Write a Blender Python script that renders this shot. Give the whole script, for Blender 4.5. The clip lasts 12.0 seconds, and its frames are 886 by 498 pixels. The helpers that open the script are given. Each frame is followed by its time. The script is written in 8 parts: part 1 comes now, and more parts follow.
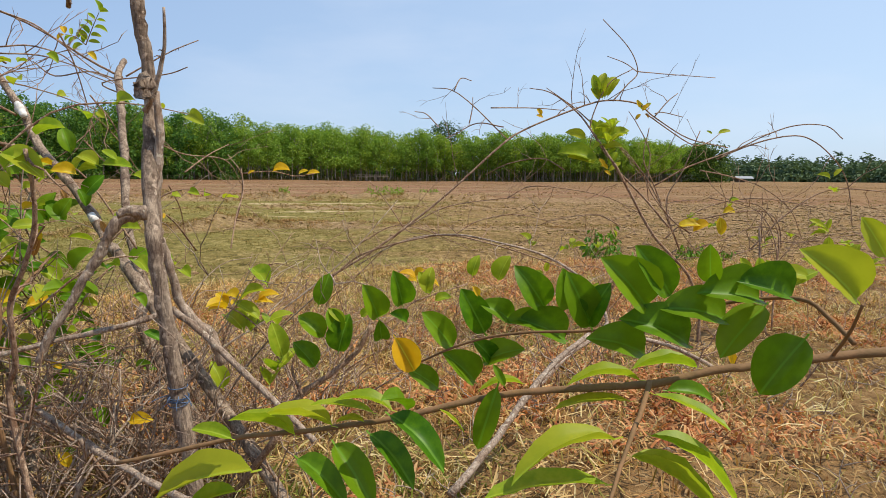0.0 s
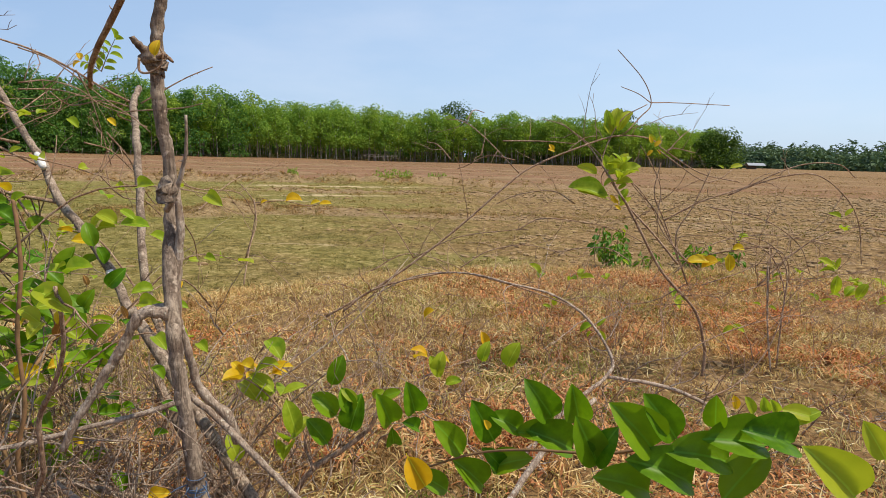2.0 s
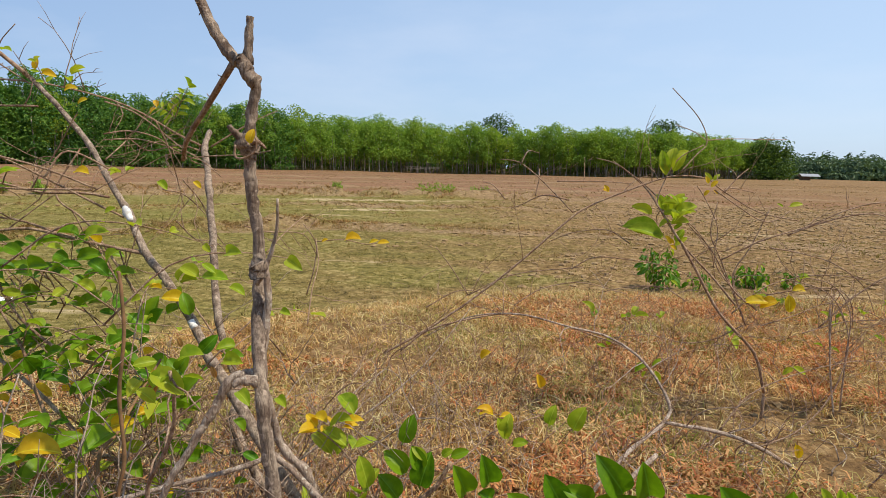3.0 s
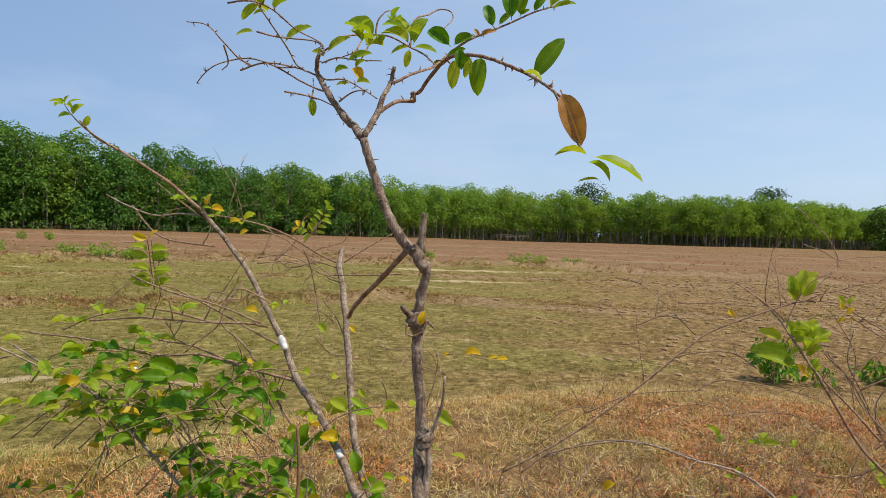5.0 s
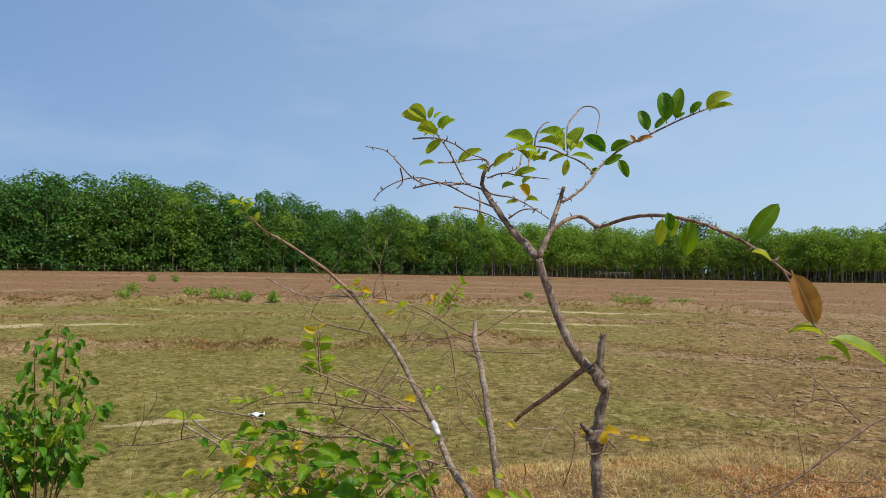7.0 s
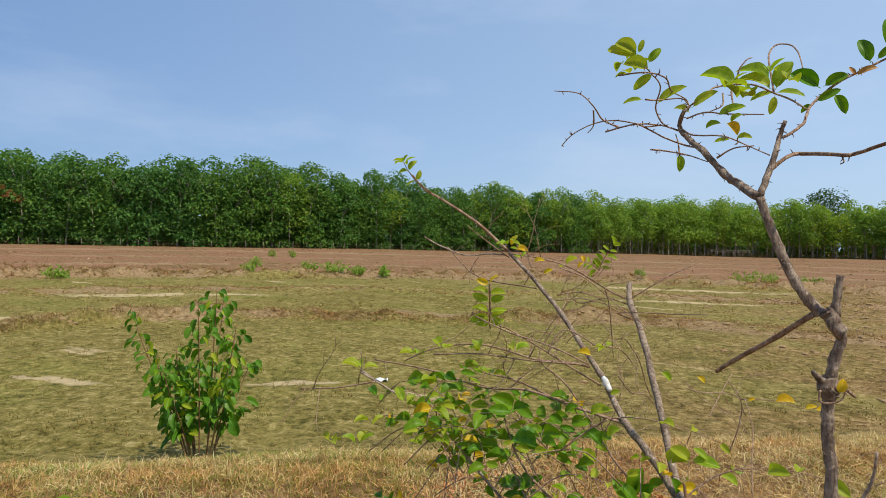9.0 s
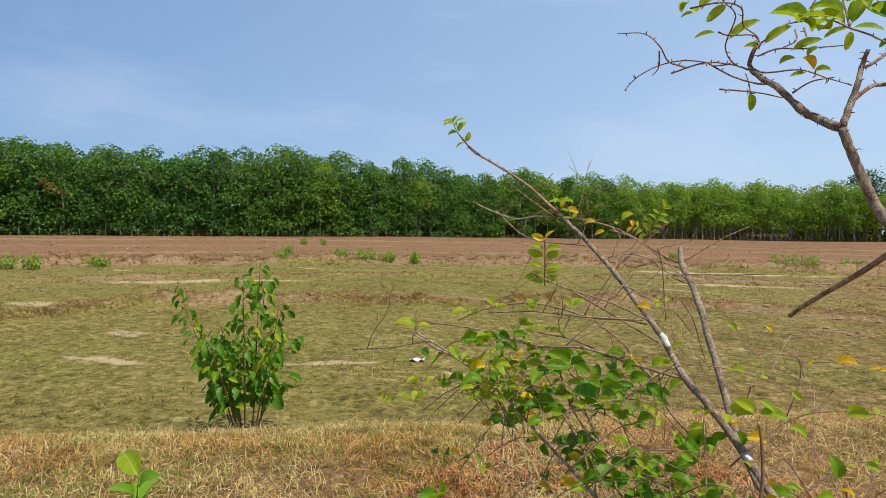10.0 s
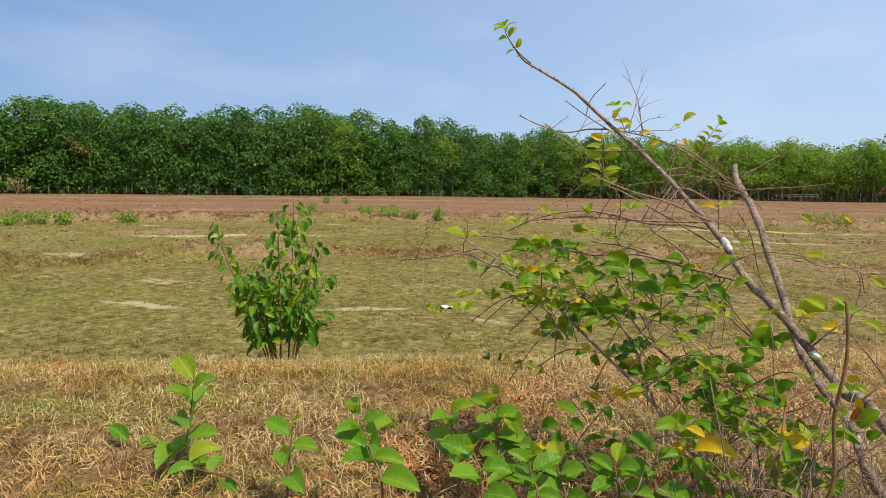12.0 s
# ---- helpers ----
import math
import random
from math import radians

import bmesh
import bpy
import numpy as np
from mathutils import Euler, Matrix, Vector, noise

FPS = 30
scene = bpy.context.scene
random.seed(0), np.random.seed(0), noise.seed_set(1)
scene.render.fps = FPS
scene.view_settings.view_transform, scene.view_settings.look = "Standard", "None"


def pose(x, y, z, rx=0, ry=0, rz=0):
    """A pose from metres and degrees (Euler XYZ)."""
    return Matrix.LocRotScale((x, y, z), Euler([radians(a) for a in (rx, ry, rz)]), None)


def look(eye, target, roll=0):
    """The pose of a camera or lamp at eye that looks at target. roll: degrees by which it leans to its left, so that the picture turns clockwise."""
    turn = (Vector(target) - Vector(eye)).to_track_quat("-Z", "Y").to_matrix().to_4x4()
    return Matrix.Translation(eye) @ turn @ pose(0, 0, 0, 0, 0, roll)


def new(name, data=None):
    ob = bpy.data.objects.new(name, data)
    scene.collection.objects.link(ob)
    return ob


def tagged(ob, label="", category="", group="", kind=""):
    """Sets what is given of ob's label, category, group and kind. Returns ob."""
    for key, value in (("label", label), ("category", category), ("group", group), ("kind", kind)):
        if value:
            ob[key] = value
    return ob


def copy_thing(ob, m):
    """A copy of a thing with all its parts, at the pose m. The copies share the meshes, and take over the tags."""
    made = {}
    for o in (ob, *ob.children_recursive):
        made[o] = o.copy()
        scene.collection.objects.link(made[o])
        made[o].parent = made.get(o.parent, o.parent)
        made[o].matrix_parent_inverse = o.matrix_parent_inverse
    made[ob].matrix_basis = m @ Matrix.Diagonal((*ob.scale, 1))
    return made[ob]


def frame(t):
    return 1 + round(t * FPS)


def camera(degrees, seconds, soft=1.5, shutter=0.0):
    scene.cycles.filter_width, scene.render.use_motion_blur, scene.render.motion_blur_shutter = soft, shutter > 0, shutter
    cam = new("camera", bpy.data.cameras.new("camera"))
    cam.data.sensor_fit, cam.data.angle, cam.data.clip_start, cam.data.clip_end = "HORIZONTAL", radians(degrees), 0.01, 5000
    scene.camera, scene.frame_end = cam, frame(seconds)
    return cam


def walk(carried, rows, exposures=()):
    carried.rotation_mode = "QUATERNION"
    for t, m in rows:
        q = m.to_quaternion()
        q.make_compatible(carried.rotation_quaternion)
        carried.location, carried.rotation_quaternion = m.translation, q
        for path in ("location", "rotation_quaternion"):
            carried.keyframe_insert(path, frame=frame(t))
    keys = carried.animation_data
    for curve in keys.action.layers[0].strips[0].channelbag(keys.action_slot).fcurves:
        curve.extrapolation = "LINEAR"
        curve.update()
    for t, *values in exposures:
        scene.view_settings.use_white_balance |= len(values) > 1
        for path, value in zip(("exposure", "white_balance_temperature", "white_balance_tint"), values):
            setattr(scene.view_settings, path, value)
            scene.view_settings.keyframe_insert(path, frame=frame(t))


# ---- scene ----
cam = camera(72.6, 12.0, soft=0.4)
PATH = [
    (0, (0.026, -0.042, 0.66), (-0.007, 1.944, 0.424), 0.4),
    (0.5, (0.025, -0.043, 0.703), (-0.02, 1.944, 0.476), 0.5),
    (1, (0.025, -0.04, 0.757), (-0.007, 1.945, 0.515), 1.0),
    (1.5, (0.021, -0.035, 0.807), (-0.005, 1.946, 0.53), 1.7),
    (2, (0.013, -0.037, 0.858), (-0.042, 1.94, 0.559), 1.5),
    (2.5, (-0.005, -0.043, 0.909), (-0.091, 1.933, 0.612), 1.8),
    (3, (-0.042, -0.073, 0.969), (-0.234, 1.9, 0.704), 1.3),
    (3.5, (-0.096, -0.107, 1.018), (-0.393, 1.859, 0.795), 1.2),
    (3.7, (-0.112, -0.121, 1.036), (-0.445, 1.841, 0.831), 1.1),
    (5.3, (-0.164, -0.19, 1.212), (-0.69, 1.739, 1.19), 1.8),
    (5.5, (-0.173, -0.206, 1.235), (-0.727, 1.716, 1.23), 1.8),
    (6, (-0.213, -0.225, 1.277), (-0.833, 1.676, 1.311), 1.1),
    (6.5, (-0.25, -0.258, 1.315), (-0.963, 1.61, 1.383), 1.2),
    (7, (-0.294, -0.282, 1.335), (-1.084, 1.554, 1.401), 1.0),
    (7.5, (-0.347, -0.306, 1.341), (-1.233, 1.486, 1.384), 0.7),
    (7.7, (-0.368, -0.319, 1.338), (-1.29, 1.456, 1.379), 0.7),
    (9.3, (-0.502, -0.384, 1.23), (-1.61, 1.281, 1.198), 0.9),
    (9.5, (-0.513, -0.39, 1.213), (-1.63, 1.269, 1.165), 0.6),
    (10, (-0.55, -0.418, 1.157), (-1.717, 1.205, 1.099), 0.5),
    (10.5, (-0.583, -0.432, 1.113), (-1.787, 1.163, 1.037), 0.5),
    (11, (-0.613, -0.443, 1.059), (-1.832, 1.138, 0.943), 0.8),
    (11.5, (-0.634, -0.455, 1.019), (-1.858, 1.116, 0.839), 0.9),
    (12, (-0.647, -0.453, 0.974), (-1.864, 1.122, 0.785), 0.6),
]
walk(cam, [(t, look(eye, target, roll)) for t, eye, target, roll in PATH],
     exposures=[(0, 0.22, 6500, 10), (3.5, 0.2, 6500, 10), (5.5, 0.04, 6420, 9), (6.5, -0.04, 6250, 8), (7.5, -0.02, 6250, 8), (9.5, 0.13, 6400, 9), (12, 0.2, 6500, 10)])

# ---- light ----
SUN_AZ, SUN_EL = 98.0, 60.0          # degrees from +y towards +x, and above the horizon
wd = bpy.data.worlds.new("sky")
scene.world = wd
wd.use_nodes = True
wn, wl = wd.node_tree.nodes, wd.node_tree.links
wn.clear()
w_out, w_bg, w_sky = wn.new("ShaderNodeOutputWorld"), wn.new("ShaderNodeBackground"), wn.new("ShaderNodeTexSky")
w_sky.sky_type = "NISHITA"
w_sky.sun_disc = False
w_sky.sun_elevation, w_sky.sun_rotation = radians(SUN_EL), radians(SUN_AZ)
w_sky.air_density, w_sky.dust_density, w_sky.ozone_density = 1.0, 1.1, 2.2
w_bg.inputs["Strength"].default_value = 0.15
w_co, w_map, w_noise, w_ramp, w_mix = (wn.new("ShaderNodeTexCoord"), wn.new("ShaderNodeMapping"), wn.new("ShaderNodeTexNoise"),
                                       wn.new("ShaderNodeValToRGB"), wn.new("ShaderNodeMixRGB"))
w_map.inputs["Scale"].default_value = (1.2, 1.2, 4.0)
w_noise.inputs["Scale"].default_value, w_noise.inputs["Detail"].default_value, w_noise.inputs["Roughness"].default_value = 1.7, 7, 0.55
w_ramp.color_ramp.elements[0].position, w_ramp.color_ramp.elements[1].position = 0.48, 0.78
w_ramp.color_ramp.elements[0].color, w_ramp.color_ramp.elements[1].color = (0, 0, 0, 1), (0.35, 0.35, 0.35, 1)
w_mix.inputs["Color2"].default_value = (4.6, 5.0, 5.8, 1)
wl.new(w_co.outputs["Generated"], w_map.inputs["Vector"])
wl.new(w_map.outputs["Vector"], w_noise.inputs["Vector"])
wl.new(w_noise.outputs["Fac"], w_ramp.inputs["Fac"])
wl.new(w_ramp.outputs["Color"], w_mix.inputs["Fac"])
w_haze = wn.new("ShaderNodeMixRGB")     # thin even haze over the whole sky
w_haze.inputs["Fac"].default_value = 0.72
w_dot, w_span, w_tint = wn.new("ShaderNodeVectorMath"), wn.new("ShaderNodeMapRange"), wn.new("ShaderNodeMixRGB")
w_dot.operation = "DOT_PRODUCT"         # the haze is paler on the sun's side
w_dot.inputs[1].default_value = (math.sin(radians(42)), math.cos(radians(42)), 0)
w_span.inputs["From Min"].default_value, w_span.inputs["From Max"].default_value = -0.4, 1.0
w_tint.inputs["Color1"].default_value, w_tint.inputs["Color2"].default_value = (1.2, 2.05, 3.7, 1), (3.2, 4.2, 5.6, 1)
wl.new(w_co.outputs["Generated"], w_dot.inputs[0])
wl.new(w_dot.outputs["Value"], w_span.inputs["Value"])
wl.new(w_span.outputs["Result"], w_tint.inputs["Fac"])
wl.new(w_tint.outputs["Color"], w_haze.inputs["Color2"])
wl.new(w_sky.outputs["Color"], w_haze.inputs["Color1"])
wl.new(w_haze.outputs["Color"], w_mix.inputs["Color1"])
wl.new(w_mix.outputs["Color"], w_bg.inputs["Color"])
wl.new(w_bg.outputs["Background"], w_out.inputs["Surface"])
sun = new("sun", bpy.data.lights.new("sun", "SUN"))
sun.data.energy, sun.data.angle, sun.data.color = 3.7, radians(0.6), (1.0, 0.92, 0.78)
_a, _e = radians(SUN_AZ), radians(SUN_EL)
sun.matrix_world = look((60 * math.sin(_a) * math.cos(_e), 60 * math.cos(_a) * math.cos(_e), 60 * math.sin(_e)), (0, 0, 0))


# ---- materials ----
class Mat:
    """A small builder round a node material with one Principled shader."""

    def __init__(self, name, rough=0.8, spec=0.3):
        self.m = bpy.data.materials.new(name)
        self.m.use_nodes = True
        self.n, self.l = self.m.node_tree.nodes, self.m.node_tree.links
        self.b = self.n["Principled BSDF"]
        self.out = self.n["Material Output"]
        self.b.inputs["Roughness"].default_value = rough
        self.b.inputs["Specular IOR Level"].default_value = spec

    def coord(self, kind="Object"):
        if kind == "Position":
            return self.n.new("ShaderNodeNewGeometry").outputs["Position"]
        return self.n.new("ShaderNodeTexCoord").outputs[kind]

    def noise(self, co, scale, detail=4, rough=0.55, stretch=None, dist=0.0):
        if stretch:
            mp = self.n.new("ShaderNodeMapping")
            mp.inputs["Scale"].default_value = stretch
            self.l.new(co, mp.inputs["Vector"])
            co = mp.outputs["Vector"]
        t = self.n.new("ShaderNodeTexNoise")
        t.inputs["Scale"].default_value, t.inputs["Detail"].default_value = scale, detail
        t.inputs["Roughness"].default_value, t.inputs["Distortion"].default_value = rough, dist
        self.l.new(co, t.inputs["Vector"])
        return t.outputs["Fac"]

    def ramp(self, fac, *stops):
        r = self.n.new("ShaderNodeValToRGB")
        els = r.color_ramp.elements
        while len(els) < len(stops):
            els.new(0.5)
        for el, (p, c) in zip(els, stops):
            el.position = p
            el.color = (c, c, c, 1) if isinstance(c, float) else (*c, 1)
        self.l.new(fac, r.inputs["Fac"])
        return r.outputs["Color"]

    def mix(self, fac, a, b, kind="MIX"):
        x = self.n.new("ShaderNodeMixRGB")
        x.blend_type = kind
        for sock, val in ((x.inputs["Fac"], fac), (x.inputs["Color1"], a), (x.inputs["Color2"], b)):
            if isinstance(val, tuple):
                sock.default_value = (*val, 1)
            elif isinstance(val, float):
                sock.default_value = val
            else:
                self.l.new(val, sock)
        return x.outputs["Color"]

    def math(self, op, a, b=0.0, clamp=False):
        x = self.n.new("ShaderNodeMath")
        x.operation, x.use_clamp = op, clamp
        for sock, val in zip(x.inputs, (a, b)):
            if isinstance(val, (int, float)):
                sock.default_value = val
            else:
                self.l.new(val, sock)
        return x.outputs["Value"]

    def step(self, v, lo, hi):
        x = self.n.new("ShaderNodeMapRange")
        x.interpolation_type = "SMOOTHSTEP"
        x.inputs["From Min"].default_value, x.inputs["From Max"].default_value = lo, hi
        self.l.new(v, x.inputs["Value"])
        return x.outputs["Result"]

    def random(self):
        return self.n.new("ShaderNodeObjectInfo").outputs["Random"]

    def island(self):
        return self.n.new("ShaderNodeNewGeometry").outputs["Random Per Island"]

    def colour(self, c):
        self.l.new(c, self.b.inputs["Base Color"])
        self.col = c
        return self

    def bump(self, h, strength=0.4, dist=0.01):
        x = self.n.new("ShaderNodeBump")
        x.inputs["Strength"].default_value, x.inputs["Distance"].default_value = strength, dist
        self.l.new(h, x.inputs["Height"])
        self.l.new(x.outputs["Normal"], self.b.inputs["Normal"])
        return self

    def thin(self, amount, tint=(1.0, 1.0, 0.55)):
        """Leaf tissue: some of the light goes through."""
        t, s = self.n.new("ShaderNodeBsdfTranslucent"), self.n.new("ShaderNodeMixShader")
        self.l.new(self.mix(1.0, self.col, tint, "MULTIPLY"), t.inputs["Color"])
        s.inputs["Fac"].default_value = amount
        self.l.new(self.b.outputs["BSDF"], s.inputs[1])
        self.l.new(t.outputs["BSDF"], s.inputs[2])
        self.l.new(s.outputs["Shader"], self.out.inputs["Surface"])
        return self


def ground_material():
    k = Mat("dry_field_soil", 0.95, 0.08)
    p = k.coord("Position")
    sep = k.n.new("ShaderNodeSeparateXYZ")
    k.l.new(p, sep.inputs["Vector"])
    x, y = sep.outputs["X"], sep.outputs["Y"]
    fine = k.noise(p, 38, 5, 0.75)
    small = k.noise(p, 9, 6, 0.7, dist=0.5)
    mid = k.noise(p, 2.1, 6, 0.68, dist=0.4)
    wide = k.noise(p, 0.42, 5, 0.6, (0.6, 1.5, 1))
    huge = k.noise(p, 0.11, 5, 0.65, (0.6, 1.9, 1))
    tone = k.math("ADD", k.math("ADD", k.math("MULTIPLY", small, 0.5), k.math("MULTIPLY", mid, 0.15)), k.math("MULTIPLY", fine, 0.4))
    tone = k.math("ADD", k.math("MULTIPLY", tone, 1.15), -0.1)
    turf = k.ramp(tone, (0.38, (0.05, 0.043, 0.011)), (0.46, (0.165, 0.137, 0.033)), (0.54, (0.275, 0.22, 0.064)), (0.62, (0.5, 0.395, 0.17)))
    brown = k.ramp(tone, (0.38, (0.05, 0.028, 0.012)), (0.46, (0.18, 0.105, 0.042)), (0.54, (0.31, 0.19, 0.08)), (0.62, (0.56, 0.39, 0.19)))
    right = k.math("ADD", k.math("MULTIPLY", x, 0.11), k.math("ADD", k.math("MULTIPLY", wide, 3.4), -0.98))
    field = k.mix(k.step(right, 0.0, 0.9), turf, brown)
    green = k.ramp(tone, (0.4, (0.06, 0.068, 0.012)), (0.6, (0.3, 0.275, 0.06)))
    field = k.mix(k.math("MULTIPLY", k.math("MULTIPLY", k.step(wide, 0.46, 0.62), 0.65), k.math("SUBTRACT", 1.0, k.step(x, -4.0, 5.0))), field, green)
    # darker and paler blotches from one noise
    lump = k.noise(p, 6.5, 7, 0.8, (1.0, 1.0, 1), 0.3)
    field = k.mix(k.math("MULTIPLY", k.step(lump, 0.53, 0.6), 0.4), field, k.mix(1.0, field, (0.56, 0.5, 0.42), "MULTIPLY"))
    field = k.mix(k.math("MULTIPLY", k.math("SUBTRACT", 1.0, k.step(lump, 0.37, 0.45)), 0.55), field, k.mix(0.5, field, (0.6, 0.44, 0.22)))
    # brown soil of the verge, darkened to stand for shaded gaps in the straw
    field = k.mix(k.step(sep.outputs["Z"], -0.22, -0.06), field, k.mix(0.25, brown, (0.28, 0.16, 0.075)))
    # pale sandy patches
    sand = k.ramp(fine, (0.3, (0.45, 0.32, 0.16)), (0.7, (0.7, 0.56, 0.34)))
    patch = k.math("MULTIPLY", k.noise(p, 0.33, 5, 0.62, (0.5, 2.1, 1), 0.3), 1.0)
    patch = k.step(patch, 0.645, 0.7)
    for cx, cy, ca, sa, rx, ry in ((-9.0, 3.5, 0.94, 0.34, 0.75, 0.16), (-6.4, 5.25, 0.8, 0.6, 0.6, 0.13), (-17.8, 13.2, 0.8, 0.6, 1.5, 0.5), (-19.8, 10.9, 0.6, 0.8, 2.2, 0.7),
                                   (-12.9, 20.4, 0.87, 0.49, 3.2, 0.6), (-6.5, 28.4, 0.97, 0.24, 4.5, 0.7), (-4.8, 22.0, 0.95, 0.3, 2.6, 0.5), (-16.4, 5.6, 0.4, 0.92, 1.1, 0.6)):
        u = k.math("ADD", k.math("MULTIPLY", k.math("SUBTRACT", x, cx), ca / rx), k.math("MULTIPLY", k.math("SUBTRACT", y, cy), sa / rx))
        v = k.math("SUBTRACT", k.math("MULTIPLY", k.math("SUBTRACT", y, cy), ca / ry), k.math("MULTIPLY", k.math("SUBTRACT", x, cx), sa / ry))
        d = k.math("SQRT", k.math("ADD", k.math("MULTIPLY", u, u), k.math("MULTIPLY", v, v)))
        d = k.math("ADD", d, k.math("MULTIPLY", mid, 2.6))
        patch = k.math("MAXIMUM", patch, k.math("SUBTRACT", 1.0, k.step(d, 1.9, 2.4)))
    field = k.mix(k.math("MULTIPLY", patch, k.math("ADD", 0.35, k.math("MULTIPLY", small, 0.9))), field, sand)
    # reddish dry ground beyond the outer bund
    red = k.ramp(tone, (0.38, (0.07, 0.032, 0.016)), (0.46, (0.22, 0.112, 0.06)), (0.55, (0.31, 0.165, 0.088)), (0.62, (0.46, 0.28, 0.16)))
    red = k.mix(k.math("MULTIPLY", k.step(huge, 0.44, 0.6), 0.75), red, k.ramp(tone, (0.38, (0.09, 0.06, 0.025)), (0.62, (0.34, 0.225, 0.1))))
    r = k.math("SQRT", k.math("ADD", k.math("MULTIPLY", x, x), k.math("MULTIPLY", y, y)))
    edge = k.math("ADD", r, k.math("MULTIPLY", k.math("SUBTRACT", mid, 0.5), 5.0))
    far_right = k.math("SUBTRACT", 1.0, k.math("MULTIPLY", k.step(x, 0.0, 45.0), 0.75))
    field = k.mix(k.math("MULTIPLY", k.step(edge, 32.8, 34.6), far_right), field, red)
    # crumbled dry soil along the bunds
    crumb = k.ramp(small, (0.3, (0.16, 0.09, 0.045)), (0.55, (0.36, 0.24, 0.13)), (0.75, (0.6, 0.45, 0.27)))
    for c, wd in ((15.7, 0.55), (33.6, 1.3), (24.5, 0.6), (48.0, 0.8), (63.0, 1.0), (82.0, 1.2)):
        band = k.math("ABSOLUTE", k.math("ADD", k.math("SUBTRACT", r, c), k.math("MULTIPLY", k.math("SUBTRACT", wide, 0.5), 5.0)))
        band = k.math("SUBTRACT", 1.0, k.step(band, wd * 0.5, wd * 1.3))
        field = k.mix(k.math("MULTIPLY", band, 0.8), field, crumb)
    k.colour(k.mix(k.math("MULTIPLY", k.step(fine, 0.42, 0.7), 0.5), field, k.mix(1.0, field, (0.5, 0.44, 0.34), "MULTIPLY")))
    k.bump(k.math("ADD", k.math("ADD", k.math("MULTIPLY", lump, 0.5), k.math("MULTIPLY", small, 0.5)), k.math("MULTIPLY", fine, 0.6)), 0.8, 0.035)
    return k.m


def blade_material(name, *cols, thin=0.25):
    k = Mat(name, 0.75, 0.2)
    n = len(cols)
    c = k.ramp(k.island(), *[(i / max(1, n - 1), q) for i, q in enumerate(cols)])
    p = k.coord("Position")
    c = k.mix(k.step(k.noise(p, 0.9, 5, 0.65), 0.47, 0.62), c, k.mix(1.0, c, (1.0, 0.8, 0.68), "MULTIPLY"))
    # patches darkened in the colour, in place of shaded gaps between tufts
    c = k.mix(k.step(k.noise(p, 4.5, 4, 0.6), 0.5, 0.66), c, k.mix(1.0, c, (0.55, 0.48, 0.42), "MULTIPLY"))
    k.colour(c).thin(thin)
    return k.m


def bark_material(name, dark, light, scale=1.0):
    k = Mat(name, 0.88, 0.15)
    p = k.coord("Position")
    a = k.noise(p, 190 * scale, 6, 0.7, (1, 1, 0.12))
    b = k.noise(p, 34 * scale, 6, 0.7)
    s = k.noise(p, 85 * scale, 3, 0.5)
    mid = tuple((u + v) / 2 for u, v in zip(dark, light))
    c = k.ramp(b, (0.36, dark), (0.5, mid), (0.62, light))
    c = k.mix(k.math("MULTIPLY", k.step(a, 0.47, 0.6), 0.5), c, tuple(0.35 * v for v in dark))
    c = k.mix(k.math("MULTIPLY", k.step(s, 0.6, 0.68), 0.6), c, tuple(min(0.8, 1.35 * v + 0.04) for v in light))
    k.colour(c).bump(k.math("SUBTRACT", b, a), 0.9, 0.006)
    return k.m


def leaf_material(name, dark, light, edge, thin=0.38, ribs=0.0):
    """A leaf blade: object space, 1 long in y, the midrib at x = 0."""
    k = Mat(name, 0.43, 0.26)
    co = k.coord("Object")
    sep = k.n.new("ShaderNodeSeparateXYZ")
    k.l.new(co, sep.inputs["Vector"])
    ax = k.math("ABSOLUTE", sep.outputs["X"])
    blotch = k.noise(k.coord("Position"), 60, 4, 0.6)
    base = k.mix(k.step(blotch, 0.35, 0.7), dark, light)
    base = k.mix(k.math("MULTIPLY", k.random(), 0.75), base, edge)
    vein = k.math("SINE", k.math("MULTIPLY", k.math("SUBTRACT", sep.outputs["Y"], k.math("MULTIPLY", ax, 0.9)), 44.0))
    pale = tuple(min(1.0, 1.5 * v + 0.03) for v in light)
    base = k.mix(k.math("MULTIPLY", k.step(vein, 0.7, 1.0), ribs), base, pale)
    base = k.mix(k.math("MULTIPLY", k.math("SUBTRACT", 1.0, k.step(ax, 0.006, 0.022)), 0.6), base, pale)
    k.colour(base).thin(thin)
    if ribs:
        k.bump(vein, ribs, 0.004)
    return k.m


def foliage_material(name, dark, mid, light, thin=0.25):
    k = Mat(name, 0.6, 0.25)
    c = k.ramp(k.island(), (0.0, dark), (0.55, mid), (1.0, light))
    c = k.mix(k.math("MULTIPLY", k.random(), 0.8), c, k.mix(1.0, c, (1.5, 1.18, 0.7), "MULTIPLY"))
    k.colour(c).thin(thin)
    return k.m


def plain_material(name, a, b, scale, rough=0.8):
    k = Mat(name, rough, 0.25)
    t = k.noise(k.coord("Position"), scale, 5, 0.6)
    k.colour(k.ramp(t, (0.3, a), (0.7, b))).bump(t, 0.3, 0.01)
    return k.m


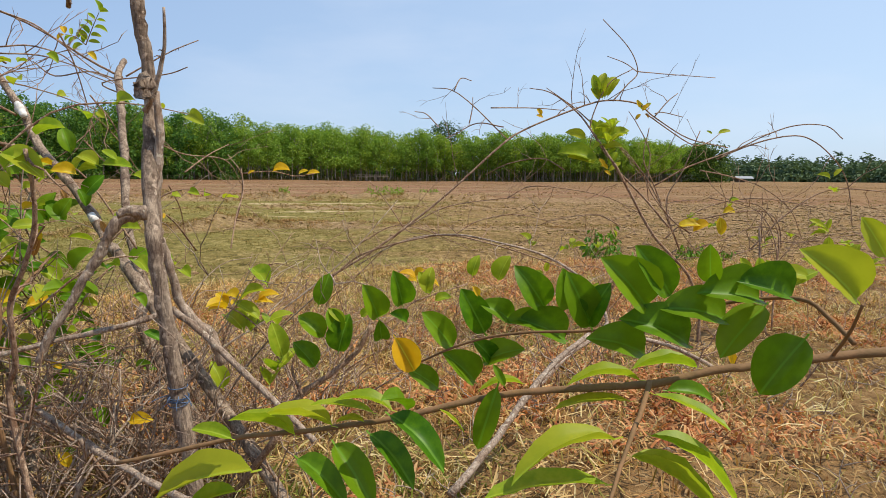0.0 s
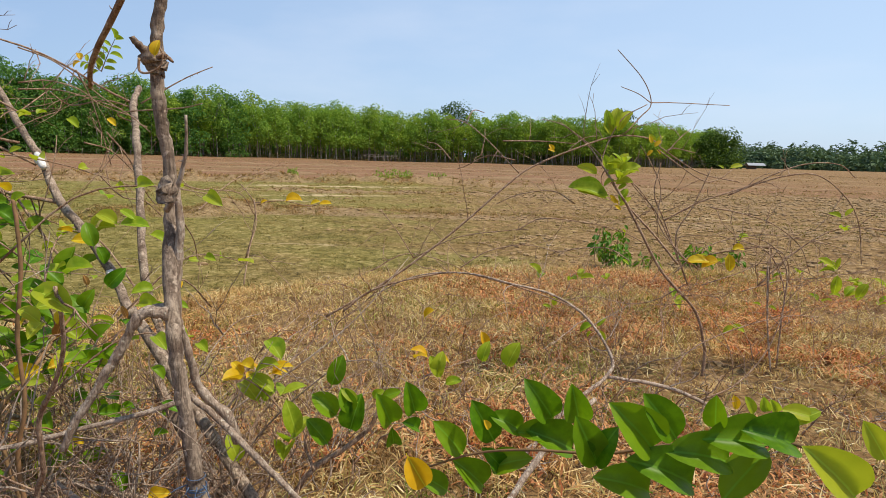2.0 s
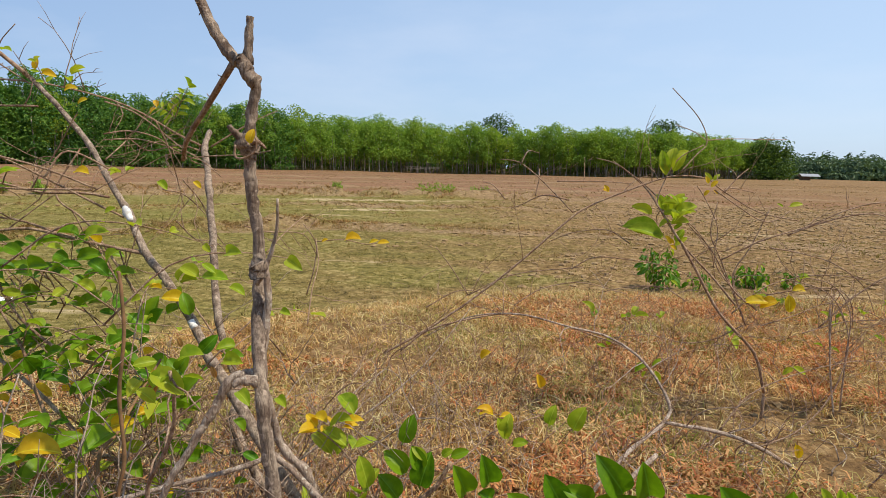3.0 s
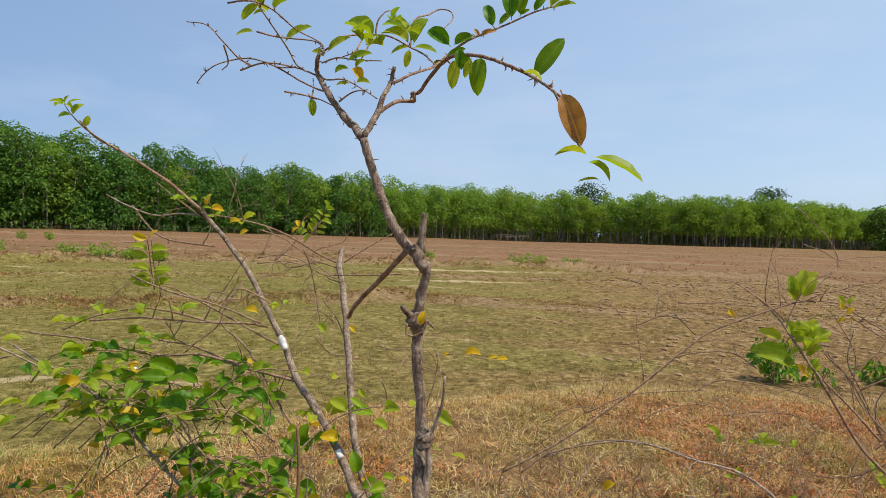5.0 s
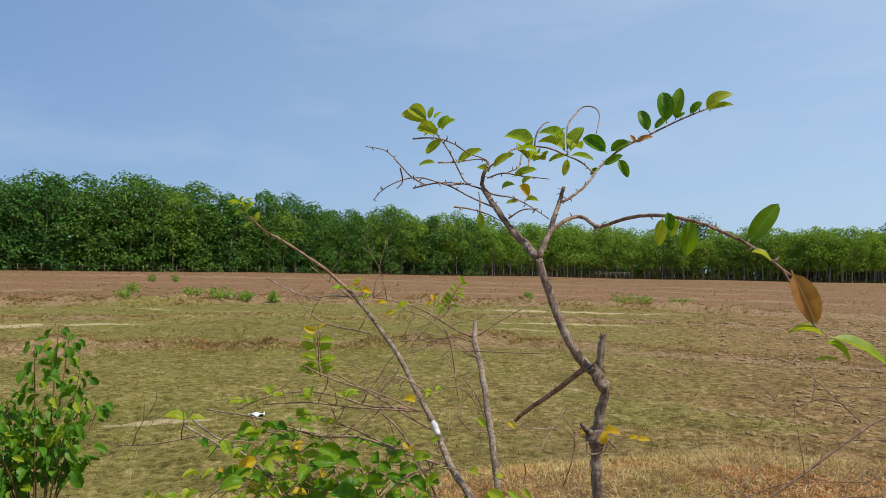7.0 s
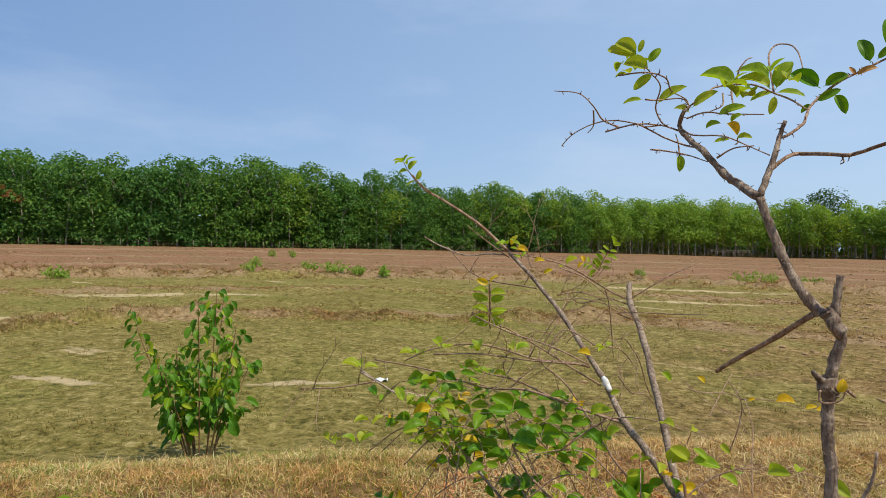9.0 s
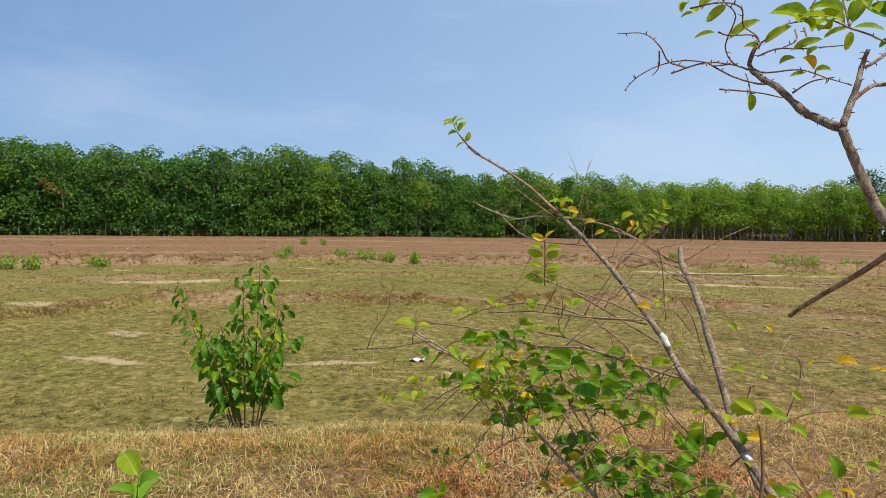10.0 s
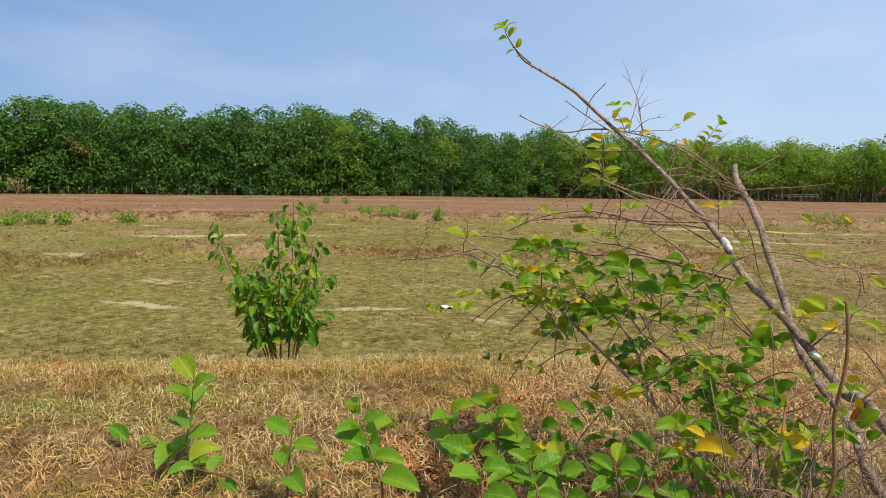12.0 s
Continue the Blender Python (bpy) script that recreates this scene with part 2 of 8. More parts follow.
M_GROUND = ground_material()
M_STRAW = blade_material("straw", (0.2, 0.08, 0.03), (0.58, 0.36, 0.135), (0.76, 0.57, 0.25), (0.36, 0.19, 0.065), (0.88, 0.74, 0.42), (0.4, 0.37, 0.09), (0.64, 0.45, 0.19), (0.82, 0.65, 0.31))
M_LITTER = blade_material("reddish_litter", (0.42, 0.13, 0.05), (0.64, 0.28, 0.11), (0.74, 0.4, 0.17), (0.28, 0.1, 0.045), (0.8, 0.54, 0.25), (0.58, 0.2, 0.075))
M_GRASS = blade_material("green_grass", (0.16, 0.22, 0.03), (0.27, 0.32, 0.05), (0.4, 0.4, 0.1), (0.56, 0.47, 0.18), thin=0.42)
M_TURF = blade_material("grazed_turf", (0.1, 0.096, 0.02), (0.21, 0.185, 0.037), (0.15, 0.125, 0.032), (0.31, 0.235, 0.07), (0.18, 0.17, 0.03), (0.5, 0.38, 0.16), (0.16, 0.15, 0.027), (0.37, 0.255, 0.085))
M_TUFT = blade_material("dry_field_tuft", (0.12, 0.07, 0.035), (0.32, 0.19, 0.09), (0.5, 0.34, 0.18), (0.18, 0.14, 0.05), (0.4, 0.24, 0.12), (0.62, 0.46, 0.26))
# browner and darker than the straw: shade among the tufts is put into the colour
M_BUND = blade_material("shaded_bund_grass", (0.17, 0.1, 0.042), (0.44, 0.28, 0.115), (0.26, 0.165, 0.065), (0.68, 0.5, 0.23), (0.32, 0.23, 0.075), (0.2, 0.17, 0.045), (0.56, 0.38, 0.165))
M_BARK = bark_material("grey_brown_bark", (0.17, 0.112, 0.078), (0.5, 0.38, 0.275))
M_TWIG = bark_material("twig_bark", (0.27, 0.145, 0.085), (0.6, 0.41, 0.27), 1.6)
M_DEAD = bark_material("dead_wood", (0.28, 0.185, 0.125), (0.64, 0.5, 0.38), 1.2)
M_STEM = plain_material("brown_green_stem", (0.16, 0.1, 0.04), (0.32, 0.17, 0.08), 40)
M_SCAR = plain_material("pale_cut_wood", (0.62, 0.57, 0.5), (0.84, 0.81, 0.76), 90)
M_THREAD = plain_material("blue_thread", (0.07, 0.1, 0.16), (0.16, 0.22, 0.32), 200)
M_LEAF = leaf_material("green_leaf", (0.06, 0.18, 0.004), (0.125, 0.29, 0.006), (0.25, 0.38, 0.01), 0.43)
M_YOUNG = leaf_material("young_leaf", (0.24, 0.39, 0.015), (0.38, 0.5, 0.03), (0.54, 0.54, 0.035), 0.52)
M_YELLOW = leaf_material("yellow_leaf", (0.7, 0.46, 0.015), (0.8, 0.6, 0.03), (0.76, 0.4, 0.012), 0.45)
M_RUST = leaf_material("withered_leaf", (0.38, 0.14, 0.03), (0.58, 0.27, 0.06), (0.44, 0.26, 0.08), 0.4)
M_WEED = leaf_material("weed_leaf", (0.05, 0.155, 0.008), (0.10, 0.25, 0.014), (0.17, 0.32, 0.02), 0.38, 0.05)
M_SEED = leaf_material("seedling_leaf", (0.1, 0.25, 0.012), (0.16, 0.34, 0.018), (0.26, 0.42, 0.025), 0.4, 0.1)
M_CROWN = foliage_material("rubber_tree_foliage", (0.055, 0.155, 0.032), (0.1, 0.235, 0.05), (0.185, 0.345, 0.074), 0.42)
# the trees' own light green, brightened further to stand for distance haze
M_CROWN2 = foliage_material("light_rubber_tree_foliage", (0.135, 0.27, 0.04), (0.22, 0.375, 0.06), (0.35, 0.5, 0.095), 0.48)
M_CROWN3 = foliage_material("dark_broadleaf_foliage", (0.03, 0.075, 0.016), (0.06, 0.13, 0.022), (0.10, 0.19, 0.035))
M_UNDER = foliage_material("undergrowth_foliage", (0.08, 0.1, 0.03), (0.2, 0.19, 0.065), (0.36, 0.27, 0.12))
# kept light so that haze seems to lift the dark between the trunks
M_SHRUBS = foliage_material("plantation_shrub_foliage", (0.09, 0.15, 0.035), (0.18, 0.23, 0.06), (0.3, 0.3, 0.1), 0.4)
M_BROWN = foliage_material("withered_foliage", (0.3, 0.12, 0.05), (0.44, 0.2, 0.08), (0.56, 0.3, 0.13), 0.35)
M_PALE = foliage_material("pale_dry_foliage", (0.2, 0.2, 0.1), (0.34, 0.32, 0.17), (0.48, 0.43, 0.26), 0.3)
# pale grey-green: the haze of distance is mixed into the foliage colour
M_FAR = foliage_material("hazed_far_wood_foliage", (0.075, 0.12, 0.06), (0.11, 0.17, 0.08), (0.15, 0.215, 0.1), 0.2)
M_TRUNK = bark_material("rubber_tree_bark", (0.2, 0.16, 0.12), (0.5, 0.44, 0.36), 0.05)
M_CLOD = plain_material("dry_clod", (0.2, 0.12, 0.055), (0.42, 0.28, 0.13), 14)
M_POST = plain_material("weathered_post", (0.16, 0.12, 0.085), (0.32, 0.26, 0.2), 9)
M_POLE = plain_material("grey_pole_wood", (0.11, 0.09, 0.07), (0.22, 0.185, 0.15), 6)
M_TIN = plain_material("pale_tin_roof", (0.26, 0.27, 0.28), (0.4, 0.41, 0.42), 2, 0.6)
M_PLANK = plain_material("brown_plank_wall", (0.12, 0.08, 0.05), (0.22, 0.16, 0.11), 3)
M_PAPER = plain_material("white_paper", (0.72, 0.72, 0.7), (0.86, 0.86, 0.84), 40)


# ---- building helpers ----
def finish(name, bm, material, smooth=True):
    me = bpy.data.meshes.new(name)
    bm.to_mesh(me)
    bm.free()
    for m in (material if isinstance(material, (list, tuple)) else [material]):
        me.materials.append(m)
    if smooth:
        me.polygons.foreach_set("use_smooth", [True] * len(me.polygons))
    return me


def mesh_of(name, verts, faces, material, smooth=False):
    me = bpy.data.meshes.new(name)
    me.from_pydata(verts, [], faces)
    me.materials.append(material)
    if smooth:
        me.polygons.foreach_set("use_smooth", [True] * len(me.polygons))
    return me


def part(name, bm, material, parent, label="", smooth=True):
    ob = new(name, bm if isinstance(bm, bpy.types.Mesh) else finish(name, bm, material, smooth))
    ob.parent = parent
    return tagged(ob, label)


def thing(name, at, label, category, group="", kind=""):
    ob = new(name)
    ob.location = at
    ob.empty_display_size = 0.05
    return tagged(ob, label, category, group, kind)


def spline(pts, sub=5):
    """Points of a smooth line through pts (x, y, z, radius)."""
    p = [Vector(q) for q in pts]
    if len(p) < 3:
        return [a.lerp(b, i / sub) for a, b in zip(p, p[1:]) for i in range(sub)] + [p[-1]]
    ext = [p[0] * 2 - p[1]] + p + [p[-1] * 2 - p[-2]]
    out = []
    for i in range(1, len(ext) - 2):
        a, b, c, d = ext[i - 1:i + 3]
        for j in range(sub):
            t = j / sub
            out.append(0.5 * (2 * b + (c - a) * t + (2 * a - 5 * b + 4 * c - d) * t * t + (3 * b - a - 3 * c + d) * t ** 3))
    return out + [p[-1]]


def tube(bm, pts, sides=7, wobble=0.0, rng=random):
    """A closed tube along pts (x, y, z, radius), with knots where wobble is given."""
    rings, prev = [], None
    n = len(pts)
    for i, q in enumerate(pts):
        c = Vector(q[:3])
        d = Vector(pts[min(i + 1, n - 1)][:3]) - Vector(pts[max(i - 1, 0)][:3])
        if d.length < 1e-9:
            d = Vector((0, 0, 1))
        d.normalize()
        if prev is None:
            u = d.orthogonal().normalized()
        else:
            u = (prev - d * prev.dot(d))
            u = u.normalized() if u.length > 1e-6 else d.orthogonal().normalized()
        prev = u
        v = d.cross(u)
        r = q[3] * (1 + (rng.uniform(-wobble, wobble) if wobble else 0))
        rings.append([bm.verts.new(c + r * (1 + (rng.uniform(-wobble, wobble) if wobble else 0)) * (u * math.cos(2 * math.pi * k / sides) + v * math.sin(2 * math.pi * k / sides)))
                      for k in range(sides)])
    for a, b in zip(rings, rings[1:]):
        for k in range(sides):
            bm.faces.new((a[k], a[(k + 1) % sides], b[(k + 1) % sides], b[k]))
    bm.faces.new(rings[0][::-1])
    bm.faces.new(rings[-1])
    return rings


def leaf_mesh(name, material, width=0.5, bend=0.25, fold=0.18, tip=1.0, teeth=0.0, seed=0):
    """A leaf 1 long in y with a short stalk, folded at its midrib and bent down to its tip."""
    rng = random.Random(seed)
    n, rows, verts, faces = 10, [], [], []
    for i in range(n + 1):
        t = i / n
        w = width * 0.5 * (max(0.0, math.sin(math.pi * t ** 0.92)) ** 0.54) * (1 + teeth * (-1) ** i * 0.5)
        w = max(w, 0.004)
        y = 0.08 + 0.92 * t
        z = -bend * (t - 0.3) ** 2 + rng.uniform(-0.008, 0.008)
        rows.append(len(verts))
        verts += [(-w, y, z + fold * w * 2 + rng.uniform(-0.012, 0.012)), (-w * 0.5, y, z + fold * w * 1.1), (0, y, z), (w * 0.5, y, z + fold * w * 1.1), (w, y, z + fold * w * 2 + rng.uniform(-0.012, 0.012))]
    for a, b in zip(rows, rows[1:]):
        faces += [(a + k, a + k + 1, b + k + 1, b + k) for k in range(4)]
    s = len(verts)
    z0 = -bend * 0.09
    verts += [(-0.012, 0, z0), (0.012, 0, z0), (0.012, 0.1, z0 - 0.004), (-0.012, 0.1, z0 - 0.004)]
    faces.append((s, s + 1, s + 2, s + 3))
    return mesh_of(name, verts, faces, material, True)


def leaf_set(name, material, widths=(0.5, 0.56, 0.62), **kw):
    return [leaf_mesh(name, material, w, bend=b, fold=f, seed=i, **kw) for i, (w, b, f) in enumerate(zip(widths, (0.2, 0.45, 0.3), (0.26, 0.4, 0.5)))]


LEAVES = leaf_set("leaf", M_LEAF)
YOUNG = leaf_set("leaf", M_YOUNG)
SLIM = leaf_set("leaf", M_LEAF, (0.38, 0.44, 0.48))
YSLIM = leaf_set("leaf", M_YOUNG, (0.4, 0.46, 0.5))
YELLOW = leaf_set("leaf", M_YELLOW)
THIN = leaf_set("leaf", M_LEAF, (0.3, 0.34, 0.38))
YTHIN = leaf_set("leaf", M_YOUNG, (0.26, 0.3, 0.34))
RUST = leaf_set("leaf", M_RUST, (0.4, 0.36, 0.45))
WEED = leaf_set("leaf", M_WEED, (0.52, 0.6, 0.46), teeth=0.12)


def put_leaf(parent, kinds, at, way, up, size, rng, label=""):
    """One leaf at a place, pointing along way with its upper face towards up."""
    way = Vector(way).normalized()
    up = Vector(up)
    side = way.cross(up)
    if side.length < 1e-4:
        side = way.orthogonal()
    side.normalize()
    up = side.cross(way)
    ob = new("leaf", rng.choice(kinds))
    ob.parent = parent
    m = Matrix((side, way, up)).transposed().to_4x4()
    m.translation = Vector(at) - parent.location
    ob.matrix_basis = m @ Matrix.Diagonal((size, size, size, 1))
    return tagged(ob, label)


# ---- the ground ----
def smooth01(v, lo, hi):
    t = min(1.0, max(0.0, (v - lo) / (hi - lo)))
    return t * t * (3 - 2 * t)


def bank_edge(x):
    """How far ahead the raised verge reaches."""
    if x < 0:
        return 5.0 + 0.93 * x if x > -9 else -3.37 + 0.15 * (x + 9)
    return 5.0 + 0.12 * math.sin(x) + 0.02 * x


def past_edge(x, y):
    """Metres beyond the brow of the verge."""
    return (y - bank_edge(x)) * (0.73 if x < 0 else 0.73 + 0.27 * min(1.0, x))


def ground_z(x, y, rough=True):
    s = past_edge(x, y)
    drop = smooth01(s, -0.6, 2.3 - 0.3 * smooth01(x, -2, 1))
    rr = math.hypot(x, y)
    far = -0.62 + 0.62 * smooth01(-x, 10, 95) * smooth01(rr, 25, 100)
    z = drop * far
    if rough:
        if rr < 60:
            z += 0.035 * (noise.noise((x * 0.9, y * 0.9, 0))) + 0.024 * noise.noise((x * 3.1, y * 3.1, 4)) * (1 if rr < 30 else 0.5)
            # broken clods where the ground was worked
            z += drop * (0.012 + 0.052 * smooth01(x, -5, 3)) * abs(noise.noise((x * 2.3, y * 2.6, 14))) * (0.5 + noise.noise((x * 6.0, y * 6.0, 15)))
        # old low bunds across the field
        wav = 2.0 * noise.noise((x * 0.12, y * 0.12, 1.0))
        for c, h, wdt in ((15.7, 0.27, 0.36), (24.5, 0.13, 0.5), (33.6, 0.4, 0.7), (48.0, 0.14, 0.9), (63.0, 0.16, 1.1), (82.0, 0.2, 1.4)):
            d = (rr - c + wav) / wdt
            if abs(d) < 4 and y > 0:
                z += drop * h * math.exp(-d * d) * max(0.0, 0.75 + 0.8 * noise.noise((x * 0.6, y * 0.6, c)) + 0.6 * noise.noise((x * 2.4, y * 2.4, c))) * (1 - (0.92 if c < 20 else 0.6) * smooth01(x, *((-7, 0) if c < 20 else (-4, 12))))
        if rr > 60:
            z += 0.25 * noise.noise((x * 0.03, y * 0.03, 7)) * smooth01(rr, 60, 120)
    return z


def build_ground():
    """One sheet in rings round the place, finest near by and over the open field."""
    turns = [radians(-86 + 0.26 * i) for i in range(515)] + [radians(48 + 3.0 * i) for i in range(1, 75)]
    rings, r = [], 0.12
    while r < 3000:
        rings.append(r)
        r += 0.1 if r < 6 else r * (0.0125 if r < 60 else 0.035)
    rings.append(3000.0)
    verts = [(0, 0, ground_z(0, 0))] + [(r * math.sin(a), r * math.cos(a), ground_z(r * math.sin(a), r * math.cos(a))) for r in rings for a in turns]
    w = len(turns)
    faces = [(0, 1 + (i + 1) % w, 1 + i) for i in range(w)]
    for j in range(len(rings) - 1):
        a, b = 1 + j * w, 1 + (j + 1) * w
        faces += [(a + i, a + (i + 1) % w, b + (i + 1) % w, b + i) for i in range(w)]
    ob = new("ground", mesh_of("ground", verts, faces, M_GROUND, True))
    tagged(ob, "dry grazed field of brown soil and sparse turf", "field", kind="structure")


build_ground()


# ---- the plantation edge ----
EDGE = [(-160, -30), (-135, 2), (-112, 38), (-86, 74), (-74, 117), (-44, 163), (-30, 183), (-17, 195), (0, 200), (18, 199), (35, 199), (54, 210), (72, 226), (92, 250), (118, 284)]


def along(line, step):
    """Places every step metres along a line, with the way at each."""
    carry = 0.0
    for (ax, ay), (bx, by) in zip(line, line[1:]):
        a, b = Vector((ax, ay)), Vector((bx, by))
        ln = (b - a).length
        d = carry
        while d < ln:
            q = a.lerp(b, d / ln)
            yield q, (b - a) / ln
            d += step
        carry = d - ln


def behind(line, step, off):
    """Places every step metres along a line set back by off, fanned out round its corners."""
    for q, d in along(line, step):
        yield q + Vector((-d.y, d.x)) * off
    for a, b, c in zip(line, line[1:], line[2:]):
        u, v = (Vector(b) - Vector(a)).normalized(), (Vector(c) - Vector(b)).normalized()
        turn = u.angle_signed(v, 0.0)
        n = int(abs(turn) * off / step)
        for i in range(n):
            w = Vector((-u.y, u.x)).lerp(Vector((-v.y, v.x)), (i + 0.5) / n).normalized()
            yield Vector(b) + w * off


def clumps(verts, faces, centre, radii, count, size, rng, lift=0.5):
    """Leaf sprays over the upper and outer shell of one lobe of a crown."""
    for _ in range(count):
        th, cz = rng.uniform(0, 2 * math.pi), rng.uniform(-0.55, 1.0)
        sr = math.sqrt(max(0, 1 - cz * cz))
        nrm = Vector((sr * math.cos(th), sr * math.sin(th), cz))
        k = rng.uniform(0.72, 1.08)
        c = Vector((centre[0] + radii[0] * nrm.x * k, centre[1] + radii[1] * nrm.y * k, centre[2] + radii[2] * nrm.z * k))
        up = (nrm + Vector((rng.uniform(-.7, .7), rng.uniform(-.7, .7), rng.uniform(-.3, .7) + lift))).normalized()
        a = up.orthogonal().normalized()
        a = Matrix.Rotation(rng.uniform(0, 6.28), 3, up) @ a
        b = up.cross(a)
        s = size * rng.uniform(0.6, 1.3)
        i = len(verts)
        droop = up * (-0.25 * s)
        verts += [c - a * s * 0.55 + droop, c - b * s * 0.3, c + a * s * 0.55 + droop, c + b * s * 0.3]
        faces.append((i, i + 1, i + 2, i + 3))


def tree_kind(seed, height, low, spread, crown_mat, lobes, per, size, thick=0.14, top=1.0):
    """The meshes of one tree: a forked tapering trunk and a crown of leaf sprays gathered in lobes."""
    rng = random.Random(seed)
    bm = bmesh.new()
    lean = Vector((rng.uniform(-.5, .5), rng.uniform(-.5, .5), 0))
    fork = height * rng.uniform(0.42, 0.55)
    tube(bm, [(0, 0, -0.4, thick * 1.25), (0, 0, 0.3, thick), (lean.x * .4, lean.y * .4, fork * .55, thick * .8), (lean.x, lean.y, fork, thick * .66)], 7, 0.08, rng)
    for _ in range(4):
        an = rng.uniform(0, 6.28)
        ex = spread * rng.uniform(0.35, 0.8)
        hz = height * rng.uniform(0.7, 0.92)
        tube(bm, [(lean.x, lean.y, fork * .97, thick * .5), (lean.x + ex * .45 * math.cos(an), lean.y + ex * .45 * math.sin(an), (fork + hz) / 2, thick * .33),
                  (lean.x + ex * math.cos(an), lean.y + ex * math.sin(an), hz, thick * .12)], 5, 0.1, rng)
    trunk = finish("trunk", bm, M_TRUNK)
    verts, faces = [], []
    for i in range(lobes):
        t = (i + rng.random()) / lobes
        z = low + (height - low) * t
        wide = spread * (0.55 + 0.45 * math.sin(math.pi * min(1, 0.15 + 0.8 * t))) * (1 - 0.5 * max(0, t - 0.7) / 0.3 * top)
        an, rr = rng.uniform(0, 6.28), wide * math.sqrt(rng.random()) * 0.85
        r = rng.uniform(1.0, 1.9) * spread / 3.2
        clumps(verts, faces, (lean.x * t + rr * math.cos(an), lean.y * t + rr * math.sin(an), z - r * 0.6), (r, r, r * 0.75), per, size, rng)
    return trunk, mesh_of("crown", verts, faces, crown_mat)


def tree_from(meshes, name, label, category, group=""):
    ob = thing(name, (0, 0, 0), label, category, group)
    part("trunk", meshes[0], None, ob)
    part("crown", meshes[1], None, ob)
    return ob


def build_plantation():
    rng = random.Random(11)
    dense = [tree_from(tree_kind(100 + i, 13.6 + 0.7 * i, 1.4, 4.3, M_CROWN, 36, 60, 0.55), "rubber_tree",
                       "dense dark green rubber tree with foliage nearly to the ground", "tree", "trees along the field edge") for i in range(5)]
    light = [tree_from(tree_kind(200 + i, 12.6 + 0.9 * i, 5.0, 3.9, M_CROWN2, 30, 50, 0.52, 0.13), "rubber_tree",
                       "slim pale-trunked rubber tree with light green crown", "tree", "trees along the field edge") for i in range(5)]
    used = set()
    for row in range(2):
        step = (3.2, 4.4)[row]
        for q in behind(EDGE, step, row * 5.0):
            p = q + Vector((rng.uniform(-1.0, 1.0), rng.uniform(-1.0, 1.0)))
            t = smooth01(p.x + 0.5 * rng.uniform(-30, 30), -80, -52)
            src = rng.choice(light if t > rng.random() else dense)
            sc = rng.uniform(0.95, 1.06) * (1.02 if row else 0.96)
            if p.x > -45:
                sc *= 1.06
            m = Matrix.LocRotScale((p.x, p.y, ground_z(p.x, p.y) - 0.1), Euler((0, 0, rng.uniform(0, 6.28))), None)
            if src not in used:
                used.add(src)
                src.matrix_basis = m @ Matrix.Diagonal((sc, sc, sc, 1))
            else:
                keep = src.scale.copy()
                src.scale = (sc, sc, sc)
                copy_thing(src, m)
                src.scale = keep


build_plantation()


def bush_mesh(name, places, material, seed, per=26, size=0.4):
    rng = random.Random(seed)
    verts, faces = [], []
    for x, y, z, rx, rz in places:
        clumps(verts, faces, (x, y, z), (rx, rx, rz), per, size, rng)
    return mesh_of(name, verts, faces, material)


def build_undergrowth():
    rng = random.Random(5)
    spots = []
    for row, off in ((0, 1.5), (1, 9.0), (2, 17.0), (3, 24.0)):
        for q in behind(EDGE, (2.0, 1.5, 1.2, 1.2)[row], off):
            p = q + Vector((rng.uniform(-1, 1), rng.uniform(-1, 1)))
            hgt = (rng.uniform(0.25, 0.8), rng.uniform(0.4, 1.4), rng.uniform(1.6, 4.0), rng.uniform(4.0, 7.5))[row]
            spots.append((p.x, p.y, ground_z(p.x, p.y, False) + hgt * 0.5, rng.uniform(0.8, 1.7), hgt * 0.7))
    deep = [q for q in spots if q[4] > 1.1]
    spots = [q for q in spots if q[4] <= 1.1]
    between = []
    for off, step, lo, hi in ((6.5, 2.6, 0.3, 1.2), (15.0, 1.5, 2.0, 6.0)):
        for q in behind(EDGE, step, off):
            if q.x > rng.uniform(-85, -60):
                p, h = q + Vector((rng.uniform(-1, 1), rng.uniform(-1, 1))), rng.uniform(lo, hi)
                between.append((p.x, p.y, ground_z(p.x, p.y, False) + h * 0.5, rng.uniform(0.9, 1.6), h * 0.6))
    ob = new("undergrowth", bush_mesh("undergrowth", between, M_SHRUBS, 71, 40, 0.7))
    tagged(ob, "light green shrubs between the slim trunks", "undergrowth", kind="stuff")
    ob = new("undergrowth", bush_mesh("undergrowth", deep, M_CROWN, 7, 34, 1.15))
    tagged(ob, "dark shrub layer inside the plantation", "undergrowth", kind="stuff")
    ob = new("undergrowth", bush_mesh("undergrowth", spots, M_UNDER, 6, 34, 0.62))
    tagged(ob, "low shrubs and weeds under the rubber trees", "undergrowth", kind="stuff")


build_undergrowth()


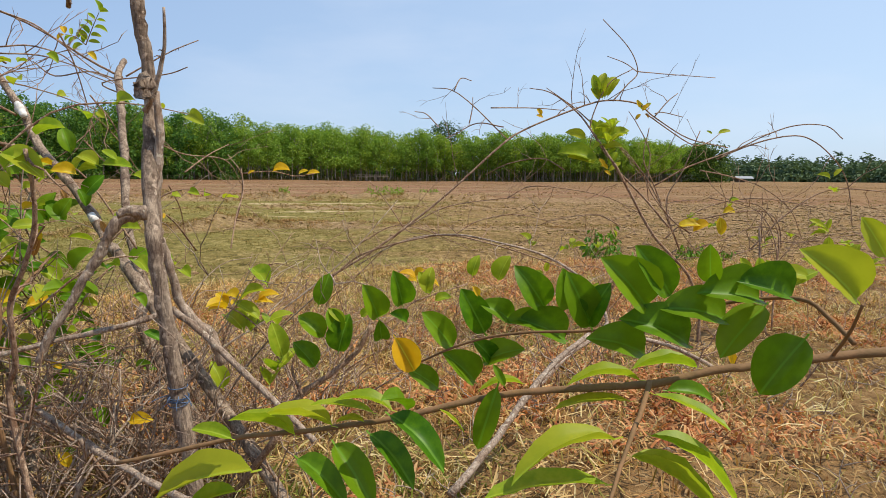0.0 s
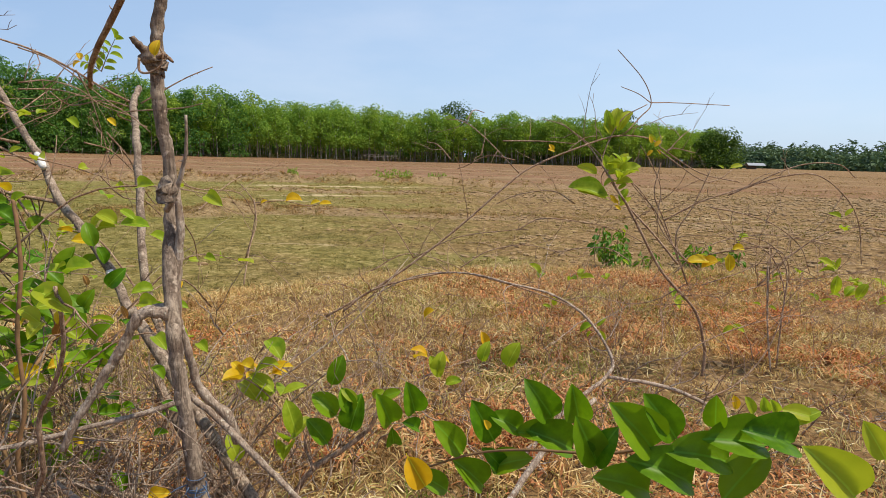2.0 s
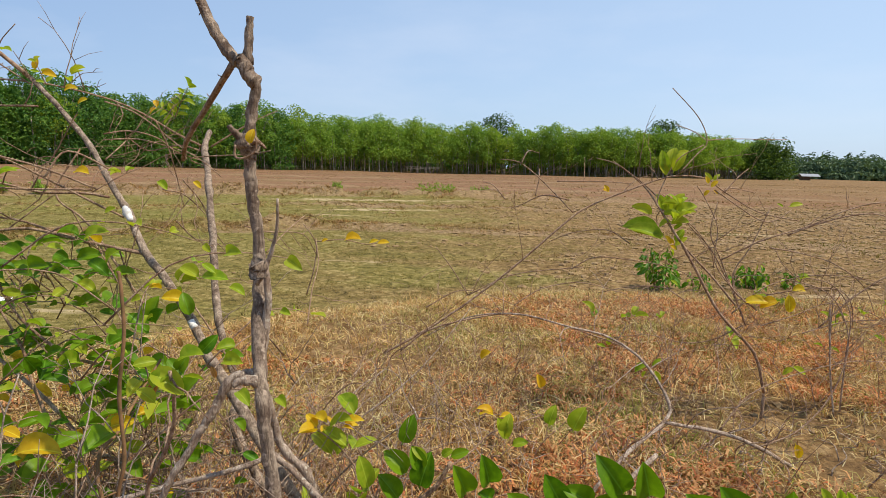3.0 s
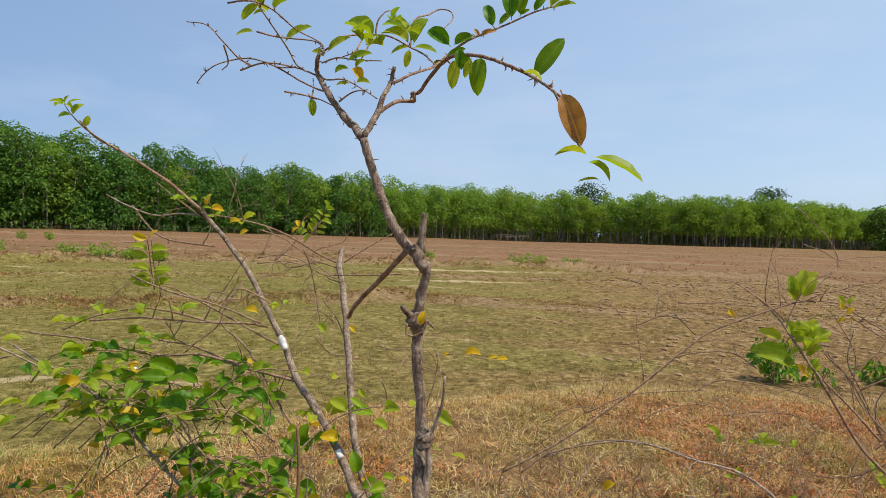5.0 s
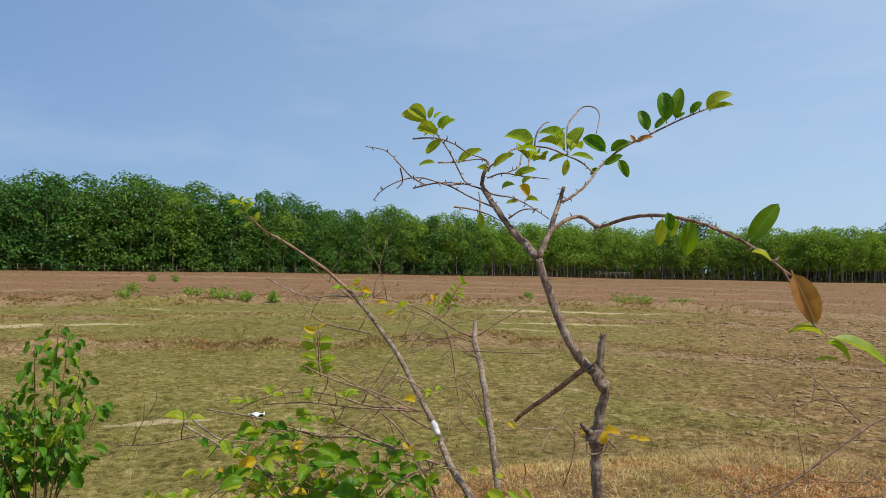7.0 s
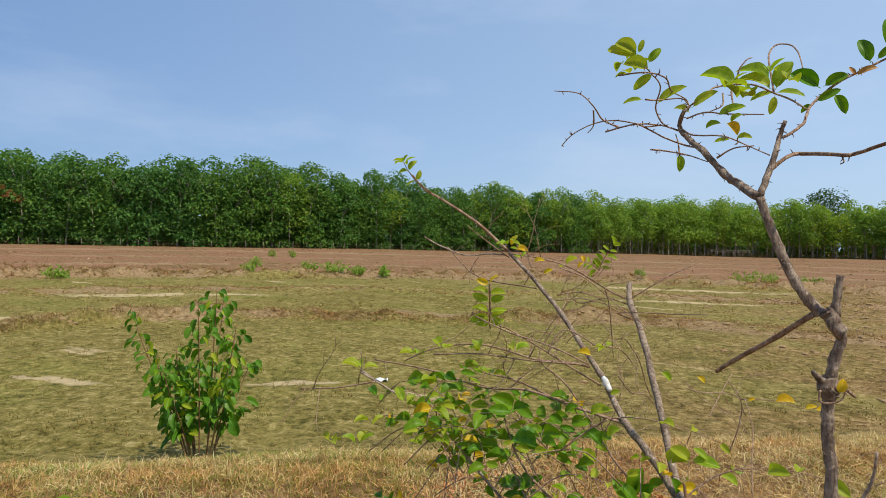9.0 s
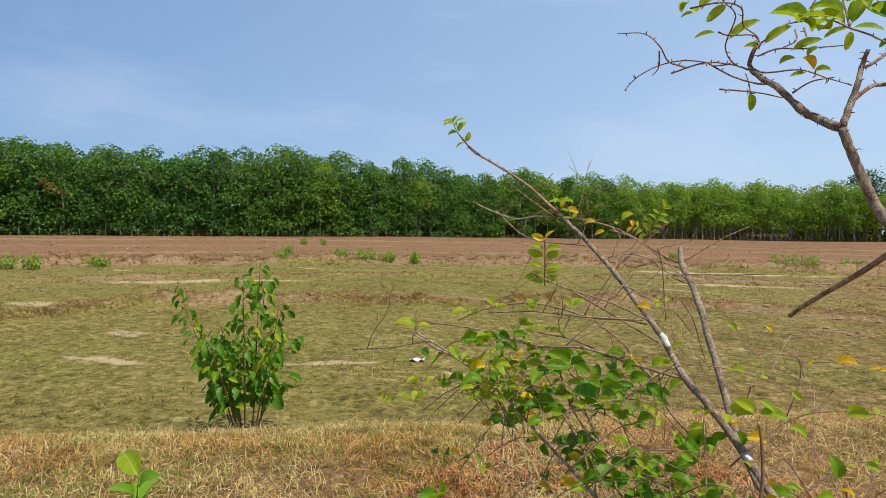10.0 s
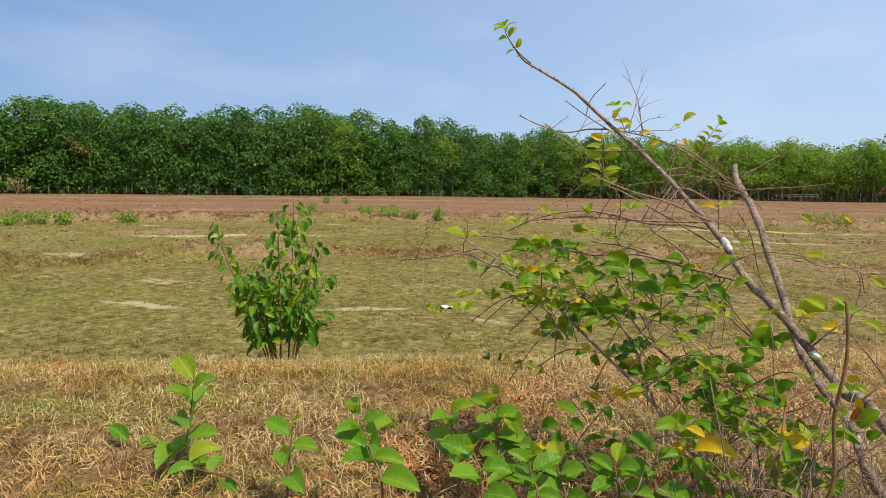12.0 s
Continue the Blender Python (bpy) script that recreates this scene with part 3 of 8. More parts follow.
def build_interior():
    """The depth of the plantation: rows of slim trunks and the crowns behind the first rows."""
    rng = random.Random(15)
    bm = bmesh.new()
    for off in (3.0, 8.0, 13.0, 18.5, 23.0):
        for q in behind(EDGE, 2.6, off):
            if q.x < -70 and off < 10:
                continue
            p = q + Vector((rng.uniform(-1.4, 1.4), rng.uniform(-1.4, 1.4)))
            z, lx, ly = ground_z(p.x, p.y, False), rng.uniform(-.6, .6), rng.uniform(-.6, .6)
            r = rng.uniform(0.09, 0.15)
            tube(bm, [(p.x, p.y, z - 0.3, r * 1.15), (p.x + lx * .4, p.y + ly * .4, z + 3.2, r), (p.x + lx, p.y + ly, z + 8.0, r * 0.6)], 5)
    tagged(new("plantation_trunks", finish("plantation_trunks", bm, M_TRUNK)), "slim pale trunks in the depth of the plantation", "trunks", kind="stuff")
    for name, mat, west in (("plantation_crowns", M_CROWN, True), ("plantation_crowns", M_CROWN2, False)):
        spots = []
        for off, step in ((10.0, 4.4), (15.5, 5.0), (21.0, 5.6)):
            for q in behind(EDGE, step, off):
                top = rng.uniform(12.6, 16.6)
                if (q.x < rng.uniform(-74, -56)) != west:
                    continue
                for j in range(15):
                    z = top - 1.2 - rng.random() ** 1.3 * (top - 5.5)
                    w = 3.4 * (1 - 0.5 * max(0.0, (z - top + 4) / 4))
                    an, rr = rng.uniform(0, 6.28), w * math.sqrt(rng.random())
                    spots.append((q.x + rr * math.cos(an), q.y + rr * math.sin(an), z, rng.uniform(1.0, 1.7), rng.uniform(0.8, 1.3)))
        ob = new(name, bush_mesh(name, spots, mat, 17, 26, 0.58))
        tagged(ob, "massed rubber tree crowns behind the first rows", "woods", kind="stuff")
    spots = []
    for off, lo, hi in ((27.0, 0.0, 13.0), (33.0, 0.0, 13.5)):
        for q in behind(EDGE, 2.4, off):
            for j in range(5):
                p = q + Vector((rng.uniform(-1.6, 1.6), rng.uniform(-1.6, 1.6)))
                spots.append((p.x, p.y, lo + (hi - lo) * (j + rng.random()) / 5.5, rng.uniform(1.6, 2.4), rng.uniform(1.3, 2.0)))
    ob = new("plantation_depth", bush_mesh("plantation_depth", spots, M_CROWN, 16, 26, 1.5))
    tagged(ob, "dark massed foliage deep in the plantation", "woods", kind="stuff")


build_interior()


def withered():
    """A withered bough and a pale dry shrub that stand out of the green edge."""
    ob = new("withered_bough", bush_mesh("withered_bough", [(-106.6, 40.9, 7.6, 0.9, 0.8), (-106.2, 42.2, 6.9, 0.8, 0.6), (-106.9, 40.0, 8.6, 0.5, 0.6)], M_BROWN, 91, 40, 0.55))
    tagged(ob, "withered orange-brown foliage among the green crowns", "foliage", kind="stuff")
    for x, y, h in ((-111.5, 30.5, 3.6), (-110.4, 33.4, 2.6)):
        g = ground_z(x, y)
        shrub = thing("dry_shrub", (x, y, g), "pale dry shrub at the edge of the trees", "shrub", "dry shrubs at the tree edge")
        rng, bm = random.Random(int(h * 10)), bmesh.new()
        for i in range(7):
            a = rng.uniform(0, 6.28)
            tube(bm, [(0, 0, -0.2, 0.05), (0.5 * math.cos(a), 0.5 * math.sin(a), h * 0.5, 0.035), (1.1 * math.cos(a), 1.1 * math.sin(a), h * 0.95, 0.012)], 5, 0.1, rng)
        part("stems", bm, M_DEAD, shrub)
        part("foliage", bush_mesh("foliage", [(rng.uniform(-.9, .9), rng.uniform(-.9, .9), h * rng.uniform(0.35, 0.85), 0.7, 0.6) for i in range(7)], M_PALE, 92, 26, 0.34), None, shrub)


withered()


def build_far():
    # a big round shade tree, two emergent trees, and the wooded rise beyond
    big = tree_from(tree_kind(301, 16.5, 1.8, 9.0, M_CROWN3, 60, 60, 1.0, 0.4, 0.55), "shade_tree", "large round dark green shade tree by the field", "tree")
    big.location = (102, 246, -0.8)
    for i, (x, y, h, s) in enumerate(((-3.2, 219, 21.5, 6.4), (56.0, 226, 21.0, 6.4))):
        e = tree_from(tree_kind(310 + i, h, h * 0.58, s, M_CROWN3, 44, 44, 0.7, 0.2, 0.35), "emergent_tree", "tall tree standing above the plantation", "tree")
        e.location = (x, y, -0.8)
    rng = random.Random(8)
    spots = []
    for band, (dist, hgt) in enumerate(((430, 9), (470, 12), (530, 15), (600, 17))):
        az = 20.0
        while az < 62:
            az += rng.uniform(0.25, 0.5)
            a = radians(az)
            d = dist * rng.uniform(0.95, 1.05)
            h = 1.5 * hgt * rng.uniform(0.75, 1.1) * (0.8 + 0.35 * noise.noise((az * 0.2, band, 3)))
            spots.append((d * math.sin(a), d * math.cos(a), h * 0.42 - 0.6, rng.uniform(4, 7), h * 0.58))
            spots.append((d * 0.985 * math.sin(a), d * 0.985 * math.cos(a), 1.2, rng.uniform(4, 7), 3.0))
    ob = new("far_wood", bush_mesh("far_wood", spots, M_FAR, 9, 90, 2.6))
    tagged(ob, "distant hazy wooded rise beyond the field", "woods", kind="stuff")
    # trees that close the land round behind the camera
    spots = []
    for i in range(240):
        a = radians(70 + 215 * (i + rng.random()) / 240)
        d = rng.uniform(120, 150)
        h = rng.uniform(8, 14)
        spots.append((d * math.sin(a), d * math.cos(a), h * 0.5, rng.uniform(3, 5), h * 0.5))
    ob = new("far_wood", bush_mesh("far_wood", spots, M_CROWN, 10, 30, 2.4))
    tagged(ob, "belt of trees closing the field behind", "woods", kind="stuff")


build_far()


# ---- the shrubs by the path ----
wood = random.Random(21)


def side_twig(bm, at, way, length, r, rng):
    """A thin kinked twig that leaves a limb."""
    p, d = Vector(at), Vector(way).normalized()
    pts = [(*p, r)]
    n = 5
    for i in range(n):
        d = (d + Vector((rng.uniform(-.4, .4), rng.uniform(-.4, .4), rng.uniform(-.32, .36)))).normalized()
        p = p + d * length / n
        pts.append((*p, max(0.0007, r * (1 - 0.6 * (i + 1) / n))))
        if i in (1, 3) and length > 0.08:
            e = (d + Vector((rng.uniform(-1, 1), rng.uniform(-1, 1), rng.uniform(-.6, .9)))).normalized()
            q = p + e * length * rng.uniform(0.15, 0.4)
            tube(bm, [(*p, r * 0.5), (*(p.lerp(q, 0.5) + Vector((0, 0, 0.006))), r * 0.4), (*q, 0.0004)], 4)
    tube(bm, pts, 4)


def limb(shrub, name, material, pts, thorns=0, knots=0.04, sides=7, twigs=0):
    """One limb of a shrub along a smooth line, with hooked thorns and side twigs."""
    rng = wood
    o = shrub.location
    line = spline([(x - o.x, y - o.y, z - o.z, r) for x, y, z, r in pts], 5)
    bm = bmesh.new()
    amp = 0.14
    bent = []
    for i, q in enumerate(line):
        k = 0 if i in (0, len(line) - 1) else amp
        bent.append((q[0] + rng.uniform(-k, k) * q[3], q[1] + rng.uniform(-k, k) * q[3], q[2] + rng.uniform(-k, k) * q[3], q[3] * (1.05 if i % 5 == 0 else 1.0)))
    tube(bm, bent, sides, knots * 0.8, rng)
    for i in range(thorns):
        j = rng.randrange(0, len(bent) - 1)
        a, b = Vector(bent[j][:3]), Vector(bent[j + 1][:3])
        c, d = a.lerp(b, rng.random()), (b - a).normalized()
        n = Matrix.Rotation(rng.uniform(0, 6.28), 3, d) @ d.orthogonal().normalized()
        r = bent[j][3]
        ln = rng.uniform(0.006, 0.011)
        tube(bm, [(*(c + n * r * 0.6), 0.0017), (*(c + n * (r + ln * 0.55)), 0.001), (*(c + n * (r + ln) - d * ln * 0.35), 0.0002)], 4)
    for i in range(twigs):
        j = rng.randrange(1, len(bent) - 1)
        a, b = Vector(bent[j][:3]), Vector(bent[j + 1][:3])
        d = (b - a).normalized()
        n = Matrix.Rotation(rng.uniform(0, 6.28), 3, d) @ d.orthogonal().normalized()
        side_twig(bm, a, n + d * rng.uniform(-.3, .8) + Vector((0, 0, 0.1)), rng.uniform(0.08, 0.3), max(0.0013, min(bent[j][3] * 0.7, 0.0021)), rng)
    return part(name, bm, material, shrub)


def lf(shrub, kinds, base, tip, eye_way, face):
    """A leaf from base to tip; face: how far it turns its upper side outwards (1) or to the sky (0)."""
    a, b, e = Vector(base), Vector(tip), Vector(eye_way).normalized()
    sky = Vector((0.25 * wood.uniform(-1, 1), 0.25 * wood.uniform(-1, 1), 1.0))
    if face < 0.4:      # seen nearly edge on
        up = (sky - e * sky.dot(e)).normalized() + e * wood.uniform(0.2, 0.45)
    else:
        up = e * face + sky * (1.15 - face)
    put_leaf(shrub, kinds, a, b - a, up, (b - a).length * 1.03, wood)


def cluster(shrub, kinds, at, count, size):
    """A tuft of leaves at the end of a twig."""
    for i in range(count):
        an = wood.uniform(0, 6.28)
        way = Vector((math.cos(an), math.sin(an), wood.uniform(-0.2, 1.0)))
        p = Vector(at) + way * 0.006
        put_leaf(shrub, kinds, p, way, Vector((0, -0.35, 1)), size * wood.uniform(0.7, 1.2), wood)


def leaflet_shoot(shrub, pts, pairs, size, kinds, last):
    """A thin shoot with leaflets in pairs, turned outwards, and a few at its tip."""
    limb(shrub, "branch", M_STEM, pts, sides=5)
    face = Vector((0.4, -0.85, 0.35)).normalized()
    line = [Vector(q[:3]) for q in spline(pts, 5)]
    n = len(line) - 1
    for i in range(pairs + 1):
        t = 0.18 + 0.82 * i / pairs
        p, d = line[int(t * n)], (line[-1] - line[max(0, int(t * n) - 4)]).normalized()
        side = d.cross(face).normalized()
        for k in (-1, 1):
            way = side * k * (1.0 if i < pairs else 0.45) + d * wood.uniform(0.25, 0.6) + Vector((0, 0, wood.uniform(-0.2, 0.15)))
            up = face + Vector((wood.uniform(-.7, .7), wood.uniform(-.5, .5), wood.uniform(-.2, .8)))
            put_leaf(shrub, last if i == pairs else kinds, p, way, up, size * wood.uniform(0.75, 1.1) * (1 - 0.25 * t), wood)


def shoot(base, top, count, size):
    """A seedling: a thin stem with leaves in two ranks, smaller towards the tip."""
    a, b = Vector(base), Vector(top)
    g = ground_z(a.x, a.y)
    ob = thing("seedling", (a.x, a.y, g), "young green seedling with ribbed oval leaves on dry grass", "seedling", "seedlings on the verge")
    o = Vector((a.x, a.y, g))
    bm = bmesh.new()
    mid = a.lerp(b, 0.5) + Vector((wood.uniform(-.02, .02), wood.uniform(-.02, .02), 0))
    pts = spline([(0, 0, -0.02, 0.0035), (*(a + Vector((0, 0, 0.01)) - o), 0.0033), (*(mid - o), 0.0026), (*(b - o), 0.0013)], 4)
    tube(bm, pts, 6)
    part("stem", bm, M_STEM, ob)
    count = max(5, round(count * 0.9))
    for i in range(count):
        t = 0.1 + 0.9 * (i + 0.5) / count
        p = a.lerp(mid, t * 2) if t < 0.5 else mid.lerp(b, t * 2 - 1)
        an = i * 2.4 + wood.uniform(-0.5, 0.5)
        way = Vector((math.cos(an), 0.7 * math.sin(an), wood.uniform(0.0, 0.35) + 1.4 * max(0, t - 0.6)))
        s = size * 1.12 * (1.0 - 0.45 * max(0, t - 0.6)) * wood.uniform(0.75, 1.1)
        put_leaf(ob, YOUNG if t > 0.92 or wood.random() < 0.05 else WEED_SMOOTH, p, way, Vector((0.2, -0.55, 1)), s, wood)


WEED_SMOOTH = leaf_set("leaf", M_SEED, (0.54, 0.6, 0.5))


# the tall thorny shrub by the path
shrub_a = thing("thorny_shrub", (-0.43, 1.0, 0), "thin grey-brown thorny shrub with a cut trunk and few leaves", "shrub")
shrub_b = thing("thorny_shrub", (-0.35, 1.15, 0), "leaning thorny shrub with pale scars and dark green leaves", "shrub")
limb(shrub_a, "trunk", M_BARK, [(-0.487, 0.940, 1.134, 0.0091), (-0.470, 0.948, 1.104, 0.0095), (-0.479, 0.952, 1.053, 0.0097), (-0.485, 0.957, 1.003, 0.0101), (-0.488, 0.962, 0.950, 0.0104), (-0.486, 0.967, 0.902, 0.0108), (-0.480, 0.972, 0.829, 0.0110), (-0.480, 0.976, 0.757, 0.0114), (-0.469, 0.938, 0.660, 0.0117), (-0.446, 0.893, 0.568, 0.0121), (-0.436, 0.890, 0.493, 0.0124), (-0.426, 0.888, 0.410, 0.0127), (-0.415, 0.886, 0.331, 0.0130), (-0.369, 0.875, -0.030, 0.0144)], knots=0.12, sides=10)
limb(shrub_a, "fork_knot", M_BARK, [(-0.465, 0.943, 1.105, 0.0125), (-0.477, 0.942, 1.116, 0.0125), (-0.486, 0.941, 1.138, 0.0125), (-0.495, 0.940, 1.144, 0.0125)], knots=0.14, sides=10)
limb(shrub_a, "branch", M_BARK, [(-0.481, 0.945, 1.138, 0.0090), (-0.477, 0.942, 1.178, 0.0075), (-0.473, 0.940, 1.213, 0.0060)], knots=0.1)
limb(shrub_a, "trunk", M_BARK, [(-0.501, 0.955, 1.139, 0.0104), (-0.521, 0.955, 1.160, 0.0099), (-0.547, 0.955, 1.200, 0.0094), (-0.573, 0.955, 1.260, 0.0089), (-0.593, 0.955, 1.314, 0.0084), (-0.608, 0.955, 1.360, 0.0078)], thorns=6, knots=0.1, sides=9)
limb(shrub_a, "branch", M_TWIG, [(-0.513, 0.955, 1.138, 0.0060), (-0.590, 1.013, 1.072, 0.0055), (-0.662, 1.072, 1.015, 0.0050), (-0.704, 1.130, 0.975, 0.0045)], thorns=6)
limb(shrub_a, "branch", M_BARK, [(-0.610, 0.955, 1.360, 0.0090), (-0.658, 1.026, 1.395, 0.0086), (-0.688, 1.038, 1.420, 0.0078), (-0.725, 1.047, 1.466, 0.0070), (-0.766, 1.097, 1.505, 0.0063), (-0.797, 1.128, 1.542, 0.0056), (-0.787, 1.109, 1.571, 0.0047), (-0.774, 1.116, 1.588, 0.0040)], thorns=16, knots=0.1)
limb(shrub_a, "branch", M_BARK, [(-0.608, 0.955, 1.362, 0.0070), (-0.596, 0.996, 1.417, 0.0064), (-0.587, 1.001, 1.450, 0.0055), (-0.583, 1.034, 1.487, 0.0047), (-0.572, 1.026, 1.519, 0.0039)], thorns=8)
limb(shrub_a, "branch", M_TWIG, [(-0.583, 1.034, 1.487, 0.0033), (-0.568, 1.035, 1.491, 0.0031), (-0.544, 1.079, 1.519, 0.0030), (-0.541, 1.208, 1.566, 0.0031), (-0.534, 1.262, 1.597, 0.0030), (-0.491, 1.292, 1.643, 0.0029), (-0.459, 1.304, 1.663, 0.0026), (-0.410, 1.338, 1.693, 0.0024), (-0.367, 1.359, 1.718, 0.0023), (-0.325, 1.361, 1.735, 0.0021), (-0.283, 1.390, 1.757, 0.0019), (-0.255, 1.415, 1.771, 0.0017)], thorns=26)
limb(shrub_a, "branch", M_TWIG, [(-0.596, 0.996, 1.416, 0.0042), (-0.565, 1.026, 1.447, 0.0041), (-0.541, 1.067, 1.456, 0.0042), (-0.477, 0.850, 1.420, 0.0034), (-0.457, 0.830, 1.418, 0.0032), (-0.401, 0.720, 1.422, 0.0030), (-0.357, 0.640, 1.418, 0.0027), (-0.323, 0.610, 1.411, 0.0025), (-0.294, 0.600, 1.402, 0.0023), (-0.266, 0.590, 1.388, 0.0021), (-0.241, 0.580, 1.374, 0.0019), (-0.219, 0.550, 1.354, 0.0017), (-0.199, 0.530, 1.335, 0.0015)], thorns=16)
limb(shrub_a, "branch", M_TWIG, [(-0.477, 0.850, 1.420, 0.0013), (-0.473, 0.840, 1.407, 0.0011), (-0.478, 0.830, 1.402, 0.0009)])
limb(shrub_a, "branch", M_TWIG, [(-0.801, 1.128, 1.536, 0.0021), (-0.826, 1.090, 1.547, 0.0019), (-0.836, 1.057, 1.579, 0.0017), (-0.785, 0.883, 1.582, 0.0014), (-0.801, 0.873, 1.608, 0.0013), (-0.812, 0.869, 1.622, 0.0012)], thorns=8)
limb(shrub_a, "branch", M_TWIG, [(-0.752, 1.072, 1.485, 0.0021), (-0.776, 1.095, 1.494, 0.0021), (-0.824, 1.098, 1.516, 0.0019), (-0.858, 1.071, 1.536, 0.0018), (-0.873, 1.027, 1.541, 0.0016), (-0.923, 1.043, 1.556, 0.0016), (-0.971, 1.055, 1.558, 0.0014), (-1.004, 1.038, 1.543, 0.0013), (-1.038, 1.045, 1.527, 0.0012), (-1.060, 1.047, 1.506, 0.0011)], thorns=14)
limb(shrub_a, "branch", M_TWIG, [(-0.917, 1.045, 1.540, 0.0021), (-0.959, 1.055, 1.563, 0.0019), (-0.964, 1.000, 1.585, 0.0015), (-0.998, 0.994, 1.618, 0.0013), (-1.072, 1.025, 1.640, 0.0011)], thorns=6)
limb(shrub_a, "branch", M_TWIG, [(-0.952, 1.056, 1.534, 0.0021), (-0.874, 1.029, 1.540, 0.0018), (-0.832, 1.089, 1.544, 0.0015), (-0.804, 1.127, 1.538, 0.0012)], thorns=5)
limb(shrub_a, "branch", M_TWIG, [(-0.869, 0.880, 1.615, 0.0018), (-0.811, 0.864, 1.609, 0.0016), (-0.776, 0.887, 1.599, 0.0015), (-0.793, 1.017, 1.604, 0.0015), (-0.781, 1.106, 1.604, 0.0014), (-0.775, 1.115, 1.588, 0.0012)], thorns=6)
limb(shrub_a, "branch", M_TWIG, [(-0.820, 0.907, 1.565, 0.0019), (-0.816, 0.984, 1.579, 0.0017), (-0.788, 1.093, 1.603, 0.0015), (-0.775, 1.115, 1.591, 0.0012)], thorns=4)
limb(shrub_a, "branch", M_TWIG, [(-0.831, 1.089, 1.545, 0.0021), (-0.862, 1.061, 1.539, 0.0016), (-0.862, 1.046, 1.549, 0.0011)], thorns=0)
limb(shrub_a, "branch", M_TWIG, [(-0.713, 1.183, 1.625, 0.0023), (-0.705, 1.127, 1.585, 0.0016), (-0.728, 1.113, 1.571, 0.0012)], thorns=3)
limb(shrub_a, "branch", M_TWIG, [(-0.698, 1.207, 1.634, 0.0023), (-0.685, 1.143, 1.587, 0.0017), (-0.682, 1.121, 1.572, 0.0012)], thorns=2)
limb(shrub_a, "branch", M_TWIG, [(-0.689, 1.217, 1.653, 0.0023), (-0.683, 1.215, 1.685, 0.0020), (-0.669, 1.228, 1.710, 0.0016), (-0.661, 1.258, 1.723, 0.0013)], thorns=0)
limb(shrub_a, "branch", M_TWIG, [(-0.612, 1.254, 1.632, 0.0024), (-0.631, 1.342, 1.727, 0.0024), (-0.646, 1.529, 1.809, 0.0024), (-0.634, 1.594, 1.846, 0.0022), (-0.599, 1.589, 1.838, 0.0020), (-0.578, 1.546, 1.801, 0.0018), (-0.558, 1.367, 1.709, 0.0014)], thorns=0)
limb(shrub_a, "branch", M_TWIG, [(-0.780, 1.115, 1.560, 0.0021), (-0.740, 1.115, 1.570, 0.0019), (-0.692, 1.105, 1.560, 0.0015), (-0.614, 1.063, 1.543, 0.0012)], thorns=6)
limb(shrub_a, "branch", M_TWIG, [(-0.796, 1.128, 1.542, 0.0021), (-0.762, 1.103, 1.518, 0.0019), (-0.689, 1.036, 1.499, 0.0016), (-0.641, 1.027, 1.474, 0.0013), (-0.596, 0.994, 1.446, 0.0011)], thorns=10)
limb(shrub_a, "branch", M_TWIG, [(-0.849, 1.070, 1.486, 0.0021), (-0.819, 1.087, 1.483, 0.0019), (-0.769, 1.076, 1.469, 0.0015), (-0.720, 1.048, 1.447, 0.0011)], thorns=6)
limb(shrub_a, "branch", M_TWIG, [(-0.701, 1.040, 1.453, 0.0021), (-0.668, 1.035, 1.471, 0.0016), (-0.627, 1.018, 1.471, 0.0011)], thorns=3)
limb(shrub_a, "branch", M_TWIG, [(-0.787, 1.083, 1.471, 0.0021), (-0.796, 1.109, 1.504, 0.0016), (-0.805, 1.123, 1.527, 0.0012)], thorns=1)
limb(shrub_a, "branch", M_TWIG, [(-0.969, 1.015, 1.579, 0.0020), (-0.980, 1.050, 1.551, 0.0016), (-0.992, 1.043, 1.532, 0.0011)], thorns=0)
limb(shrub_a, "branch", M_TWIG, [(-0.774, 1.116, 1.588, 0.0021), (-0.735, 1.129, 1.620, 0.0020), (-0.729, 1.175, 1.640, 0.0021), (-0.690, 1.217, 1.652, 0.0021), (-0.646, 1.208, 1.642, 0.0021), (-0.611, 1.251, 1.629, 0.0020), (-0.579, 1.260, 1.613, 0.0021), (-0.539, 1.229, 1.576, 0.0019)], thorns=10)
lf(shrub_a, YSLIM, (-0.822, 0.857, 1.642), (-0.886, 0.857, 1.669), (0.572, -1.115, -0.327), 0.80)
lf(shrub_a, YSLIM, (-0.824, 0.856, 1.646), (-0.869, 0.856, 1.680), (0.574, -1.114, -0.331), 0.80)
lf(shrub_a, YSLIM, (-0.823, 0.858, 1.648), (-0.814, 0.858, 1.674), (0.573, -1.116, -0.333), 0.80)
lf(shrub_a, YSLIM, (-0.808, 0.872, 1.630), (-0.784, 0.872, 1.656), (0.558, -1.130, -0.315), 0.80)
lf(shrub_a, YSLIM, (-0.803, 0.872, 1.616), (-0.857, 0.872, 1.640), (0.553, -1.130, -0.301), 0.80)
lf(shrub_a, YSLIM, (-0.798, 0.877, 1.609), (-0.837, 0.877, 1.582), (0.548, -1.135, -0.294), 0.80)
lf(shrub_a, YSLIM, (-0.824, 0.903, 1.565), (-0.866, 0.903, 1.563), (0.574, -1.161, -0.250), 0.55)
lf(shrub_a, YSLIM, (-0.788, 1.085, 1.474), (-0.784, 1.085, 1.435), (0.538, -1.343, -0.159), 0.55)
lf(shrub_a, YSLIM, (-0.688, 1.214, 1.646), (-0.766, 1.214, 1.692), (0.438, -1.472, -0.331), 0.55)
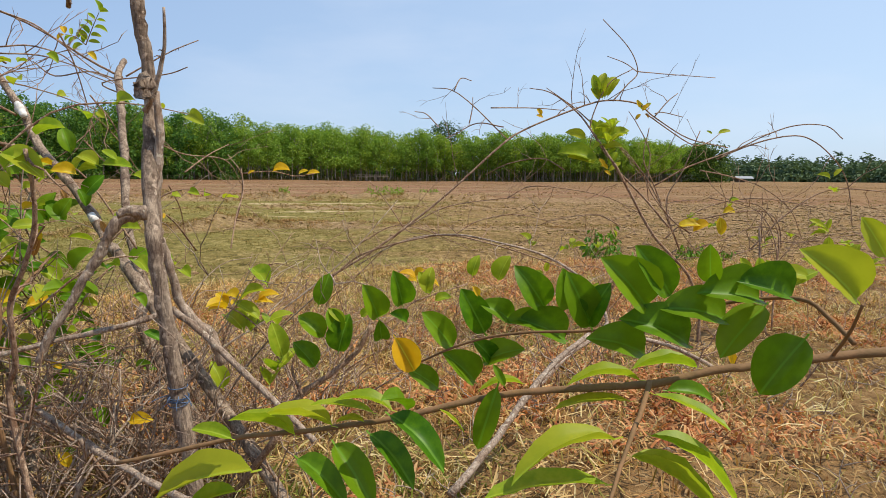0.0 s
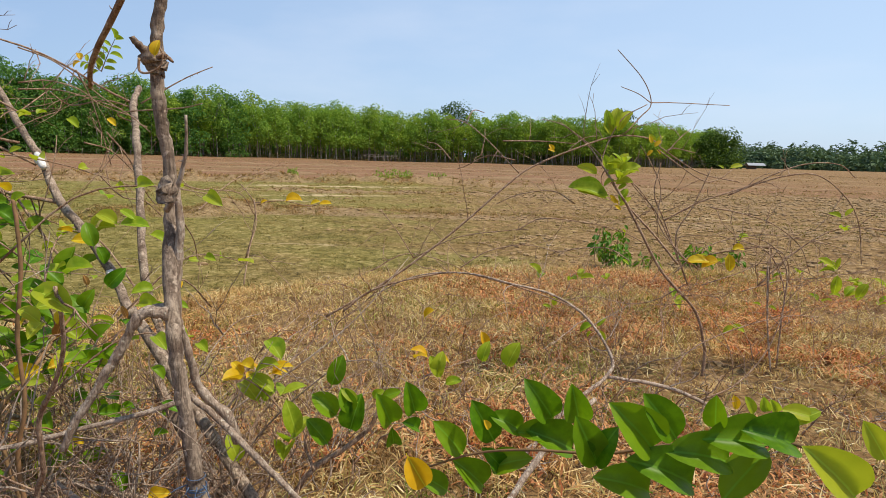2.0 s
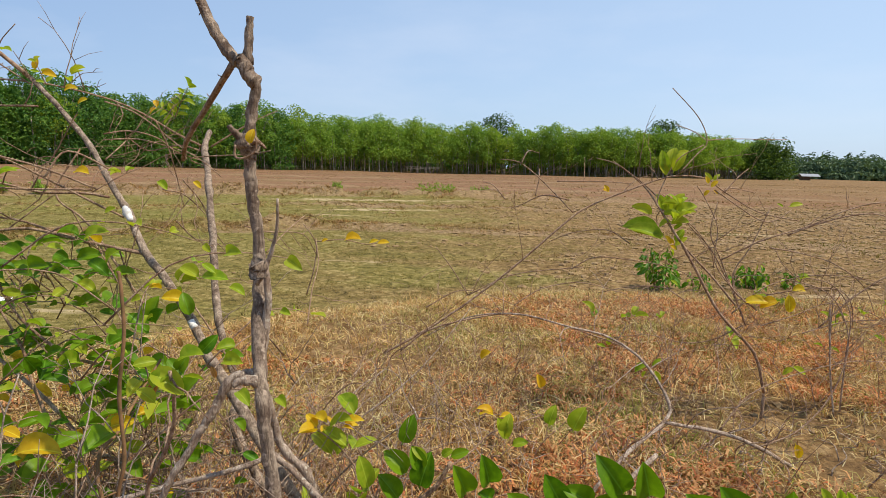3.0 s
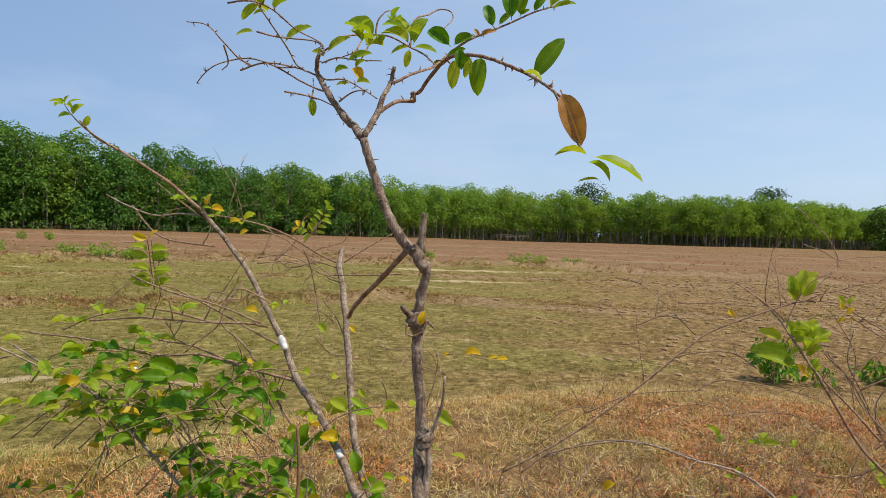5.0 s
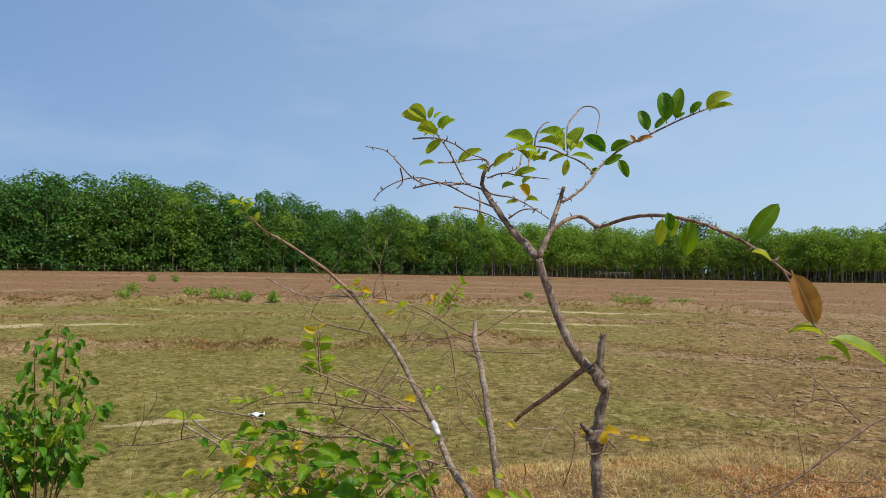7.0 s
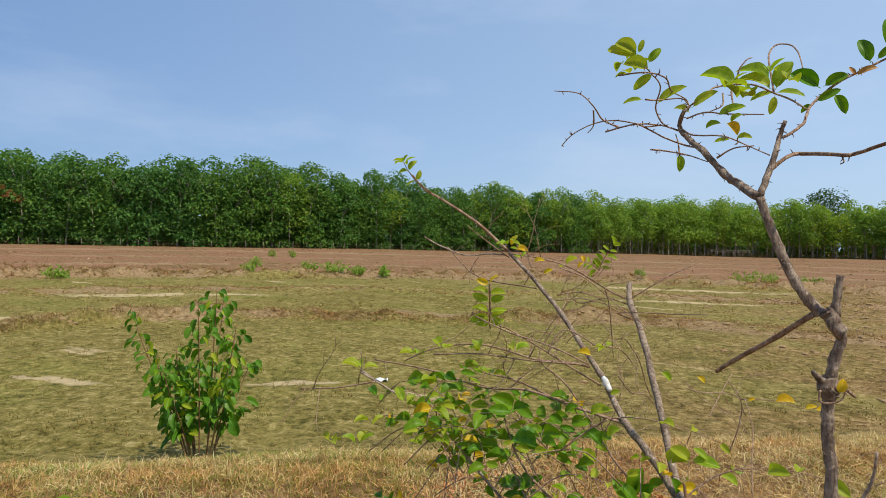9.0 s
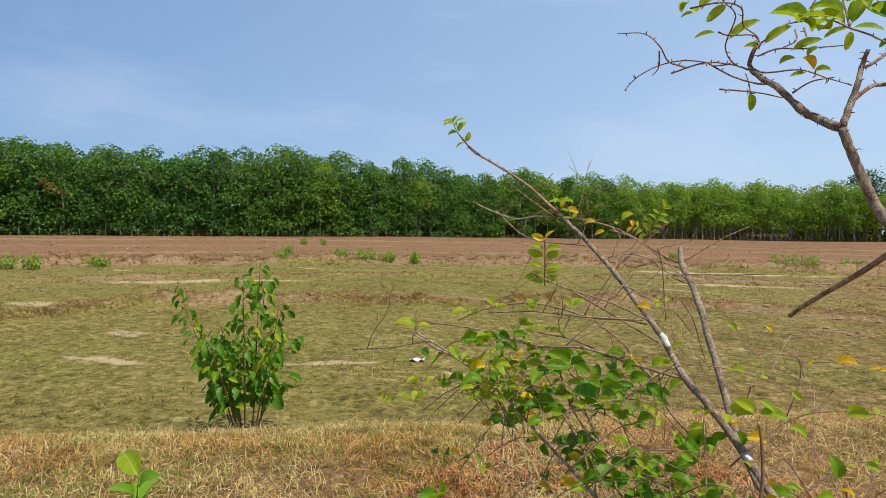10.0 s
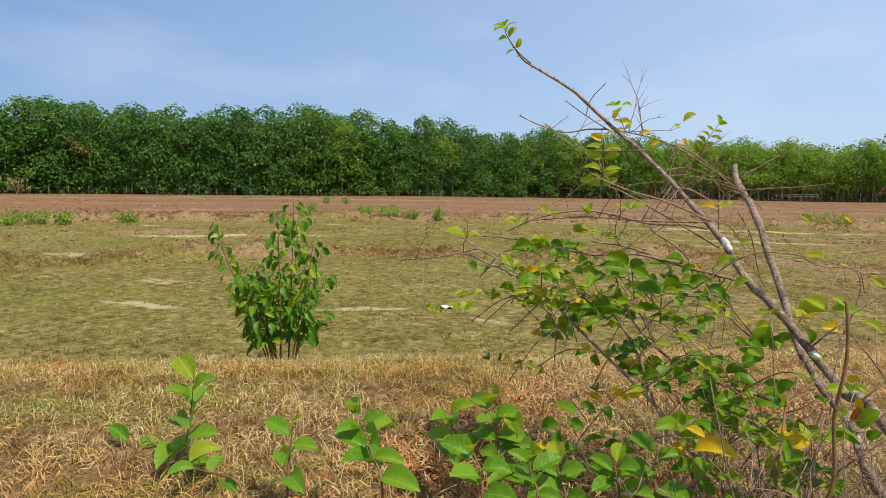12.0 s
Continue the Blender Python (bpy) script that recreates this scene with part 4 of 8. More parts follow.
lf(shrub_a, YSLIM, (-0.615, 1.266, 1.645), (-0.689, 1.266, 1.687), (0.365, -1.524, -0.330), 0.55)
lf(shrub_a, YSLIM, (-0.619, 1.280, 1.673), (-0.693, 1.280, 1.713), (0.369, -1.538, -0.358), 0.55)
lf(shrub_a, YSLIM, (-0.770, 1.117, 1.585), (-0.717, 1.117, 1.619), (0.520, -1.375, -0.270), 0.55)
lf(shrub_a, YSLIM, (-0.609, 1.263, 1.634), (-0.549, 1.263, 1.622), (0.359, -1.521, -0.319), 0.55)
lf(shrub_a, YSLIM, (-0.827, 1.023, 1.581), (-0.767, 1.023, 1.615), (0.577, -1.281, -0.266), 0.60)
lf(shrub_a, YSLIM, (-0.611, 1.271, 1.642), (-0.579, 1.271, 1.706), (0.361, -1.529, -0.327), 0.60)
lf(shrub_a, YSLIM, (-0.612, 1.255, 1.633), (-0.662, 1.255, 1.621), (0.362, -1.513, -0.318), 0.60)
lf(shrub_a, YSLIM, (-0.608, 1.237, 1.621), (-0.617, 1.237, 1.578), (0.358, -1.495, -0.306), 0.60)
lf(shrub_a, YSLIM, (-0.713, 1.103, 1.559), (-0.657, 1.103, 1.576), (0.463, -1.361, -0.244), 0.60)
lf(shrub_a, YSLIM, (-0.734, 1.083, 1.527), (-0.703, 1.083, 1.539), (0.484, -1.341, -0.212), 0.60)
lf(shrub_a, YSLIM, (-0.681, 1.076, 1.534), (-0.659, 1.076, 1.552), (0.431, -1.334, -0.219), 0.60)
lf(shrub_a, YSLIM, (-0.665, 1.042, 1.493), (-0.634, 1.042, 1.494), (0.415, -1.300, -0.178), 0.60)
lf(shrub_a, YSLIM, (-0.708, 1.034, 1.487), (-0.678, 1.034, 1.492), (0.458, -1.292, -0.172), 0.60)
lf(shrub_a, YSLIM, (-0.772, 1.115, 1.574), (-0.807, 1.115, 1.592), (0.522, -1.373, -0.259), 0.60)
lf(shrub_a, YELLOW, (-0.689, 1.078, 1.536), (-0.665, 1.078, 1.509), (0.439, -1.336, -0.221), 0.60)
lf(shrub_a, SLIM, (-0.518, 1.290, 1.639), (-0.578, 1.290, 1.685), (0.268, -1.548, -0.324), 0.80)
lf(shrub_a, SLIM, (-0.513, 1.291, 1.642), (-0.466, 1.291, 1.665), (0.263, -1.549, -0.327), 0.80)
lf(shrub_a, SLIM, (-0.526, 1.273, 1.604), (-0.480, 1.273, 1.628), (0.276, -1.531, -0.289), 0.80)
lf(shrub_a, SLIM, (-0.491, 1.288, 1.622), (-0.466, 1.288, 1.577), (0.241, -1.546, -0.307), 0.80)
lf(shrub_a, SLIM, (-0.421, 1.335, 1.695), (-0.443, 1.335, 1.755), (0.171, -1.593, -0.380), 0.80)
lf(shrub_a, SLIM, (-0.410, 1.343, 1.703), (-0.377, 1.343, 1.734), (0.160, -1.601, -0.388), 0.80)
lf(shrub_a, SLIM, (-0.379, 1.357, 1.719), (-0.388, 1.357, 1.802), (0.129, -1.615, -0.404), 0.80)
lf(shrub_a, SLIM, (-0.359, 1.360, 1.726), (-0.348, 1.360, 1.809), (0.109, -1.618, -0.411), 0.80)
lf(shrub_a, SLIM, (-0.359, 1.360, 1.731), (-0.336, 1.360, 1.744), (0.109, -1.618, -0.416), 0.80)
lf(shrub_a, SLIM, (-0.325, 1.361, 1.738), (-0.298, 1.361, 1.769), (0.075, -1.619, -0.423), 0.80)
lf(shrub_a, SLIM, (-0.535, 1.262, 1.598), (-0.556, 1.262, 1.581), (0.285, -1.520, -0.283), 0.80)
lf(shrub_a, YSLIM, (-0.291, 1.380, 1.752), (-0.230, 1.380, 1.795), (0.041, -1.638, -0.437), 0.60)
lf(shrub_a, YSLIM, (-0.283, 1.389, 1.753), (-0.225, 1.389, 1.765), (0.033, -1.647, -0.438), 0.60)
lf(shrub_a, RUST, (-0.450, 1.305, 1.663), (-0.411, 1.305, 1.680), (0.200, -1.563, -0.348), 0.70)
lf(shrub_a, RUST, (-0.450, 1.305, 1.663), (-0.463, 1.305, 1.684), (0.200, -1.563, -0.348), 0.70)
lf(shrub_a, YSLIM, (-0.346, 0.630, 1.415), (-0.351, 0.630, 1.374), (0.096, -0.888, -0.100), 0.80)
lf(shrub_a, YSLIM, (-0.325, 0.630, 1.413), (-0.334, 0.630, 1.388), (0.075, -0.888, -0.098), 0.80)
lf(shrub_a, SLIM, (-0.339, 0.610, 1.421), (-0.334, 0.610, 1.394), (0.089, -0.868, -0.106), 0.80)
lf(shrub_a, SLIM, (-0.308, 0.610, 1.411), (-0.313, 0.610, 1.361), (0.058, -0.868, -0.096), 0.80)
lf(shrub_a, SLIM, (-0.239, 0.610, 1.376), (-0.204, 0.610, 1.427), (-0.011, -0.868, -0.061), 0.80)
lf(shrub_a, RUST, (-0.199, 0.520, 1.341), (-0.174, 0.520, 1.281), (-0.051, -0.778, -0.026), 0.70)
lf(shrub_a, YSLIM, (-0.242, 0.520, 1.363), (-0.219, 0.520, 1.356), (-0.008, -0.778, -0.048), 0.35)
lf(shrub_a, YSLIM, (-0.165, 0.520, 1.269), (-0.201, 0.520, 1.275), (-0.085, -0.778, 0.046), 0.35)
lf(shrub_a, YSLIM, (-0.162, 0.520, 1.268), (-0.107, 0.520, 1.244), (-0.088, -0.778, 0.047), 0.35)
lf(shrub_a, YSLIM, (-0.152, 0.520, 1.241), (-0.176, 0.520, 1.240), (-0.098, -0.778, 0.074), 0.35)
lf(shrub_a, YSLIM, (-0.167, 0.520, 1.262), (-0.139, 0.520, 1.245), (-0.083, -0.778, 0.053), 0.35)
limb(shrub_a, "branch", M_TWIG, [(-0.207, 0.530, 1.342, 0.0015), (-0.193, 0.527, 1.314, 0.0014), (-0.179, 0.523, 1.283, 0.0013), (-0.173, 0.520, 1.274, 0.0012)])
limb(shrub_b, "branch", M_TWIG, [(-1.402, 1.900, 1.169, 0.0026), (-1.325, 1.940, 1.139, 0.0024), (-1.263, 1.980, 1.086, 0.0022), (-1.198, 2.020, 1.021, 0.0020), (-1.137, 2.060, 0.972, 0.0018), (-1.092, 2.100, 0.920, 0.0016)], twigs=3)
limb(shrub_b, "branch", M_TWIG, [(-1.411, 1.900, 1.060, 0.0026), (-1.346, 1.950, 1.074, 0.0024), (-1.278, 2.000, 1.054, 0.0021), (-1.236, 2.050, 1.008, 0.0019), (-1.169, 2.100, 0.978, 0.0016)], twigs=3)
limb(shrub_b, "branch", M_TWIG, [(-1.413, 1.900, 1.040, 0.0026), (-1.332, 1.967, 1.047, 0.0023), (-1.263, 2.033, 1.027, 0.0019), (-1.188, 2.100, 0.997, 0.0016)], twigs=3)
limb(shrub_b, "branch", M_TWIG, [(-1.409, 1.900, 0.973, 0.0026), (-1.413, 2.000, 1.026, 0.0021), (-1.442, 2.100, 1.064, 0.0016)], twigs=3)
limb(shrub_b, "branch", M_TWIG, [(-1.219, 1.900, 1.103, 0.0026), (-1.221, 1.967, 1.029, 0.0023), (-1.231, 2.033, 0.930, 0.0019), (-1.240, 2.100, 0.802, 0.0016)], twigs=3)
limb(shrub_b, "branch", M_TWIG, [(-1.132, 1.900, 0.912, 0.0026), (-1.102, 1.967, 0.830, 0.0023), (-1.088, 2.033, 0.721, 0.0019), (-1.086, 2.100, 0.664, 0.0016)], twigs=3)
limb(shrub_b, "branch", M_TWIG, [(-1.207, 1.900, 0.877, 0.0026), (-1.177, 2.000, 0.851, 0.0021), (-1.142, 2.100, 0.763, 0.0016)], twigs=3)
limb(shrub_b, "branch", M_TWIG, [(-1.160, 1.900, 0.770, 0.0026), (-1.129, 1.967, 0.700, 0.0023), (-1.090, 2.033, 0.683, 0.0019), (-1.064, 2.100, 0.624, 0.0016)], twigs=3)
limb(shrub_b, "branch", M_TWIG, [(-0.915, 1.900, 0.759, 0.0024), (-0.877, 2.000, 0.730, 0.0021), (-0.781, 2.100, 0.715, 0.0018), (-0.759, 2.200, 0.624, 0.0015)], twigs=3)
limb(shrub_b, "branch", M_TWIG, [(-0.839, 1.900, 0.671, 0.0024), (-0.821, 2.050, 0.732, 0.0019), (-0.806, 2.200, 0.775, 0.0015)], twigs=3)
limb(shrub_b, "branch", M_TWIG, [(-0.893, 1.900, 0.627, 0.0024), (-0.928, 2.050, 0.547, 0.0019), (-0.980, 2.200, 0.433, 0.0015)], twigs=3)
limb(shrub_b, "branch", M_TWIG, [(-0.698, 1.900, 0.426, 0.0024), (-0.712, 2.000, 0.531, 0.0021), (-0.721, 2.100, 0.605, 0.0018), (-0.761, 2.200, 0.687, 0.0015)], twigs=3)
limb(shrub_b, "branch", M_TWIG, [(-0.817, 2.250, 0.452, 0.0028), (-0.784, 2.250, 0.565, 0.0025), (-0.778, 2.250, 0.664, 0.0023), (-0.828, 2.250, 0.739, 0.0020)])
limb(shrub_b, "branch", M_TWIG, [(-0.778, 2.250, 0.669, 0.0022), (-0.668, 2.267, 0.678, 0.0020), (-0.584, 2.283, 0.661, 0.0017), (-0.509, 2.300, 0.671, 0.0015)])
lf(shrub_b, YELLOW, (-0.756, 2.250, 0.667), (-0.730, 2.250, 0.681), (0.751, -2.290, 0.240), 0.50)
lf(shrub_b, YELLOW, (-0.564, 2.250, 0.669), (-0.527, 2.250, 0.684), (0.559, -2.290, 0.238), 0.50)
lf(shrub_b, YELLOW, (-0.531, 2.250, 0.671), (-0.483, 2.250, 0.677), (0.526, -2.290, 0.236), 0.50)
lf(shrub_b, YELLOW, (-0.663, 2.250, 0.679), (-0.597, 2.250, 0.690), (0.658, -2.290, 0.228), 0.50)
limb(shrub_a, "bark_curl", M_TWIG, [(-0.500, 0.930, 1.001, 0.0022), (-0.500, 0.930, 0.981, 0.0020), (-0.485, 0.930, 0.979, 0.0018), (-0.467, 0.930, 0.989, 0.0016), (-0.462, 0.930, 1.008, 0.0014), (-0.470, 0.930, 1.021, 0.0012)])
lf(shrub_a, YELLOW, (-0.471, 0.920, 1.001), (-0.464, 0.920, 1.027), (0.212, -1.175, 0.321), 0.80)
limb(shrub_a, "branch", M_DEAD, [(-0.467, 0.930, 0.761, 0.0050), (-0.451, 0.923, 0.782, 0.0043), (-0.432, 0.915, 0.824, 0.0035), (-0.419, 0.907, 0.865, 0.0027), (-0.415, 0.900, 0.913, 0.0020)], thorns=2)
limb(shrub_a, "dead_stem", M_DEAD, [(-0.466, 0.950, 0.547, 0.0110), (-0.469, 0.950, 0.594, 0.0097), (-0.461, 0.950, 0.668, 0.0085), (-0.454, 0.950, 0.732, 0.0073), (-0.458, 0.950, 0.795, 0.0060)], knots=0.15)
limb(shrub_a, "branch", M_DEAD, [(-0.471, 0.930, 0.598, 0.0100), (-0.489, 0.924, 0.595, 0.0095), (-0.512, 0.917, 0.588, 0.0090), (-0.530, 0.911, 0.555, 0.0085), (-0.552, 0.905, 0.514, 0.0080), (-0.565, 0.899, 0.493, 0.0075), (-0.589, 0.893, 0.449, 0.0070), (-0.613, 0.886, 0.410, 0.0065), (-0.633, 0.880, 0.363, 0.0060)], knots=0.15)
limb(shrub_a, "branch", M_DEAD, [(-0.448, 0.950, 0.436, 0.0060), (-0.409, 0.942, 0.410, 0.0058), (-0.368, 0.933, 0.378, 0.0057), (-0.324, 0.925, 0.338, 0.0055), (-0.278, 0.917, 0.299, 0.0053), (-0.237, 0.908, 0.264, 0.0052), (-0.198, 0.900, 0.228, 0.0050)], knots=0.08)
limb(shrub_a, "branch", M_DEAD, [(-0.449, 0.950, 0.434, 0.0050), (-0.507, 0.930, 0.415, 0.0048), (-0.562, 0.910, 0.404, 0.0046), (-0.629, 0.890, 0.390, 0.0044), (-0.688, 0.870, 0.377, 0.0042), (-0.744, 0.850, 0.372, 0.0040)], knots=0.08)
limb(shrub_a, "branch", M_DEAD, [(-0.476, 0.980, 0.552, 0.0070), (-0.465, 0.990, 0.493, 0.0075), (-0.453, 1.000, 0.432, 0.0080), (-0.407, 1.010, 0.373, 0.0085), (-0.393, 1.020, 0.319, 0.0090)], knots=0.15)
cluster(shrub_a, YOUNG, (-0.685, 1.100, 1.629), 3, 0.042)
cluster(shrub_a, YOUNG, (-0.643, 1.100, 1.613), 3, 0.042)
cluster(shrub_a, YOUNG, (-0.610, 1.100, 1.641), 3, 0.042)
cluster(shrub_a, YOUNG, (-0.576, 1.100, 1.618), 3, 0.042)
cluster(shrub_a, YOUNG, (-0.667, 1.100, 1.591), 3, 0.042)
cluster(shrub_a, YOUNG, (-0.924, 1.100, 1.711), 3, 0.042)
cluster(shrub_a, YOUNG, (-0.907, 1.100, 1.678), 3, 0.042)

limb(shrub_a, "knot", M_BARK, [(-0.487, 0.958, 0.980, 0.0125), (-0.485, 0.955, 0.992, 0.0165), (-0.486, 0.955, 1.006, 0.0175), (-0.484, 0.955, 1.020, 0.0130)], knots=0.25, sides=9)
limb(shrub_a, "stub", M_BARK, [(-0.486, 0.952, 1.008, 0.0080), (-0.505, 0.940, 1.022, 0.0065), (-0.512, 0.934, 1.034, 0.0040)], knots=0.2)
limb(shrub_a, "stub", M_TWIG, [(-0.482, 0.950, 1.004, 0.0050), (-0.462, 0.938, 1.006, 0.0035), (-0.446, 0.930, 0.996, 0.0018)], knots=0.2)
limb(shrub_a, "stub", M_DEAD, [(-0.446, 0.880, 0.603, 0.0110), (-0.468, 0.868, 0.606, 0.0080), (-0.482, 0.860, 0.600, 0.0055)], knots=0.2)
limb(shrub_a, "knot", M_BARK, [(-0.452, 0.905, 0.780, 0.0120), (-0.450, 0.900, 0.792, 0.0145), (-0.452, 0.898, 0.804, 0.0120)], knots=0.25, sides=9)


def thread(shrub, at, r):
    """A rag of thread wound round the trunk, with loose ends."""
    o, bm = Vector(at) - shrub.location, bmesh.new()
    for turn in range(5):
        z0, tilt, grow = wood.uniform(-0.016, 0.016), wood.uniform(-0.3, 0.3), wood.uniform(0.94, 1.06)
        ring = [(o.x + r * grow * math.cos(a * 0.6), o.y + r * grow * math.sin(a * 0.6), o.z + z0 + r * tilt * math.sin(a * 0.6), 0.001) for a in range(12)]
        tube(bm, ring, 4)
    for end in range(4):
        a = wood.uniform(3.4, 6.0)
        side_twig(bm, o + Vector((r * math.cos(a), r * math.sin(a), 0)), (math.cos(a), math.sin(a), -0.6), 0.03, 0.0012, wood)
    part("thread", bm, M_THREAD, shrub, "grey-blue thread tied round the trunk")


thread(shrub_a, (-0.413, 0.885, 0.312), 0.0155)

# the leaning shrub with pale scars and the leafy lower part
limb(shrub_b, "trunk", M_BARK, [(-1.568, 1.780, 1.228, 0.0075), (-1.431, 1.730, 1.124, 0.0080), (-1.307, 1.680, 1.018, 0.0085), (-1.178, 1.580, 0.910, 0.0090), (-1.110, 1.540, 0.846, 0.0095), (-1.089, 1.530, 0.822, 0.0100), (-1.011, 1.470, 0.726, 0.0105), (-0.917, 1.420, 0.653, 0.0110), (-0.819, 1.366, 0.557, 0.0115), (-0.740, 1.290, 0.489, 0.0120), (-0.665, 1.220, 0.460, 0.0125), (-0.240, 1.030, -0.030, 0.0138)], thorns=5, knots=0.1, sides=9)
limb(shrub_b, "branch", M_TWIG, [(-1.846, 1.500, 1.519, 0.0026), (-1.830, 1.556, 1.469, 0.0035), (-1.796, 1.612, 1.439, 0.0044), (-1.685, 1.668, 1.361, 0.0052), (-1.650, 1.724, 1.318, 0.0061), (-1.568, 1.780, 1.228, 0.0070)], thorns=24)
limb(shrub_b, "bark_scar", M_SCAR, [(-1.094, 1.515, 0.842, 0.0070), (-1.081, 1.508, 0.826, 0.0105), (-1.064, 1.497, 0.806, 0.0070)], knots=0.2)
limb(shrub_b, "bark_scar", M_SCAR, [(-0.827, 1.361, 0.569, 0.0090), (-0.818, 1.355, 0.561, 0.0090), (-0.809, 1.349, 0.554, 0.0090)], knots=0.2)
limb(shrub_b, "trunk", M_BARK, [(-1.242, 2.320, 1.095, 0.0120), (-1.208, 2.207, 1.026, 0.0119), (-1.141, 2.093, 0.954, 0.0119), (-1.079, 1.980, 0.871, 0.0118), (-1.015, 1.867, 0.749, 0.0118), (-0.955, 1.753, 0.645, 0.0117), (-0.893, 1.640, 0.521, 0.0117), (-0.810, 1.527, 0.430, 0.0116), (-0.723, 1.413, 0.362, 0.0116), (-0.679, 1.300, 0.290, 0.0115), (-0.420, 1.200, -0.030, 0.0127)], knots=0.14, thorns=4)
limb(shrub_b, "branch", M_DEAD, [(-1.925, 1.700, 1.285, 0.0026), (-1.851, 1.720, 1.247, 0.0028), (-1.746, 1.740, 1.212, 0.0030), (-1.656, 1.760, 1.220, 0.0032), (-1.585, 1.780, 1.218, 0.0034)], thorns=4)
limb(shrub_b, "branch", M_TWIG, [(-1.748, 1.750, 1.335, 0.0018), (-1.668, 1.765, 1.275, 0.0022), (-1.567, 1.780, 1.207, 0.0025)], thorns=4)
limb(shrub_b, "branch", M_TWIG, [(-1.583, 1.750, 1.388, 0.0014), (-1.642, 1.755, 1.335, 0.0017), (-1.665, 1.760, 1.274, 0.0020)])
limb(shrub_b, "branch", M_TWIG, [(-1.580, 1.850, 1.221, 0.0026), (-1.522, 1.936, 1.208, 0.0029), (-1.450, 2.022, 1.184, 0.0032), (-1.386, 2.108, 1.142, 0.0036), (-1.292, 2.194, 1.069, 0.0039), (-1.230, 2.280, 1.027, 0.0042)], thorns=10, twigs=8)
limb(shrub_b, "branch", M_TWIG, [(-1.228, 2.300, 1.034, 0.0034), (-1.155, 2.333, 1.088, 0.0029), (-1.069, 2.367, 1.146, 0.0024), (-0.985, 2.400, 1.190, 0.0019)], thorns=4)
limb(shrub_b, "branch", M_TWIG, [(-1.216, 2.250, 1.008, 0.0031), (-1.307, 2.200, 1.035, 0.0027), (-1.403, 2.150, 1.011, 0.0024), (-1.446, 2.100, 1.052, 0.0020)], twigs=3)
limb(shrub_b, "branch", M_TWIG, [(-1.155, 2.200, 0.941, 0.0029), (-1.225, 2.133, 0.985, 0.0025), (-0.967, 2.067, 1.004, 0.0022), (-0.860, 2.000, 1.017, 0.0018)])
limb(shrub_b, "branch", M_TWIG, [(-1.398, 1.310, 1.138, 0.0019), (-1.408, 1.354, 1.014, 0.0022), (-1.365, 1.398, 0.979, 0.0025), (-1.274, 1.442, 0.923, 0.0029), (-1.172, 1.486, 0.858, 0.0032), (-1.106, 1.530, 0.812, 0.0035)], thorns=8)
limb(shrub_b, "branch", M_TWIG, [(-1.758, 1.360, 0.840, 0.0022), (-1.656, 1.387, 0.888, 0.0025), (-1.520, 1.413, 0.916, 0.0028), (-1.416, 1.440, 0.906, 0.0031), (-1.303, 1.467, 0.880, 0.0034), (-1.197, 1.493, 0.879, 0.0037), (-1.139, 1.520, 0.868, 0.0040)], thorns=10, twigs=6)
limb(shrub_b, "branch", M_TWIG, [(-1.937, 1.400, 0.814, 0.0026), (-1.698, 1.414, 0.804, 0.0031), (-1.478, 1.428, 0.770, 0.0036), (-1.323, 1.442, 0.781, 0.0040), (-1.165, 1.456, 0.748, 0.0045), (-1.011, 1.470, 0.720, 0.0050)], thorns=8, twigs=7)
limb(shrub_b, "branch", M_TWIG, [(-1.493, 1.460, 0.812, 0.0026), (-1.371, 1.465, 0.801, 0.0031), (-1.267, 1.470, 0.770, 0.0035), (-1.111, 1.475, 0.734, 0.0040), (-1.019, 1.480, 0.724, 0.0045)], thorns=8, twigs=5)
limb(shrub_b, "branch", M_DEAD, [(-2.019, 1.420, 0.762, 0.0032), (-1.897, 1.407, 0.719, 0.0036), (-1.766, 1.393, 0.686, 0.0039), (-1.597, 1.380, 0.607, 0.0043), (-1.485, 1.367, 0.529, 0.0047), (-1.380, 1.353, 0.457, 0.0050), (-1.255, 1.340, 0.371, 0.0054), (-1.163, 1.327, 0.297, 0.0058), (-1.090, 1.313, 0.226, 0.0061), (-0.977, 1.300, 0.172, 0.0065), (-0.850, 1.150, -0.020, 0.0072)], knots=0.1)
limb(shrub_b, "branch", M_TWIG, [(-1.378, 1.350, 0.779, 0.0024), (-1.343, 1.340, 0.683, 0.0029), (-1.285, 1.330, 0.579, 0.0034), (-1.170, 1.320, 0.491, 0.0040), (-1.056, 1.310, 0.457, 0.0045), (-0.904, 1.300, 0.438, 0.0050)], twigs=5)
limb(shrub_b, "branch", M_TWIG, [(-1.424, 1.380, 0.621, 0.0024), (-1.357, 1.354, 0.590, 0.0030), (-1.269, 1.328, 0.483, 0.0037), (-1.225, 1.302, 0.400, 0.0043), (-1.144, 1.276, 0.263, 0.0050), (-1.063, 1.250, 0.164, 0.0056), (-0.980, 1.120, -0.020, 0.0062)], twigs=5)
limb(shrub_b, "branch", M_STEM, [(-0.862, 1.280, 0.489, 0.0030), (-0.856, 1.187, 0.445, 0.0033), (-0.847, 1.093, 0.395, 0.0037), (-0.837, 1.000, 0.327, 0.0040), (-0.720, 0.980, -0.020, 0.0044)], twigs=3)
limb(shrub_b, "branch", M_TWIG, [(-1.278, 1.600, 1.002, 0.0024), (-1.334, 1.562, 0.871, 0.0027), (-1.210, 1.525, 0.789, 0.0031), (-1.061, 1.488, 0.617, 0.0034), (-0.990, 1.450, 0.567, 0.0038)], twigs=6)
